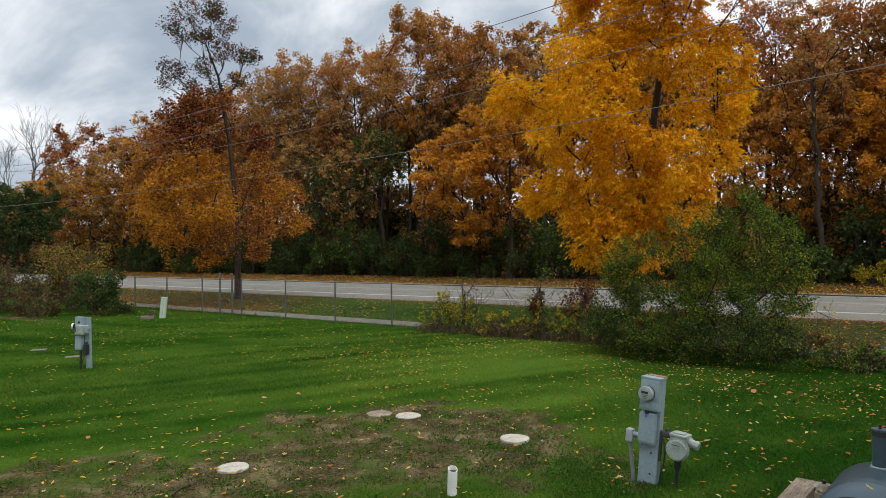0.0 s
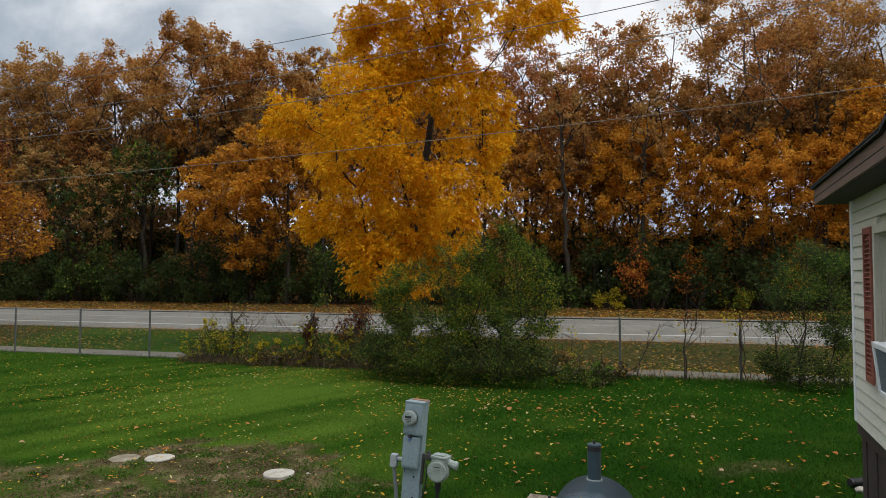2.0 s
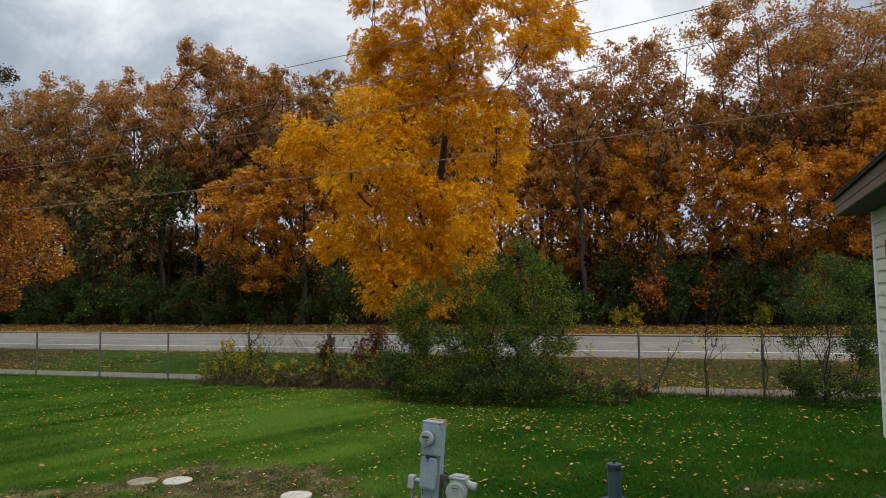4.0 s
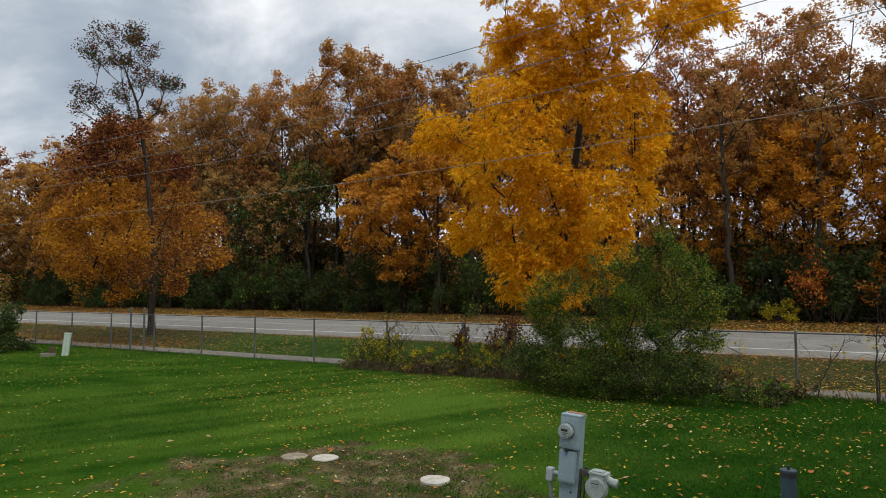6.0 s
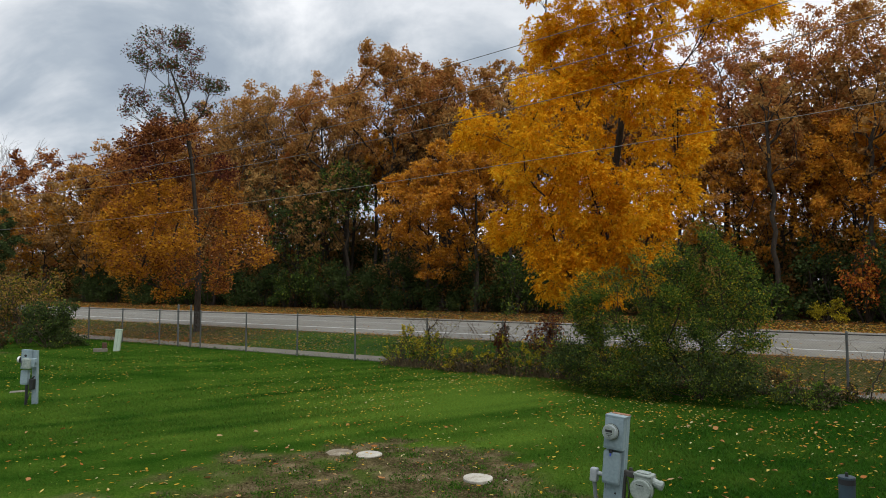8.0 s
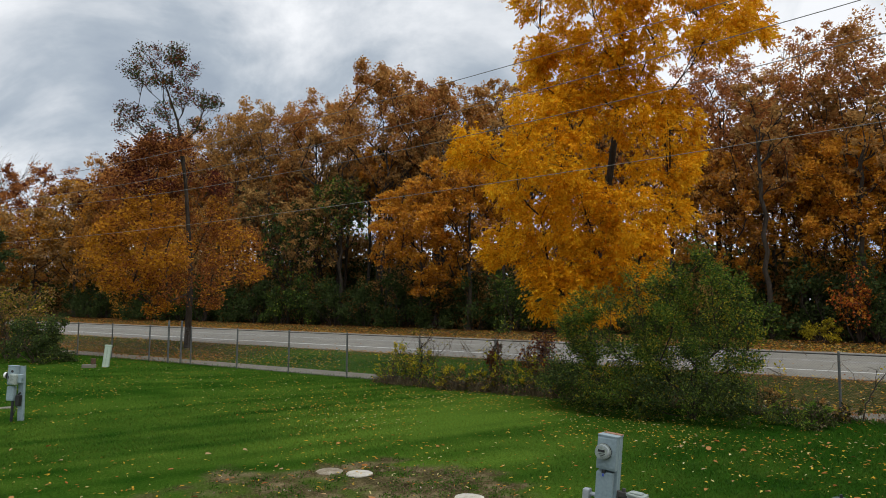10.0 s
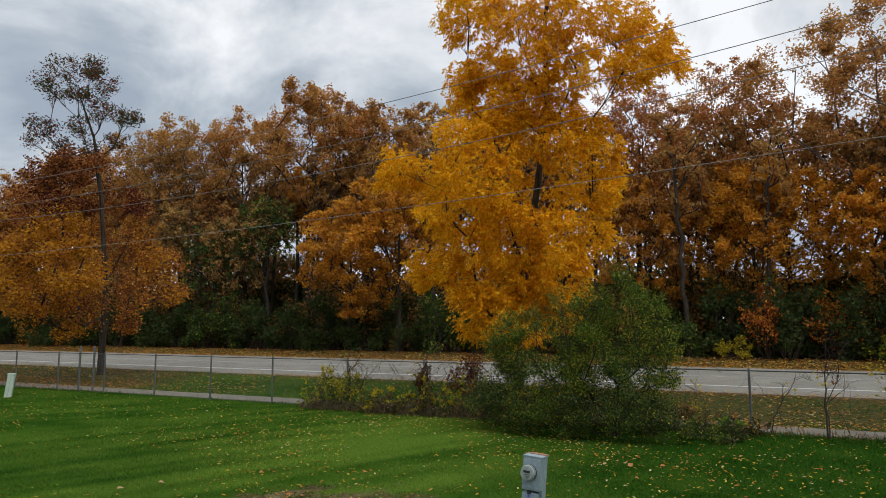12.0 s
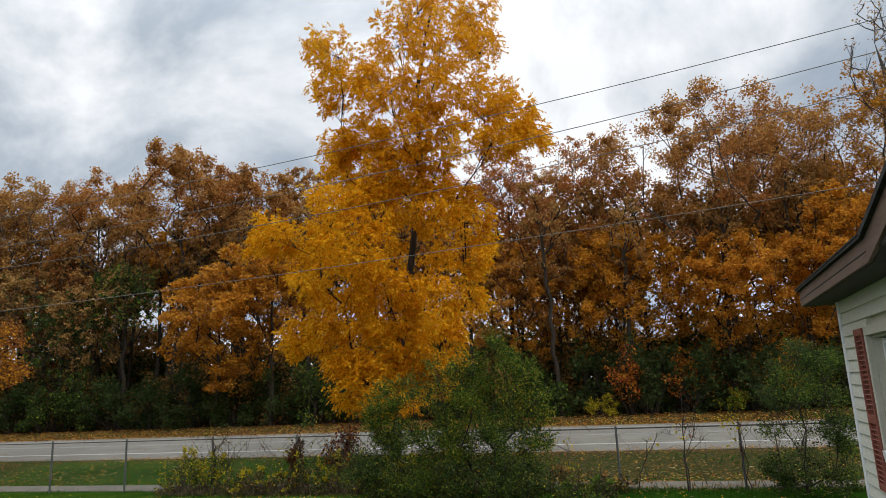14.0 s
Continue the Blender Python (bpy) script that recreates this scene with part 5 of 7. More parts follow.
bare_vine(2.84, 19.46, 2.1, 65, "tangle of bare vine on a fence post")


def climbing_vine(stems, knots, leaf_at, seed, label, twigs=10):
    """Slim crooked stems against the fence, with knots of runners on its rail and a few leaves left: stems are (radius, (along, height), ...)."""
    rng = np.random.default_rng(seed)
    root = tagged(new("climbing_vine"), label, "vine", "vines on the fence")
    base = place(stems[0][1][0], FENCE_S - 0.12, 0)
    root.location = base
    w = Wood()
    at = lambda u, z, off=-0.12: place(u, FENCE_S + off, z) - base
    for r, *pts in stems:
        way = []
        for (u0, z0), (u1, z1) in zip(pts, pts[1:]):
            way += bend(at(u0, z0), at(u1, z1), rng, 0.0, 0.05, 4)[:-1]
        way.append(at(*pts[-1]))
        n = len(way)
        w.tube(way, [r * (1 - 0.65 * i / (n - 1)) for i in range(n)], None, 6 if r > 0.012 else 4)
        for _ in range(twigs):
            q = way[rng.integers(n // 3, n)]
            e = q + ALONG * rng.normal() * 0.22 + ACROSS * rng.normal() * 0.06 + Vector((0, 0, rng.uniform(-0.05, 0.28)))
            w.tube(bend(q, e, rng, 0.05, 0.12, 3), 0.004, 0.0015, 3)
    for u, z, wide, n in knots:
        for _ in range(n):
            a = at(u + rng.normal() * wide * 0.5, z + rng.normal() * 0.07)
            b = a + ALONG * rng.normal() * wide + Vector((0, 0, rng.normal() * 0.16))
            w.tube(bend(a, b, rng, rng.uniform(-0.3, 0.4), 0.12, 5), 0.006, 0.002, 3)
    w.ob("stem", BARK_DULL, root)
    P, Q = [], []
    for u, z, wide, n in leaf_at:
        P += [tuple(at(u + rng.normal() * wide, z + rng.normal() * wide * 0.7, -0.12 + rng.normal() * 0.1)) for _ in range(n)]
    leaf_cards("foliage", np.array(P), 0.075, L_LEMON, rng, root, 0.6, 0.4)
    for u, z, wide, n in knots:
        Q += [tuple(at(u + rng.normal() * wide * 0.7, z + rng.normal() * 0.09, -0.12 + rng.normal() * 0.08)) for _ in range(n)]
    if Q:
        leaf_cards("dry_foliage", np.array(Q), 0.06, L_BROWN, rng, root, 0.6, 0.5)


climbing_vine([(0.017, (0.25, 0.0), (0.31, 0.42), (0.50, 0.78), (0.73, 1.14), (0.82, 1.38)), (0.009, (0.50, 0.78), (0.52, 0.90), (0.55, 1.18)), (0.007, (0.82, 1.30), (0.95, 1.36), (1.12, 1.30))],
              [], [(0.8, 1.1, 0.2, 5)], 61, "slim leaning bare vine stem by the fence")
climbing_vine([(0.024, (1.40, 0.0), (1.37, 0.73), (1.41, 1.45), (1.45, 1.70)), (0.016, (1.43, 0.0), (1.44, 0.40), (1.40, 0.78), (1.61, 1.22), (1.70, 1.51)), (0.009, (1.45, 1.60), (1.47, 1.74), (1.44, 2.27), (1.56, 2.52)),
               (0.010, (1.68, 1.48), (1.69, 1.75), (1.76, 1.99), (1.93, 2.20)), (0.010, (1.43, 0.80), (1.55, 0.92), (1.90, 1.27))],
              [(1.45, 1.53, 0.16, 22), (1.62, 1.35, 0.10, 10)], [(1.38, 1.25, 0.05, 10), (1.2, 1.45, 0.1, 6)], 62, "bare intertwined vine with a dry tangle on the fence rail")
climbing_vine([(0.015, (2.66, 0.0), (2.78, 0.6), (2.64, 1.1), (2.74, 1.55)), (0.011, (2.80, 0.0), (2.64, 0.5), (2.78, 1.0), (2.68, 1.6)), (0.008, (2.72, 1.5), (2.60, 1.72), (2.45, 1.95))],
              [(2.72, 1.5, 0.12, 10), (2.7, 0.9, 0.05, 8)], [(2.55, 1.56, 0.14, 46), (2.5, 1.2, 0.1, 10)], 63, "vine wound round a fence post with yellow leaves at its top", 5)
climbing_vine([(0.012, (-0.62, 0.0), (-0.61, 0.78)), (0.012, (-0.38, 0.0), (-0.37, 0.42))], [], [(-0.6, 0.6, 0.06, 3)], 66, "two dead upright stalks by the fence", 2)
climbing_vine([(0.007, (-1.42, 0.0), (-1.38, 0.7), (-1.34, 1.25)), (0.006, (-1.5, 0.0), (-1.60, 0.6), (-1.62, 1.2))], [], [(-1.34, 1.15, 0.07, 8), (-1.35, 0.6, 0.1, 26), (-1.65, 1.2, 0.08, 8)], 67, "thin stems with a few yellow leaves by the fence", 6)


def vine_tangle(u0, u1, n, seed, label, arcs=4):
    """Thin leafless runners woven through the fence, arching over its top."""
    rng = np.random.default_rng(seed)
    w = Wood()
    for _ in range(n):
        u = rng.uniform(u0, u1)
        a = place(u, FENCE_S - 0.06 + rng.uniform(-0.04, 0.02), rng.uniform(0.1, 1.2))
        run, up = rng.uniform(-0.9, 0.9), rng.uniform(0.1, 0.9)
        b = place(u + run, FENCE_S - 0.06 + rng.uniform(-0.06, 0.04), min(2.0, a.z + up))
        w.tube(bend(a, b, rng, rng.uniform(-0.1, 0.35), 0.08, 6), rng.uniform(0.004, 0.008), 0.002, 3)
    for _ in range(arcs):
        u = rng.uniform(u0, u1)
        run = rng.uniform(0.5, 1.3) * rng.choice((-1, 1))
        a, b = place(u, FENCE_S - 0.08, rng.uniform(0.9, 1.45)), place(u + run, FENCE_S - 0.08 + rng.uniform(-0.25, 0.15), rng.uniform(0.9, 1.7))
        w.tube(bend(a, b, rng, rng.uniform(0.3, 0.6), 0.05, 8), rng.uniform(0.006, 0.010), 0.003, 3)
    ob = w.ob("vine_tangle", TWIG)
    tagged(ob, label, "vine", kind="stuff")


vine_tangle(-12.2, -6.2, 120, 71, "grey-brown tangle of leafless vines woven through the fence", 34)
vine_tangle(-1.4, 4.5, 26, 72, "few bare vine runners hanging on the fence")

# ---- fence ----


def make_fence():
    fence = tagged(new("chain_link_fence"), "grey galvanised chain-link fence between lawn and path", "fence")
    H = 1.5
    u_left = -14.57
    posts_u = [u_left - 2.72 * k for k in range(12, -1, -1)] + [-11.6, -8.9, -6.0, -3.0, -0.16, 2.7, 5.6, 8.5, 11.4, 14.3]
    top = H
    for u in posts_u:
        p = place(u, FENCE_S, 0)
        part("post", join(rod(p - Vector((0, 0, 0.2)), p + Vector((0, 0, top + 0.02)), 0.03, sides=10), rod(p + Vector((0, 0, top + 0.02)), p + Vector((0, 0, top + 0.06)), 0.036, 0.012, 10)), GALV, fence, smooth=False)
    for u in (-23.42, -24.25):
        p = place(u, FENCE_S + 0.05, 0)
        part("gate_post", join(rod(p - Vector((0, 0, 0.2)), p + Vector((0, 0, 1.72)), 0.04, sides=10), rod(p + Vector((0, 0, 1.72)), p + Vector((0, 0, 1.77)), 0.045, 0.015, 10)), GALV, fence)
    for a, b in zip(posts_u, posts_u[1:]):
        part("top_rail", rod(place(a, FENCE_S, top - 0.02), place(b, FENCE_S, top - 0.02), 0.013 if a < -8 else 0.016, sides=8), RAIL_DARK, fence)
        w = Wood()
        step, h0, h1, r = 0.062, 0.03, top - 0.03, 0.0013
        n = int((b - a) / step)
        span = h1 - h0
        for k in range(-int(span / step), n):
            for sgn in (1, -1):
                u0 = a + k * step if sgn > 0 else a + k * step + span
                u1 = u0 + sgn * span
                z0_, z1_ = h0, h1
                if min(u0, u1) < a:
                    t = (a - u0) / (u1 - u0)
                    if sgn > 0:
                        u0, z0_ = a, h0 + span * t
                    else:
                        u1, z1_ = a, h0 + span * t
                if max(u0, u1) > b:
                    t = (b - u0) / (u1 - u0)
                    if sgn > 0:
                        u1, z1_ = b, h0 + span * t
                    else:
                        u0, z0_ = b, h0 + span * t
                if abs(u1 - u0) > 0.02:
                    w.tube([place(u0, FENCE_S - 0.03, z0_), place(u1, FENCE_S - 0.03, z1_)], r, r, 3)
        w.ob("wire_mesh", WIRE, fence)
    return fence


make_fence()

# ---- overhead wires ----


def overhead(s, z, rise, sag, r, material, label):
    """A cable strung along the road, sagging between far poles."""
    w = Wood()
    w.tube([place(u, s, z + rise * u + sag * u * u) for u in range(-70, 41, 2)], r, r, 6)
    tagged(w.ob("overhead_wire", material), label, "power line", "overhead wires")


overhead(14.5, 9.12, 0.1023, 0.00187, 0.009, CABLE, "dull grey overhead electric wire strung along the road")
overhead(14.5, 8.35, 0.1112, 0.00212, 0.009, CABLE, "dull grey overhead electric wire strung along the road")
overhead(14.5, 7.58, 0.1062, 0.00235, 0.009, CABLE, "dull grey overhead electric wire strung along the road")
overhead(14.5, 5.96, 0.0598, 0.00101, 0.0075, CABLE_PALE, "pale weathered overhead cable strung along the road")

# ---- lawn: grass, fallen leaves, weeds ----


def grass_stuff():
    rng = np.random.default_rng(5)
    n = 340000
    y = 4.6 + 26.0 * rng.uniform(0, 1, n) ** 2.2
    x = 1.2 + (rng.uniform(-1, 1, n)) * (0.93 * y + 2.0)
    keep = (us(x, y)[1] < FENCE_S - 0.15) & (y < 31)
    keep &= ~(((y - 4.92) * 0.66 - (x - 6.18) * 0.751 < 0.03) & ((x - 6.18) * 0.66 + (y - 4.92) * 0.751 < 0.03))
    keep &= (rng.uniform(0, 1, n) > soil_mask(x, y) * (0.985 - 0.12 * (ripple(x, y, 6.0, 33) > 0.45))) & off_lids(x, y)
    x, y = x[keep], y[keep]
    n = len(x)
    h = rng.uniform(0.018, 0.045, n) * (1 + 0.25 * ripple(x, y, 0.8, 31))
    wd = rng.uniform(0.0018, 0.004, n) * (1 + 0.13 * y)
    a = rng.uniform(0, 6.28, n)
    lx, ly = rng.normal(size=n) * 0.03, rng.normal(size=n) * 0.03
    V = np.zeros((n, 3, 3))
    V[:, 0], V[:, 1] = np.stack([x - wd * np.cos(a), y - wd * np.sin(a), np.full(n, -0.01)], 1), np.stack([x + wd * np.cos(a), y + wd * np.sin(a), np.full(n, -0.01)], 1)
    V[:, 2] = np.stack([x + lx, y + ly, h], 1)
    me = bpy.data.meshes.new("lawn_grass")
    me.vertices.add(3 * n)
    me.vertices.foreach_set("co", V.ravel())
    me.loops.add(3 * n)
    me.loops.foreach_set("vertex_index", np.arange(3 * n, dtype=np.int32))
    me.polygons.add(n)
    me.polygons.foreach_set("loop_start", np.arange(0, 3 * n, 3, dtype=np.int32))
    me.polygons.foreach_set("loop_total", np.full(n, 3, dtype=np.int32))
    at = me.attributes.new("dry", "FLOAT", "POINT")
    at.data.foreach_set("value", np.repeat(np.clip(dryness(x, y) + rng.normal(size=n) * 0.12, 0, 1), 3).astype(np.float32))
    me.materials.append(BLADE)
    me.update(calc_edges=True)
    tagged(new("lawn_grass", me), "short mown green grass blades on the lawn", "grass", kind="stuff")


def scatter(name, n, seed, area, size, material, label, where, along=False, wide=0.0):
    rng = np.random.default_rng(seed)
    x, y = rng.uniform(area[0], area[1], n), rng.uniform(area[2], area[3], n)
    u, s = (x, y) if along else us(x, y)
    if along:
        x, y = ALONG.x * u + ACROSS.x * s, ALONG.y * u + ACROSS.y * s
    keep = rng.uniform(0, 1, n) < where(x, y, u, s)
    x, y, s = x[keep], y[keep], s[keep]
    z = terrain(s) + rng.uniform(0.010, 0.036, len(x)) * np.where(s < FENCE_S, 1.0, 0.6)
    P = np.stack([x, y, z], 1)
    ob = oval_leaves(name, P, size, material, rng, wide) if wide else leaf_cards(name, P, size, material, rng, None, 0.5, 0.0, 0.5, 0.8, tri=True)
    tagged(ob, label, "leaves", kind="stuff")


grass_stuff()
scatter("fallen_leaves", 125000, 6, (-24, 15, 4.5, 31), 0.058, L_FALLEN, "yellow and tan fallen leaves lying on the lawn",
        lambda x, y, u, s: np.where(s < FENCE_S - 0.3, 0.12 + 0.5 * np.exp(-((x - 2.2) / 5.5) ** 2 - ((y - 15) / 4.6) ** 2), 0) * (0.55 + 0.6 * ripple(x, y, 0.7, 41)), wide=0.38)
scatter("oak_leaves", 2200, 17, (-7, 12, 4.6, 13), 0.082, L_OAK, "rust-brown fallen oak leaves lying on the lawn",
        lambda x, y, u, s: np.where(s < FENCE_S - 0.3, 0.08 + 0.13 * smooth(2, 6, x), 0.0), wide=0.6)
scatter("verge_leaves", 40000, 7, (-52, 14, 17.85, 28.5), 0.09, L_LITTER, "brown and orange fallen leaves on the verge",
        lambda x, y, u, s: np.where(s < 19.05, 0.05 + 0.5 * smooth(-7, -2.5, u) + (1 - smooth(-26, -21, u)), 1.0) * np.where(s < 23.9, 0.36 + 0.7 * smooth(22.6, 23.5, s) + 0.45 * smooth(-7, -2.5, u) + 1.2 * (1 - smooth(-26, -21, u)), np.maximum(0.5 * (25.2 - s) / 1.3, 0.07)), along=True)
scatter("verge_leaves", 16000, 27, (-52, 8, 19.1, 24.2), 0.085, L_FALLEN, "yellow fallen leaves in the grass of the verge",
        lambda x, y, u, s: 0.35 + 0.5 * ripple(x, y, 0.9, 43), along=True, wide=0.45)
scatter("path_leaves", 16000, 37, (-6, 14, 17.7, 19.2), 0.085, L_LITTER, "brown fallen leaves covering the path beyond the fence",
        lambda x, y, u, s: smooth(-6, -2.5, u) * (0.65 + 0.5 * ripple(x, y, 1.3, 45)), along=True)
scatter("path_leaves", 16000, 38, (-46, -21, 17.7, 20.8), 0.095, L_LITTER, "brown fallen leaves drifted over the path's far end",
        lambda x, y, u, s: (1 - smooth(-25, -21.5, u)) * (0.7 + 0.4 * ripple(x, y, 1.1, 46)), along=True)
scatter("verge_leaves", 44000, 8, (-75, 22, 35.2, 41.8), 0.15, L_LITTER, "orange fallen leaves along the far side of the road",
        lambda x, y, u, s: 0.15 + 0.85 * smooth(35.6, 36.6, s), along=True)
scatter("verge_leaves", 16000, 28, (-45, 16, 36.4, 41.6), 0.14, L_FALLEN, "yellow and orange fallen leaves along the far side of the road",
        lambda x, y, u, s: 0.35 + 0.5 * smooth(-25, -5, u), along=True)


def weeds(n, seed, area, size, material, name, label, where, tuft=26, kind="stuff"):
    rng = np.random.default_rng(seed)
    P = []
    for _ in range(n):
        x, y = rng.uniform(area[0], area[1]), rng.uniform(area[2], area[3])
        if rng.uniform() < where(x, y):
            c = np.array((x, y, 0.0))
            q = c + rng.normal(size=(tuft, 3)) * np.array((0.07, 0.07, 0.0))
            q[:, 2] = rng.uniform(-0.01, 0.02, tuft)
            P.append(q[off_lids(q[:, 0], q[:, 1])])
    P = np.concatenate(P)
    ob = leaf_cards(name, P, size, material, rng, None, 0.42, -0.45, 0.5)
    tagged(ob, label, "weeds", kind=kind)


on_soil = lambda x, y: float(soil_mask(np.array(x), np.array(y)) * off_lids(np.array(x), np.array(y)))
weeds(850, 9, (-5.6, 2.6, 6.2, 11.3), 0.034, WEED, "soil_weeds", "low green weed tufts growing on the bare soil", lambda x, y: 0.8 * on_soil(x, y), tuft=40)
weeds(330, 31, (1.15, 2.05, 6.7, 8.2), 0.030, CLOVER, "clover_patch", "bright green clover growing beside the bare soil", lambda x, y: 0.8 * math.exp(-((x - 1.55) / 0.45) ** 2 - ((y - 7.45) / 0.6) ** 2), tuft=34)
weeds(220, 10, (-5.6, 2.6, 6.2, 11.3), 0.035, STRAW, "dry_weeds", "dry brown weed stubble on the bare soil", lambda x, y: 0.8 * on_soil(x, y), tuft=22)


def crumbs(name, n, seed, lo, hi, material, label, category, share):
    """Small irregular lumps lying on the bare soil."""
    rng = np.random.default_rng(seed)
    V, F = [], []
    for _ in range(n):
        x, y = rng.uniform(-5.4, 2.4), rng.uniform(6.3, 11.0)
        if rng.uniform() > share * on_soil(x, y):
            continue
        r = rng.uniform(lo, hi)
        b, c = len(V), np.array((x, y, -0.012))
        for d in ((1, 0, 0), (0, 1, 0), (-1, 0, 0), (0, -1, 0), (0, 0, 0.7), (0, 0, -0.7)):
            V.append(tuple(c + np.array(d) * r * rng.uniform(0.6, 1.3, 3) + rng.normal(size=3) * r * 0.2))
        F += [(b, b + 1, b + 4), (b + 1, b + 2, b + 4), (b + 2, b + 3, b + 4), (b + 3, b, b + 4), (b + 1, b, b + 5), (b + 2, b + 1, b + 5), (b + 3, b + 2, b + 5), (b, b + 3, b + 5)]
    tagged(add_mesh(name, V, F, material), label, category, kind="stuff")


crumbs("soil_clods", 5200, 15, 0.010, 0.032, SOIL, "brown crumbling clods on the bare soil", "soil", 1.0)
crumbs("pale_stones", 110, 16, 0.012, 0.028, LID, "small pale stones lying on the soil", "stones", 0.8)


def fence_weeds():
    rng = np.random.default_rng(14)
    n = 6500
    u = np.where(rng.uniform(0, 1, n) < 0.97, rng.uniform(-13, -2.5, n), rng.uniform(-2.5, 5, n))
    s = FENCE_S + rng.normal(size=n) * 0.28 - 0.25
    p = np.stack([ALONG.x * u + ACROSS.x * s, ALONG.y * u + ACROSS.y * s, rng.uniform(0, 0.05, n)], 1)
    hgt = 0.2
    ob = leaf_cards("fence_weeds", p, hgt, STRAW, rng, None, 0.07, -1.6, 0.6)
    tagged(ob, "dry tall grass and weed stems along the fence foot", "weeds", kind="stuff")
    n = 8000
    u = np.where(rng.uniform(0, 1, n) < 0.5, rng.uniform(-30, 13.5, n), rng.uniform(-3.5, 13.5, n))
    s = FENCE_S + rng.normal(size=n) * 0.16 - 0.1
    p = np.stack([ALONG.x * u + ACROSS.x * s, ALONG.y * u + ACROSS.y * s, rng.uniform(0, 0.02, n)], 1)
    ob = leaf_cards("fence_grass", p, 0.1, WEED, rng, None, 0.14, -0.9, 0.5)
    tagged(ob, "uncut green grass along the fence foot", "grass", kind="stuff")


fence_weeds()


def path_dirt(u0, u1, start, full, reaches):
    """Soil and rotted leaves that have crept over the edges of the path, from start on and fully from full."""
    n = 160
    for s0, side, reach in reaches:
        V, F = [], []
        for i in range(n + 1):
            u = u0 + (u1 - u0) * i / n
            wide = reach * float(smooth(0, 1, (u - start) / (full - start))) * (1 + 0.4 * float(ripple(u, s0, 1.1, 51)) + 0.3 * float(ripple(u, s0, 4.0, 52)))
            for q in range(3):
                k = q / 2
                V.append(tuple(place(u, s0 + side * max(0.01, wide) * k, 0.014 - 0.016 * k * k)))
            if i:
                b = 3 * i
                F += [(b - 3 + q, b + q, b + q + 1, b - 2 + q)[::side] for q in range(2)]
        tagged(add_mesh("path_soil", V, F, SOIL), "brown soil and rotted leaves over the path's edge", "soil", kind="stuff")


path_dirt(-7.0, 14.0, -7, -3, ((17.80, 1, 0.36), (19.04, -1, 0.42)))
path_dirt(-52.0, -21.5, -22.5, -25.5, ((17.80, 1, 0.55), (19.04, -1, 0.72)))


def verge_grass():
    """Grass of the verge between path and road."""
    rng = np.random.default_rng(19)
    n = 46000
    u, s_ = rng.uniform(-46, 9, n), rng.uniform(19.05, 23.6, n)
    x, y = ALONG.x * u + ACROSS.x * s_, ALONG.y * u + ACROSS.y * s_
    keep = ripple(x, y, 1.4, 23) + rng.normal(size=n) * 0.4 > 0.75 * smooth(-7, -2.5, u) * (1 - 0.9 * np.exp(-((s_ - 22.2) / 0.5) ** 2) - 0.6 * np.exp(-((s_ - 19.9) / 0.6) ** 2)) + 0.6 * smooth(22.8, 23.5, s_) - 0.4
    x, y, s_ = x[keep], y[keep], s_[keep]
    ob = leaf_cards("verge_grass", np.stack([x, y, terrain(s_)], 1), 0.07, WEED, rng, None, 0.3, -0.8, 0.4, tri=True)
    tagged(ob, "short green grass on the verge by the road", "grass", kind="stuff")


verge_grass()

# ---- things on the lawn ----


def disc(name, x, y, r, h, seed, label, z=-0.004, tilt=0.0, material=LID):
    """A round concrete lid with an uneven, chipped rim."""
    rng = np.random.default_rng(seed)
    bm = bmesh.new()
    n = 40
    wob = [1 + 0.025 * math.sin(3 * k * 6.28 / n + seed) + rng.uniform(-0.012, 0.012) for k in range(n)]
    rings = []
    for rr, zz in ((1.0, -0.06), (1.0, h * 0.75), (0.97, h), (0.6, h * 1.08), (0.25, h * 1.12)):
        rings.append([bm.verts.new((r * rr * wob[k] * math.cos(k * 6.2832 / n), r * rr * wob[k] * math.sin(k * 6.2832 / n), zz + rng.uniform(-0.002, 0.002))) for k in range(n)])
    for a, b in zip(rings, rings[1:]):
        for k in range(n):
            bm.faces.new((a[k], a[(k + 1) % n], b[(k + 1) % n], b[k]))
    bm.faces.new(rings[-1])
    bm.faces.new(rings[0][::-1])
    ob = part(name, bm, material)
    ob.matrix_world = pose(x, y, z, tilt, 0, 0)
    return tagged(ob, label, "manhole cover", "lids in the soil")


disc("manhole_cover", 0.96, 9.01, 0.20, 0.024, 1, "pale round concrete lid in the bare soil")
disc("manhole_cover", -0.58, 10.34, 0.20, 0.018, 2, "pale round concrete lid in the bare soil")
disc("manhole_cover", -1.05, 10.5, 0.21, 0.012, 3, "soil-stained concrete lid sunk in the ground", z=-0.004, material=LID_STAINED)
disc("manhole_cover", -2.57, 7.92, 0.19, 0.02, 4, "pale round concrete lid at the soil's edge")


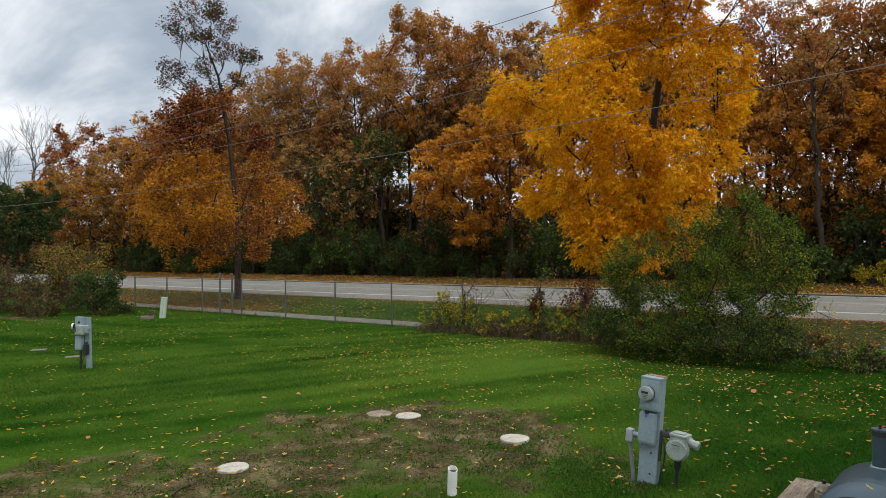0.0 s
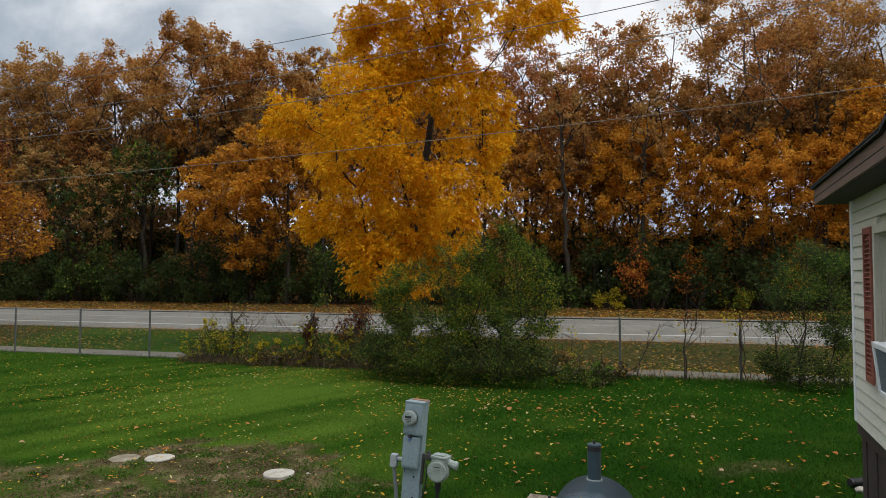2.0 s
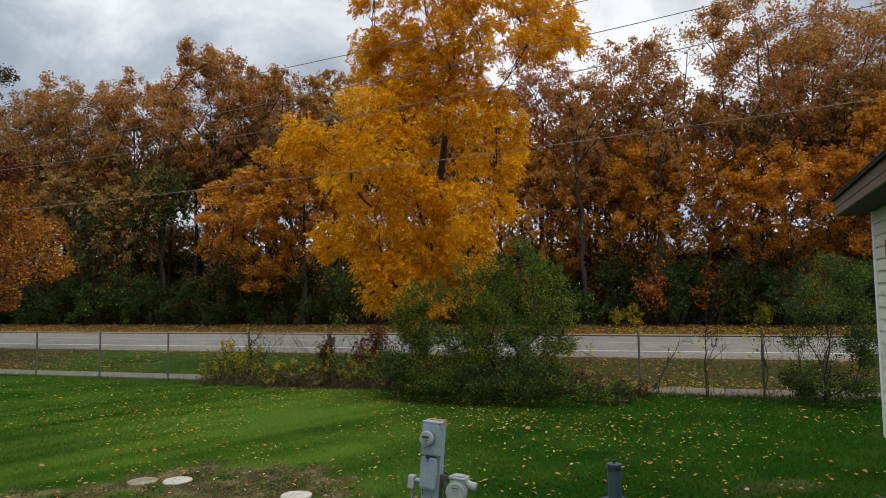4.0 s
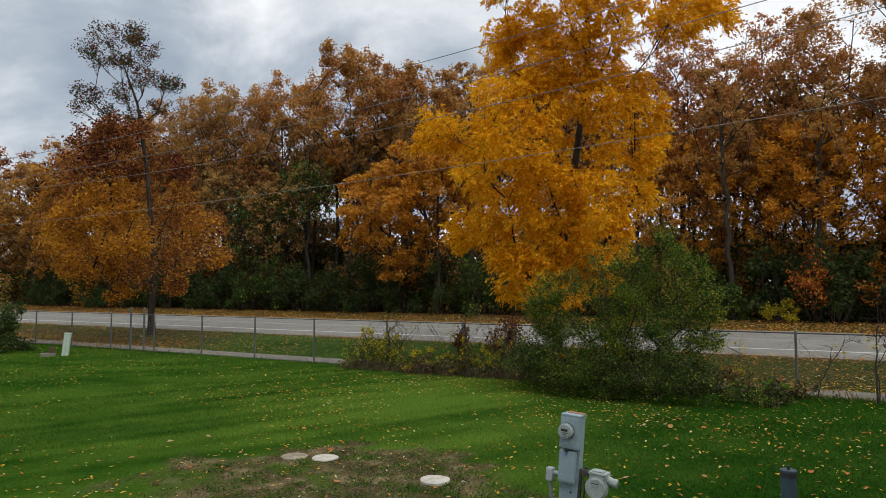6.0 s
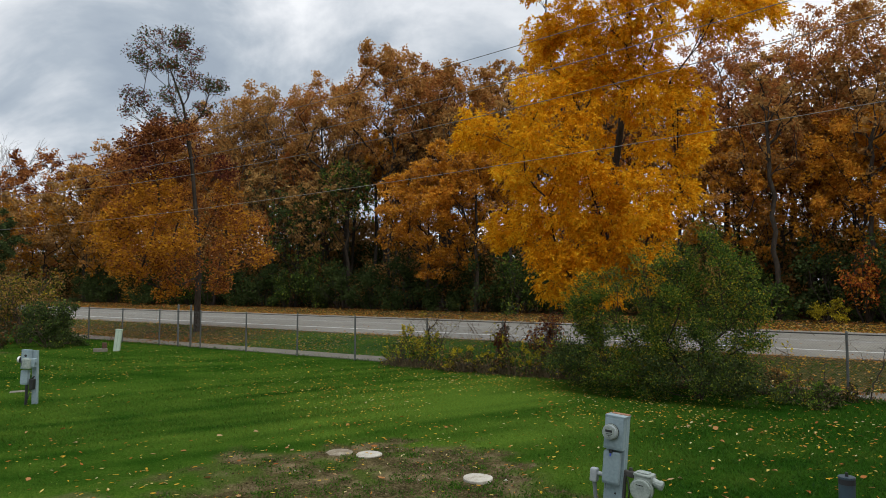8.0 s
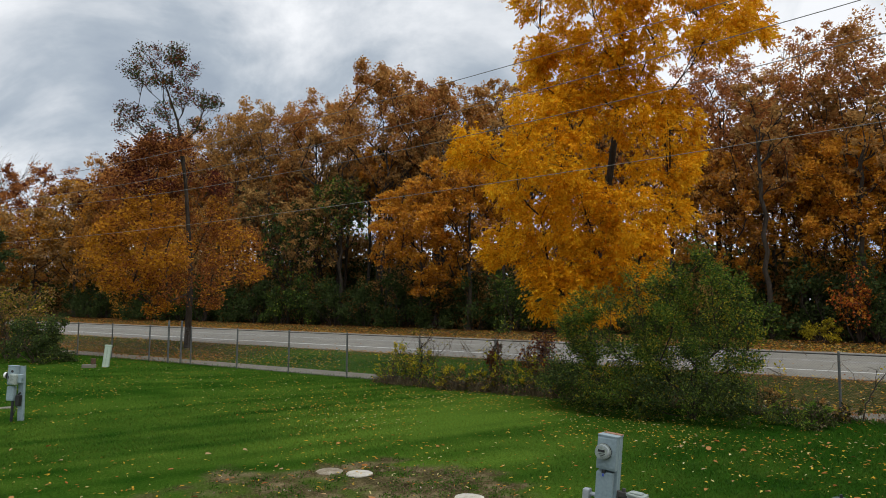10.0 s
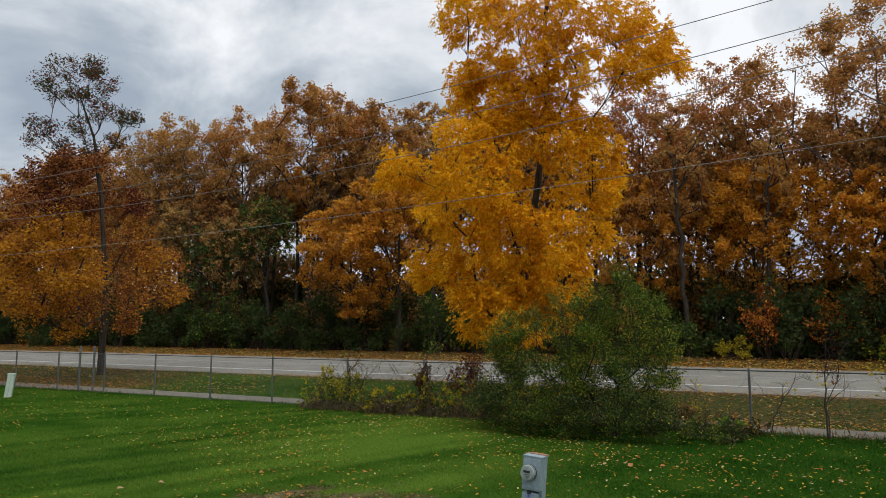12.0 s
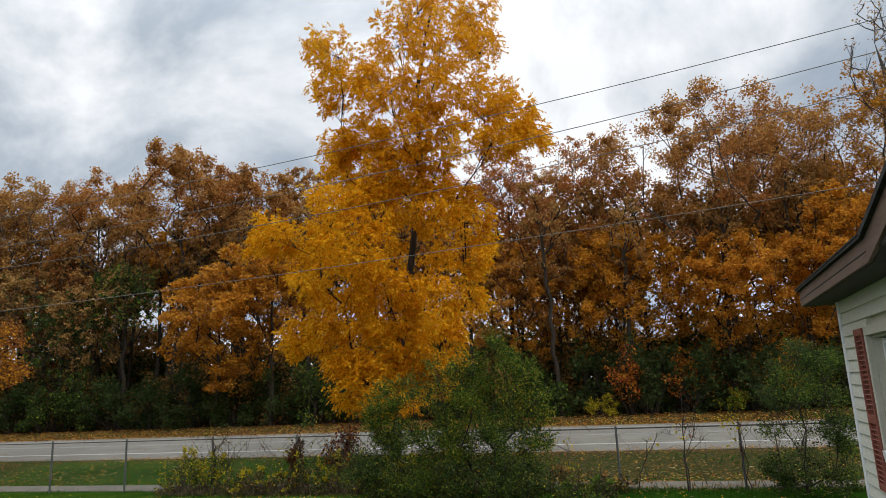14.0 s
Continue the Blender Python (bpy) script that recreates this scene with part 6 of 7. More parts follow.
def pvc_pipe():
    root = tagged(new("pvc_pipe"), "short white plastic pipe standing in the soil", "pipe")
    root.matrix_world = pose(0.07, 7.0, 0, 0, 2, 0)
    bm = bmesh.new()
    n, r, t, h = 28, 0.052, 0.006, 0.27
    rings = []
    for rr, zz, slope in ((r, -0.1, 0), (r, h, 0.02), (r - t, h, 0.02), (r - t, 0.0, 0)):
        rings.append([bm.verts.new((rr * math.cos(k * 6.2832 / n), rr * math.sin(k * 6.2832 / n), zz - slope * math.cos(k * 6.2832 / n + 1.3))) for k in range(n)])
    for a, b in zip(rings, rings[1:]):
        for k in range(n):
            bm.faces.new((a[k], a[(k + 1) % n], b[(k + 1) % n], b[k]))
    bm.faces.new(rings[-1][::-1])
    part("pipe", bm, PVC, root)
    # a black plug added in the hollow pipe in place of its inner shade
    part("dark_plug", rod((0, 0, 0.02), (0, 0, h - 0.026), r - t - 0.001, sides=24), BLACK, root, "black plug standing for the shade inside the pipe")
    part("printed_mark", box((-0.012, -0.0535, 0.09), (0.012, -0.0515, 0.10), m=Matrix.Rotation(radians(30), 4, "Y")), BLACK, root)


pvc_pipe()


def pedestal(x, y, turn, tilt, label, near=True):
    """A meter post: channel, meter box with its round meter, breaker box, conduit, and a cast socket housing."""
    root = tagged(new("electric_meter_pedestal"), label, "utility pedestal")
    root.matrix_world = Matrix.Translation((x, y, 0)) @ Matrix.Rotation(radians(tilt), 4, "Y") @ Matrix.Rotation(radians(turn), 4, "Z")
    # x to the viewer's right, -y towards the viewer
    part("channel", join(box((-0.105, -0.03, -0.2), (0.105, 0.02, 1.18), 0.006), box((0.078, 0.018, -0.2), (0.105, 0.085, 1.18), 0.004), box((-0.105, 0.018, -0.2), (-0.078, 0.085, 1.18), 0.004)), STEEL_PAINT, root)
    mb = part("meter_box", join(box((-0.11, -0.115, 0.81), (0.105, -0.031, 1.16), 0.008), box((-0.112, -0.119, 1.16), (0.112, 0.09, 1.178), 0.004), box((-0.104, -0.121, 0.83), (0.099, -0.113, 1.145), 0.004)), STEEL_PAINT, root)
    part("rusted_edge", box((-0.085, 0.0, 1.179), (0.112, 0.088, 1.187), 0.003), RUST_PALE, mb, "rusty top edge")
    m = part("meter", rod((-0.03, -0.121, 1.0), (-0.03, -0.138, 1.0), 0.09, sides=32, bevel=0.004), BLACK, root)
    part("meter_ring", rod((-0.03, -0.138, 1.0), (-0.03, -0.152, 1.0), 0.088, sides=32, bevel=0.003), STEEL_PALE, m)
    part("meter_body", rod((-0.03, -0.152, 1.0), (-0.03, -0.195, 1.0), 0.08, 0.076, sides=32, bevel=0.006), METER_GREY, m)
    part("meter_face", rod((-0.03, -0.1955, 1.0), (-0.03, -0.199, 1.0), 0.064, sides=28), STEEL_PALE, m)
    part("display", box((-0.068, -0.2025, 1.005), (0.008, -0.1995, 1.03), 0.001), BLACK, m)
    for k in range(3):
        part("print_bar", box((-0.06 + 0.012 * k, -0.2015, 0.985 - 0.016 * k), (0.012 - 0.01 * k, -0.1995, 0.990 - 0.016 * k)), BLACK, m)
    bb = part("breaker_box", join(box((-0.105, -0.095, 0.43), (0.075, -0.031, 0.785), 0.008), box((-0.108, -0.102, 0.45), (0.078, -0.09, 0.775), 0.006)), STEEL_PAINT, root)
    part("latch", box((-0.045, -0.112, 0.768), (-0.005, -0.085, 0.803), 0.004), BLACK, bb)
    part("blue_seal", box((-0.034, -0.116, 0.735), (-0.018, -0.103, 0.765), 0.003), BLUE_TAG, bb)
    for z in (0.33, 0.10):
        part("bolt_hole", rod((0.03, -0.031, z), (0.03, -0.034, z), 0.012, sides=12), BLACK, root)
    part("drip_mark", box((-0.092, -0.033, 0.36), (-0.086, -0.0305, 0.46), 0.001), BLACK, root)
    if near:
        c = part("conduit", tube_along([(-0.145, -0.02, -0.15), (-0.16, -0.02, 0.05), (-0.195, -0.02, 0.25), (-0.225, -0.02, 0.42), (-0.225, -0.02, 0.47)], 0.022, 12), CONDUIT, root)
        part("conduit_body", join(box((-0.268, -0.06, 0.40), (-0.185, 0.025, 0.55), 0.02, segs=3), rod((-0.19, -0.02, 0.50), (-0.10, -0.02, 0.50), 0.024, sides=12)), PVC_GREY, c)
        # cast housing on a short rusted arm
        q = 0.315
        h = part("socket_housing", join(rod((q, -0.07, 0.44), (q, 0.03, 0.44), 0.122, 0.122, 26, 0.012), box((q - 0.09, -0.05, 0.46), (q + 0.10, 0.12, 0.60), 0.028, segs=3)), STEEL_PALE, root, "pale weathered cast socket housing")
        part("housing_cap", join(box((q - 0.098, -0.058, 0.575), (q + 0.098, 0.125, 0.603), 0.012), box((q - 0.07, -0.03, 0.598), (q + 0.06, 0.09, 0.618), 0.012)), STEEL_PALE, h)
        part("round_cover", rod((q, -0.071, 0.44), (q, -0.088, 0.44), 0.112, 0.104, 26, 0.004), STEEL_PALE, h)
        part("cover_slot", box((q - 0.05, -0.0905, 0.49), (q + 0.03, -0.0875, 0.498)), BLACK, h)
        part("spout", join(rod((q + 0.09, 0.03, 0.53), (q + 0.19, 0.03, 0.51), 0.05, 0.042, 14, 0.006), rod((q + 0.16, 0.03, 0.516), (q + 0.205, 0.03, 0.507), 0.052, 0.052, 14, 0.006)), STEEL_PALE, h)
        part("arm", join(box((0.106, -0.01, 0.53), (q - 0.07, 0.05, 0.595), 0.01), rod((0.17, 0.02, 0.59), (0.17, 0.02, 0.63), 0.02, sides=10), box((0.107, -0.02, 0.26), (0.128, 0.03, 0.60), 0.006)), RAIL_DARK, h)
        part("stub_pipe", join(rod((q, 0.0, -0.1), (q, 0.0, 0.34), 0.02, sides=12), rod((q, 0.0, 0.22), (q, 0.0, 0.33), 0.034, 0.04, 12)), BLACK, h)
        part("cable", tube_along([(0.15, -0.02, 0.52), (0.19, -0.05, 0.40), (0.18, -0.05, 0.25), (0.15, -0.04, 0.10), (0.14, -0.03, -0.02)], 0.009, 8), BLACK, h)
    return root


pedestal(2.26, 7.32, -38, 4.8, "grey-green electric meter pedestal with round meter standing in the lawn")


def far_pedestal(x, y, turn, tilt):
    """A second meter post: leaning channel, tall socket box, a slanted meter box before it, round meter, outlet box and black socket cover."""
    root = tagged(new("electric_meter_pedestal"), "pale grey meter pedestal with a black socket cover on the lawn", "utility pedestal")
    root.matrix_world = Matrix.Translation((x, y, 0)) @ Matrix.Rotation(radians(tilt), 4, "Y") @ Matrix.Rotation(radians(turn), 4, "Z")
    lean = Matrix.Translation((0.095, 0.03, 0)) @ Matrix.Rotation(radians(-3.2), 4, "Y")
    part("channel", join(box((-0.055, 0.0, -0.2), (0.055, 0.025, 1.17), 0.005, lean), box((-0.055, 0.025, -0.2), (-0.037, 0.075, 1.17), 0.004, lean), box((0.037, 0.025, -0.2), (0.055, 0.075, 1.17), 0.004, lean)), STEEL_PAINT, root)
    sb = part("socket_box", join(box((-0.18, -0.09, 0.77), (-0.005, 0.02, 1.17), 0.008), box((-0.184, -0.096, 1.165), (0.0, 0.024, 1.182), 0.004)), STEEL_PAINT, root)
    part("knockout", rod((-0.075, -0.0905, 1.06), (-0.075, -0.096, 1.06), 0.028, sides=16), BLACK, sb)
    turned = Matrix.Translation((0.0, -0.13, 0.9)) @ Matrix.Rotation(radians(-12), 4, "Z") @ Matrix.Rotation(radians(5), 4, "Y")
    mb = part("meter_box", join(box((-0.095, -0.05, -0.105), (0.095, 0.05, 0.105), 0.010, turned), box((-0.080, -0.060, -0.09), (0.080, -0.048, 0.09), 0.006, turned)), STEEL_PALE, root)
    part("box_hinge", box((-0.104, -0.055, -0.06), (-0.094, 0.03, 0.06), 0.003, turned), BLACK, mb)
    part("side_pod", join(box((0.092, -0.15, 0.82), (0.175, -0.04, 1.01), 0.020, segs=3), rod((0.175, -0.09, 0.93), (0.195, -0.09, 0.93), 0.04, sides=16, bevel=0.004)), STEEL_PAINT, root)
    part("meter", rod((-0.18, -0.05, 0.965), (-0.20, -0.05, 0.965), 0.082, sides=28, bevel=0.004), BLACK, sb)
    part("meter_body", rod((-0.20, -0.05, 0.965), (-0.265, -0.05, 0.965), 0.074, 0.066, sides=28, bevel=0.008), PVC, sb)
    part("outlet_box", join(box((-0.157, -0.09, 0.43), (-0.005, 0.0, 0.745), 0.008), box((-0.162, -0.097, 0.45), (0.0, -0.087, 0.73), 0.005)), STEEL_PAINT, root)
    c = part("socket_cover", join(box((0.045, -0.10, 0.33), (0.135, 0.0, 0.56), 0.014, segs=3), rod((0.06, -0.06, 0.55), (0.15, -0.08, 0.62), 0.022, 0.018, 12, 0.004)), BLACK, root, "black weatherproof socket cover")
    part("cable", tube_along([(0.09, -0.06, 0.34), (0.06, -0.1, 0.2), (0.01, -0.09, 0.08), (-0.02, -0.07, -0.02)], 0.010, 8), BLACK, c)
    part("conduit", tube_along([(-0.03, -0.045, -0.15), (-0.035, -0.045, 0.2), (-0.045, -0.045, 0.43)], 0.028, 12), BLACK, root)
    return root


far_pedestal(-8.28, 15.0, -8, 2.0)


def flat_stone(x, y, turn, label):
    ob = part("flat_stone", box((-0.19, -0.11, -0.05), (0.19, 0.11, 0.018), 0.012), CONCRETE)
    ob.matrix_world = pose(x, y, 0, 2, -1, turn)
    tagged(ob, label, "paving slab")


flat_stone(-11.15, 17.96, 10, "flat pale paving slab lying in the grass")
flat_stone(-9.47, 16.70, 25, "flat pale paving slab beside the meter pedestal")


def white_cabinet():
    root = tagged(new("utility_cabinet"), "pale leaning telephone cabinet at the lawn's edge", "utility box")
    root.matrix_world = pose(-11.45, 26.6, 0, -3, 5, 12)
    part("casing", join(box((-0.115, -0.1, -0.1), (0.115, 0.1, 0.80), 0.03, segs=3), box((-0.125, -0.11, 0.78), (0.125, 0.11, 0.86), 0.03, segs=3)), CABINET, root)
    part("seam", box((-0.002, -0.1035, 0.0), (0.002, -0.0995, 0.76)), BLACK, root)
    stone = tagged(new("concrete_block"), "low grey concrete block beside the cabinet", "block")
    stone.matrix_world = pose(-11.95, 26.4, 0, 0, 0, 25)
    part("block", box((-0.28, -0.16, -0.05), (0.22, 0.16, 0.12), 0.02), CONCRETE, stone)
    part("rusted_cap", box((0.02, -0.1, 0.12), (0.2, 0.1, 0.34), 0.03), RUST, stone)


white_cabinet()

# ---- house, deck and smoker, in the house's own frame: x along the wall away from the deck, y out of the wall ----
HOUSE = pose(6.22, 4.95, 0, 0, 0, 48.7)
WALL_LEN, FLOOR_Z, EAVE_Z, DECK_Z = 11.0, 1.16, 3.36, 0.66


def make_house():
    root = tagged(new("mobile_home"), "cream vinyl-sided mobile home with brown fascia and red shutter", "house")
    root.matrix_world = HOUSE
    L = WALL_LEN
    W0, W1, WZ0, WZ1 = -3.15, -1.12, 1.72, 2.96   # the window's opening
    core = part("wall", join(box((-L, -0.14, FLOOR_Z - 0.02), (W0, -0.02, 3.42)), box((W1, -0.14, FLOOR_Z - 0.02), (0, -0.02, 3.42)), box((W0, -0.14, FLOOR_Z - 0.02), (W1, -0.02, WZ0)), box((W0, -0.14, WZ1), (W1, -0.02, 3.42)),
                             box((-0.14, -4.3, FLOOR_Z - 0.02), (0, -0.14, 3.42)), box((-L, -4.3, FLOOR_Z - 0.02), (-L + 0.14, -0.14, 3.42)), box((-L + 0.14, -4.3, FLOOR_Z - 0.02), (-0.14, -4.16, 3.42))), TRIM, root)
    part("floor_slab", box((-L + 0.14, -4.16, 0.9), (-0.14, -0.14, 1.0)), DARK, root)
    part("roof_deck", join(box((-L - 0.25, -4.6, 3.42), (0.25, 0.28, 3.47)), ), SOFFIT, root)
    part("skirting", join(box((-L, -0.06, 0), (0, -0.03, FLOOR_Z - 0.02)), box((-0.06, -4.3, 0), (-0.03, -0.06, FLOOR_Z - 0.02))), SKIRT, root)
    part("skirting_cap", box((-L, -0.03, FLOOR_Z - 0.12), (0.012, 0.006, FLOOR_Z), 0.004), SKIRT, root)
    for i in range(24):
        x = -0.25 - 0.42 * i
        part("skirting_rib", box((x, -0.03, 0), (x + 0.02, -0.018, FLOOR_Z - 0.12)), SKIRT, root)
    part("corner_trim", join(box((-0.075, -0.02, FLOOR_Z), (0.012, 0.028, EAVE_Z), 0.006), box((-0.012, -0.10, FLOOR_Z), (0.022, -0.02, EAVE_Z), 0.006)), WHITE, root)
    # eave, soffit, fascia, and the porch gable that rises towards the deck
    part("soffit", box((-2.74, -0.02, 3.355), (0.25, 0.27, 3.37)), SOFFIT, root)
    part("frieze", box((-L, -0.02, 3.26), (-0.075, 0.012, 3.356), 0.003), SIDING, root)
    part("fascia", join(box((-2.74, 0.27, 3.36), (0.28, 0.30, 3.52), 0.004), box((0.25, -2.2, 3.36), (0.28, 0.27, 3.52), 0.004)), FASCIA, root)
    part("fascia_groove", box((-2.74, 0.3, 3.43), (0.28, 0.304, 3.438)), SOFFIT, root)

    def rake(z0, z1, y0, y1, x_from=-2.74, slope=0.26, run=1.9):
        bm = bmesh.new()
        prof = ((x_from, 0), (x_from - run, slope * run), (x_from - 2 * run, 0))
        rows = [[bm.verts.new((x, y, z + h)) for y, z in ((y0, z0), (y1, z0), (y1, z1), (y0, z1))] for x, h in prof]
        for a, b in zip(rows, rows[1:]):
            for k in range(4):
                bm.faces.new((a[k], a[(k + 1) % 4], b[(k + 1) % 4], b[k]))
        bm.faces.new(rows[0][::-1])
        bm.faces.new(rows[-1])
        return bm

    part("porch_fascia", rake(3.36, 3.52, 0.27, 0.30), FASCIA, root)
    part("porch_soffit", rake(3.352, 3.37, -0.02, 0.27), SOFFIT, root)
    part("porch_gable", rake(3.375, 3.47, -0.10, 0.0), SIDING, root)
    part("porch_roof", rake(3.522, 3.56, -2.4, 0.33), SHINGLE, root)
    # main roof in courses of shingle
    roof = part("roof", box((-2.75, 0.0, 3.522), (0.31, 0.33, 3.545)), SHINGLE, root)
    bm = bmesh.new()
    rows = [[bm.verts.new((x, y, z)) for y, z in ((0.0, 3.54), (-2.1, 4.2), (-4.6, 3.50), (-4.6, 3.48), (-2.1, 4.16), (0.0, 3.50))] for x in (-L - 0.28, 0.28)]
    for k in range(6):
        bm.faces.new((rows[0][k], rows[0][(k + 1) % 6], rows[1][(k + 1) % 6], rows[1][k]))
    bm.faces.new(rows[0][::-1])
    bm.faces.new(rows[1])
    part("roof_slope", bm, SHINGLE, roof)
    for k in range(12):
        y = 0.335 - 0.14 * k
        z = 3.546 + (0.33 - y) * 0.308
        part("shingle_course", box((-2.74, y - 0.16, z), (0.32, y, z + 0.012), m=None), SHINGLE, roof)
    # shutter with its slats
    sh = part("shutter", join(box((-1.045, 0.020, 1.66), (-1.010, 0.062, 3.03), 0.004), box((-0.770, 0.020, 1.66), (-0.735, 0.062, 3.03), 0.004),
                              box((-1.010, 0.020, 1.66), (-0.770, 0.062, 1.72), 0.004), box((-1.010, 0.020, 2.97), (-0.770, 0.062, 3.03), 0.004), box((-1.010, 0.020, 2.22), (-0.770, 0.062, 2.29), 0.004),
                              box((-1.010, 0.026, 1.72), (-0.770, 0.034, 2.97))), SHUTTER, root, "brick-red louvred shutter")
    z = 1.74
    while z < 2.95:
        if not 2.18 < z < 2.29:
            part("slat", box((-1.009, -0.014, -0.004), (-0.771, 0.014, 0.004), m=Matrix.Translation((0, 0.046, z)) @ Matrix.Rotation(radians(40), 4, "X")), SHUTTER, sh)
        z += 0.042
    # window
    win = part("window", join(box((W0 - 0.06, 0.0, WZ1), (W1 + 0.06, 0.05, WZ1 + 0.08), 0.006), box((W1, 0.0, WZ0 - 0.06), (W1 + 0.06, 0.05, WZ1), 0.006),
                              box((W0 - 0.06, 0.0, WZ0 - 0.06), (W0, 0.05, WZ1), 0.006), box((W0, 0.0, WZ0 - 0.06), (W1, 0.05, WZ0), 0.006),
                              box((W1 - 0.02, -0.14, WZ0), (W1, 0.0, WZ1)), box((W0, -0.14, WZ1 - 0.02), (W1 - 0.02, 0.0, WZ1))), TRIM, root)
    for x0, x1 in ((-1.72, -1.14), (-2.40, -1.84), (-3.13, -2.52)):
        part("sash", join(box((x0, -0.10, WZ0), (x0 + 0.045, -0.06, WZ1 - 0.03), 0.004), box((x1 - 0.045, -0.10, WZ0), (x1, -0.06, WZ1 - 0.03), 0.004),
                          box((x0 + 0.045, -0.10, WZ0), (x1 - 0.045, -0.06, WZ0 + 0.045), 0.004), box((x0 + 0.045, -0.10, WZ1 - 0.075), (x1 - 0.045, -0.06, WZ1 - 0.03), 0.004),
                          box((x0 + 0.045, -0.105, 2.34), (x1 - 0.045, -0.055, 2.39), 0.004)), WHITE, win)
        g = part("pane", box((x0 + 0.045, -0.082, WZ0 + 0.045), (x1 - 0.045, -0.078, WZ1 - 0.075)), GLASS, win)
        g.visible_shadow = False
    for x0 in (-1.84, -2.52):
        part("mullion", box((x0, -0.12, WZ0), (x0 + 0.12, 0.03, WZ1), 0.005), TRIM, win)
    # vinyl courses

    def course(x0, x1, z):
        bm = bmesh.new()
        h = 0.118
        v = [[bm.verts.new((x, y, zz)) for y, zz in ((-0.02, 0.0), (0.022, 0.0), (0.024, 0.008), (0.004, h), (-0.02, h))] for x in (x0, x1)]
        for k in range(5):
            bm.faces.new((v[0][k], v[0][(k + 1) % 5], v[1][(k + 1) % 5], v[1][k]))
        bm.faces.new(v[0][::-1])
        bm.faces.new(v[1])
        b = part("siding_board", bm, SIDING, core)
        b.location = (0, 0, z)

    z = FLOOR_Z
    while z < 3.26:
        top = z + 0.118
        if top > WZ0 - 0.06 and z < WZ1 + 0.08:
            course(W1 + 0.062, -0.077, z)
            course(-L, W0 - 0.062, z)
        else:
            course(-L, -0.077, z)
        z += 0.115
    return root


make_house()


def air_conditioner():
    root = tagged(new("air_conditioner"), "white window air conditioner jutting from the house window", "air conditioner")
    x0, x1, y0, y1, z0, z1 = -2.98, -2.53, -0.2, 0.36, 1.82, 2.16
    # it leans, its foot nearer to the wall
    root.matrix_world = HOUSE @ Matrix.Translation((0, y1, z1)) @ Matrix.Rotation(radians(-6), 4, "X") @ Matrix.Translation((0, -y1, -z1))
    part("housing", join(box((x0, y0, z0), (x1, y1 - 0.02, z1), 0.012), box((x0 - 0.006, y1 - 0.04, z0 - 0.006), (x0 + 0.03, y1, z1 + 0.006), 0.004),
                         box((x1 - 0.03, y1 - 0.04, z0 - 0.006), (x1 + 0.006, y1, z1 + 0.006), 0.004), box((x0, y1 - 0.04, z1 - 0.03), (x1, y1, z1 + 0.006), 0.004), box((x0, y1 - 0.04, z0 - 0.006), (x1, y1, z0 + 0.03), 0.004)), WHITE, root)
    part("coil_panel", box((x0 + 0.03, y1 - 0.02, z0 + 0.03), (x1 - 0.03, y1 - 0.012, z1 - 0.03)), COIL, root, "blue-grey finned coil")
    for k in range(19):
        x = x0 + 0.04 + k * 0.0195
        part("fin", box((x, y1 - 0.012, z0 + 0.03), (x + 0.003, y1 - 0.009, z1 - 0.03)), COIL, root)
    for r in range(3):
        for c in range(5):
            y = 0.03 + 0.055 * c
            zz = z0 + 0.05 + 0.1 * r
            part("vent_slot", box((x0 - 0.003, y, zz), (x0 + 0.004, y + 0.028, zz + 0.075), 0.003), BLACK, root)
    return root


air_conditioner()


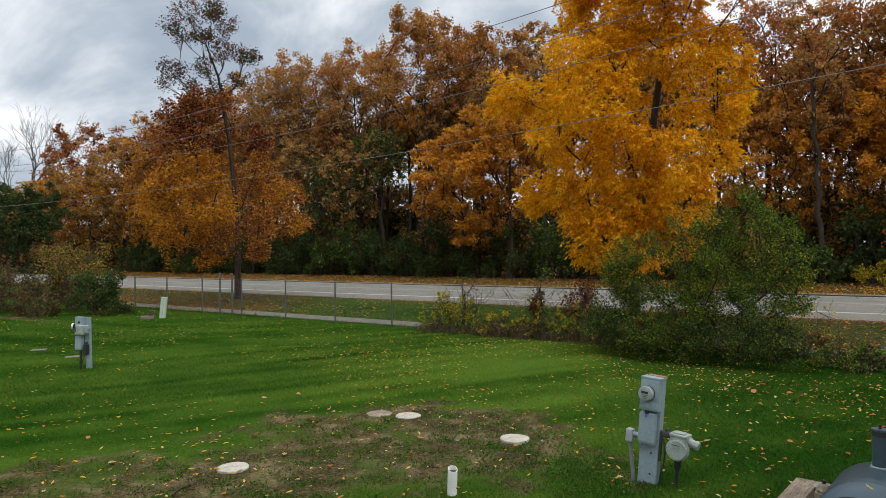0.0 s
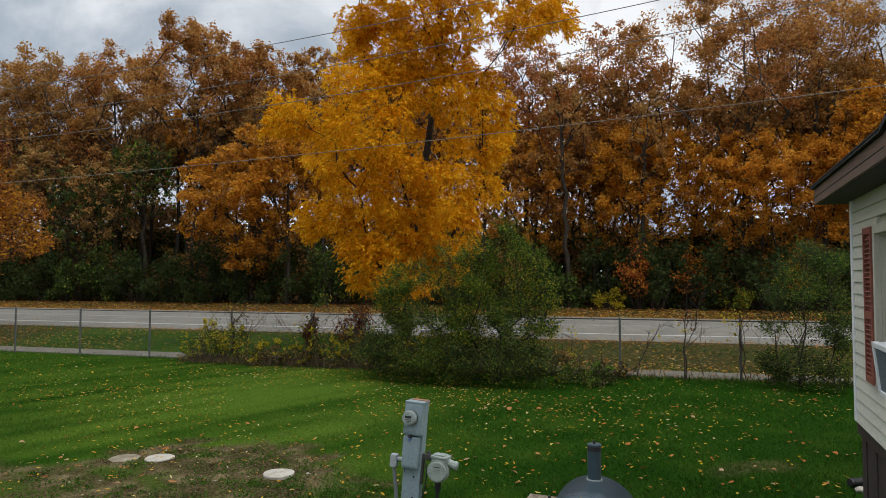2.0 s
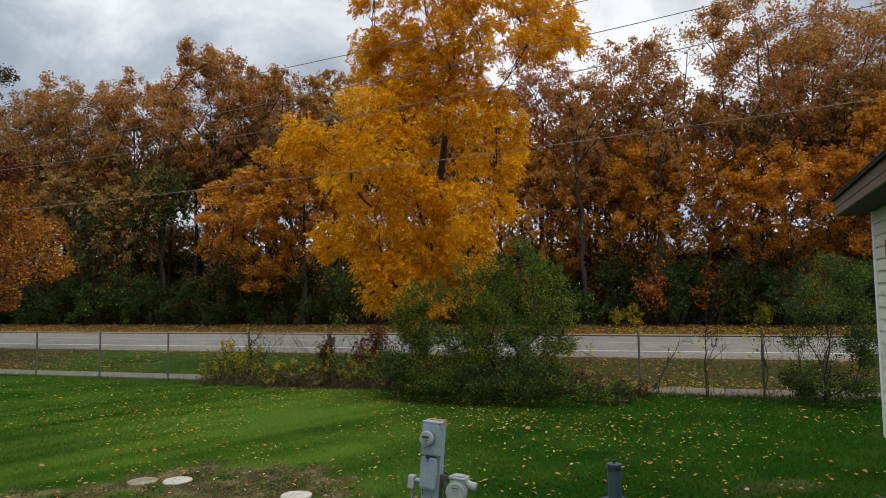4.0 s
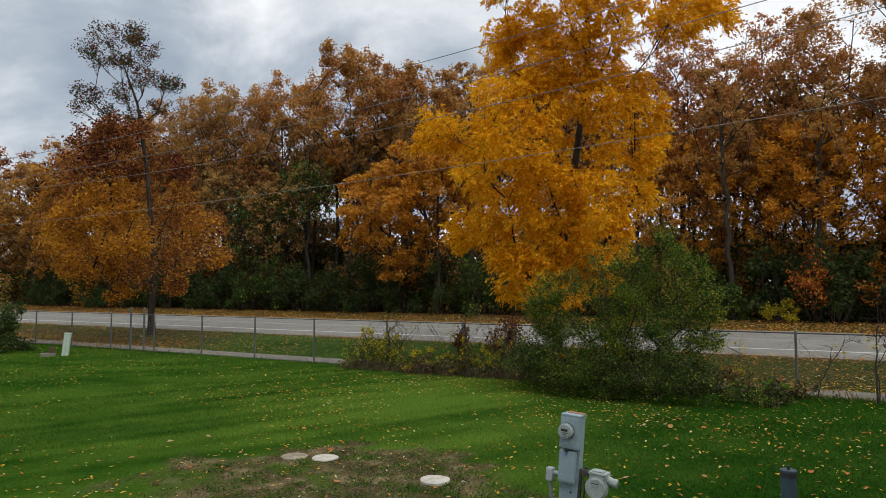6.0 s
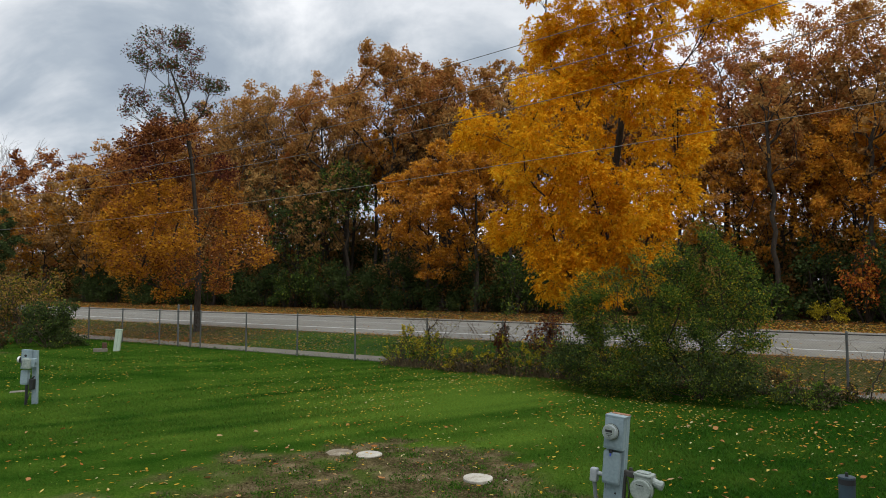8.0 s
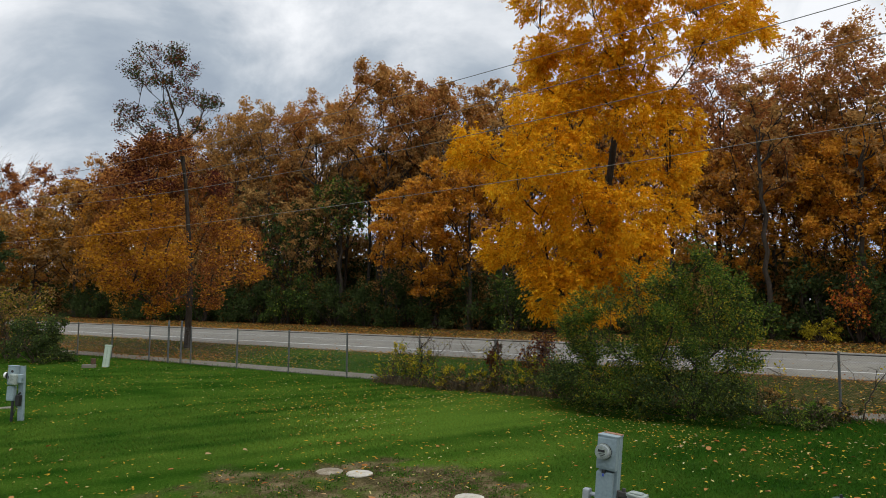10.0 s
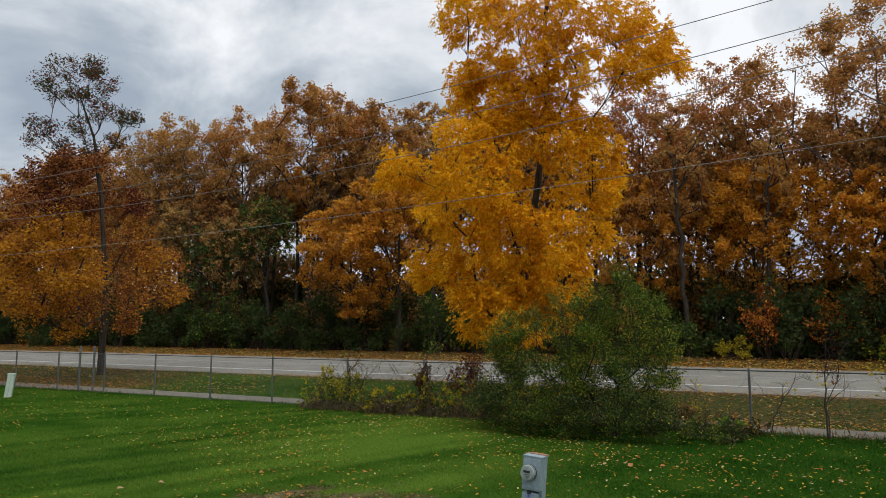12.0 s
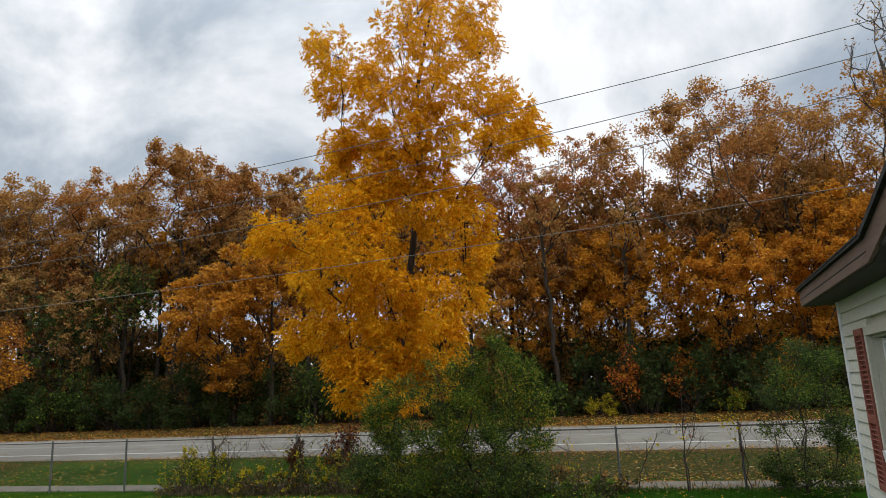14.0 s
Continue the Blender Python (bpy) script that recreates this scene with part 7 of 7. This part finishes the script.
def make_deck():
    deck = tagged(new("porch_deck"), "weathered wooden porch deck beside the house", "deck")
    deck.matrix_world = HOUSE
    xa, xb, wy = -9.4, -4.64, 2.11
    for i in range(33):
        x = xb - 0.145 * (i + 1)
        part("deck_board", box((x, 0.03, DECK_Z - 0.035), (x + 0.138, wy, DECK_Z), 0.003), TIMBER, deck)
    part("rim_joist", join(box((xb - 0.04, 0.03, DECK_Z - 0.22), (xb, wy, DECK_Z - 0.036)), box((xa, wy - 0.04, DECK_Z - 0.22), (xb - 0.04, wy, DECK_Z - 0.036))), TIMBER, deck)
    rail = tagged(new("porch_railing"), "weathered wooden railing with flat cap boards round the deck", "railing")
    rail.matrix_world = HOUSE
    top = 1.575
    e = 0.044
    # mitred cap boards
    bm = bmesh.new()
    q = [(xa, wy + e), (xb + e, wy + e), (xb - e, wy - e), (xa, wy - e)]
    lo, hi = [bm.verts.new((x, y, top - 0.038)) for x, y in q], [bm.verts.new((x, y, top)) for x, y in q]
    bm.faces.new(hi)
    bm.faces.new(lo[::-1])
    for k in range(4):
        bm.faces.new((lo[k], lo[(k + 1) % 4], hi[(k + 1) % 4], hi[k]))
    part("cap_board", bm, TIMBER, rail)
    bm = bmesh.new()
    q = [(xb + e, wy + e - 0.004), (xb + e, 1.36), (xb - e, 1.36), (xb - e, wy - e - 0.004)]
    lo, hi = [bm.verts.new((x, y, top - 0.038)) for x, y in q], [bm.verts.new((x, y, top)) for x, y in q]
    bm.faces.new(hi)
    bm.faces.new(lo[::-1])
    for k in range(4):
        bm.faces.new((lo[k], lo[(k + 1) % 4], hi[(k + 1) % 4], hi[k]))
    part("cap_board", bm, TIMBER, rail)
    for x, y in ((xb, wy), (xb - 1.6, wy), (xb - 3.2, wy), (xb, 1.40)):
        part("rail_post", box((x - 0.045, y - 0.045, 0.0), (x + 0.045, y + 0.045, top - 0.039), 0.004), TIMBER, rail)
    for i in range(26):
        x = xb - 0.16 * (i + 1)
        part("baluster", box((x - 0.017, wy - 0.017, DECK_Z - 0.1), (x + 0.017, wy + 0.017, top - 0.04), 0.003), TIMBER, rail)
    for i in range(4):
        y = wy - 0.15 * (i + 1)
        part("baluster", box((xb - 0.017, y - 0.017, DECK_Z - 0.1), (xb + 0.017, y + 0.017, top - 0.04), 0.003), TIMBER, rail)
    for x, y in ((xa + 0.3, wy - 0.12), (xb - 0.12, wy - 0.12), (xb - 0.12, 0.3), (xa + 0.3, 0.3)):
        part("deck_leg", box((x - 0.05, y - 0.05, 0), (x + 0.05, y + 0.05, DECK_Z - 0.036)), TIMBER, deck)


make_deck()


def make_smoker():
    root = tagged(new("barrel_smoker"), "slate-grey barrel smoker grill with a chimney on the deck", "grill")
    root.matrix_world = HOUSE
    cx, cy, r, zt = -5.11, 1.77, 0.166, 1.833
    zc = zt - r
    b = part("barrel", join(rod((cx - 0.38, cy, zc), (cx + 0.055, cy, zc), r, sides=56)), SMOKER, root, smooth=False)
    for p in b.data.polygons:
        p.use_smooth = len(p.vertices) == 4
    part("lid_seam", rod((cx - 0.20, cy, zc), (cx - 0.197, cy, zc), r + 0.0008, sides=56), SMOKER, b)
    part("end_rim", rod((cx - 0.39, cy, zc), (cx - 0.37, cy, zc), r * 0.9, sides=48), BLACK, b)
    part("chimney", rod((cx, cy, zt - 0.03), (cx, cy, zt + 0.118), 0.0255, sides=28), SMOKER, root)
    part("weld_collar", rod((cx, cy, zt - 0.012), (cx, cy, zt + 0.003), 0.033, 0.029, 28), METER_GREY, root)
    cap = part("chimney_cap", join(rod((cx, cy, zt + 0.125), (cx, cy, zt + 0.132), 0.0272, sides=28, bevel=0.0015)), SMOKER, root)
    part("soot_band", rod((cx, cy, zt + 0.107), (cx, cy, zt + 0.125), 0.0262, sides=28), BLACK, cap)
    part("cap_pin", rod((cx, cy, zt + 0.132), (cx, cy, zt + 0.146), 0.005, sides=8), BLACK, cap)
    for sy in (1, -1):
        y = cy + sy * (r + 0.012)
        k = part("side_bracket", join(rod((cx + 0.015, y, zc - 0.03), (cx + 0.015, y, zc + 0.035), 0.034, 0.030, 20, 0.006), rod((cx + 0.015, y, zc + 0.035), (cx + 0.015, y, zc + 0.062), 0.027, 0.014, 20, 0.004),
                                      box((cx - 0.005, min(y, y - sy * 0.04), zc - 0.012), (cx + 0.035, max(y, y - sy * 0.04), zc + 0.012), 0.004)), LID_STAINED, root, "weathered tan side bracket")
        part("bracket_pin", rod((cx + 0.015, y, zc + 0.06), (cx + 0.015, y, zc + 0.076), 0.006, sides=10), BLACK, k)
    part("lid_hook", rod((cx - 0.17, cy - r * 0.8, zc + r * 0.62), (cx - 0.17, cy - r * 0.86, zc + r * 0.68), 0.012, sides=10), METER_GREY, root)
    for sx in (-0.32, 0.1):
        for sy in (1, -1):
            part("leg", rod((cx + sx, cy + sy * 0.1, zc - r * 0.8), (cx + sx, cy + sy * 0.16, DECK_Z), 0.014, sides=10), BLACK, root)
    leaf = leaf_cards("fallen_leaf", np.array([(cx - 0.235, cy + 0.01, zt + 0.004)]), 0.05, L_FALLEN, np.random.default_rng(2), None, 0.4, 0, 0.1, 0.98)
    leaf.matrix_world = HOUSE
    tagged(leaf, "single yellow leaf lying on the smoker", "leaf")


make_smoker()

# ---- path slabs, last ----
path = tagged(strip("pavement", 17.83, 19.0, -120, 60, -0.004, 0.1, CONCRETE), "pale concrete footpath beyond the fence", "pavement", kind="structure")


def slabs():
    me = None
    for k in range(46):
        u = -40 + 1.3 * k
        if me is None:
            b = box((-0.641, -0.575, -0.02), (0.641, 0.575, 0.028), 0.008, segs=1)
            me = bpy.data.meshes.new("slab")
            b.to_mesh(me)
            b.free()
            me.materials.append(CONCRETE)
        o = new("slab", me)
        o.parent = path
        o.matrix_world = Matrix.Translation(place(u, 18.415, 0)) @ Matrix.Rotation(math.atan2(ALONG.y, ALONG.x), 4, "Z")


slabs()


# ---- small things lying about ----


def dandelion(x, y, seed, label):
    """A small yellow flower on a bent stalk."""
    rng = np.random.default_rng(seed)
    root = tagged(new("dandelion"), label, "flower", "flowers in the lawn")
    root.location = (x, y, 0)
    top = Vector((rng.uniform(-0.02, 0.02), rng.uniform(-0.02, 0.02), rng.uniform(0.05, 0.075)))
    w = Wood()
    w.tube([Vector((0, 0, -0.01)), top * 0.5, top], 0.003, 0.002, 5)
    w.ob("stalk", WEED, root)
    P = np.array([tuple(top)] * 44)
    a = rng.uniform(0, 6.28, 44)
    leaf_cards("flower_head", P, 0.022, PETAL, rng, root, 0.35, 0.0, 0.2, 0.0, np.stack([np.cos(a), np.sin(a), rng.uniform(0.1, 1.2, 44)], 1))


PETAL = leaf_mat("yellow_petal", ((0.70, 0.42, 0.01), (0.85, 0.58, 0.02)), 0.3)
for i_, (x_, y_) in enumerate(((7.58, 7.09), (7.91, 7.20), (6.11, 7.06), (6.38, 7.36))):
    dandelion(x_, y_, 900 + i_, "small yellow dandelion flower in the grass")


def drain_stub():
    """The end of a black drain pipe that comes out from under the house."""
    root = tagged(new("drain_pipe"), "black corrugated drain pipe end beside the house skirting", "pipe")
    a, b = Vector((7.83, 6.12, 0.055)), Vector((7.57, 6.16, 0.05))
    d = (b - a).normalized()
    part("pipe", rod(a, b, 0.05, sides=16), BLACK, root)
    n = max(2, int((b - a).length / 0.03))
    for k in range(n):
        p0 = a + d * (0.03 * k + 0.004)
        part("pipe_ring", rod(p0, p0 + d * 0.014, 0.057, sides=16, bevel=0.003), BLACK, root)
    bm = bmesh.new()
    bmesh.ops.create_icosphere(bm, subdivisions=2, radius=0.06)
    r = np.random.default_rng(8)
    for v in bm.verts:
        v.co = Vector((v.co.x * 1.3, v.co.y, v.co.z * 0.6)) * (1 + r.uniform(-0.12, 0.12))
    st = part("stone", bm, LID)
    st.location = (7.54, 5.99, 0.02)
    tagged(st, "pale rounded stone beside the drain pipe", "stone")


drain_stub()


def fallen_twig():
    w = Wood()
    w.tube([Vector((-2.94, 7.02, 0.015)), Vector((-2.92, 7.23, 0.015)), Vector((-2.85, 7.32, 0.015))], 0.013, 0.007, 7)
    w.tube([Vector((-2.92, 7.23, 0.016)), Vector((-2.80, 7.25, 0.03))], 0.007, 0.004, 6)
    tagged(w.ob("fallen_twig", BARK), "dark bent twig lying on the soil", "twig")


fallen_twig()
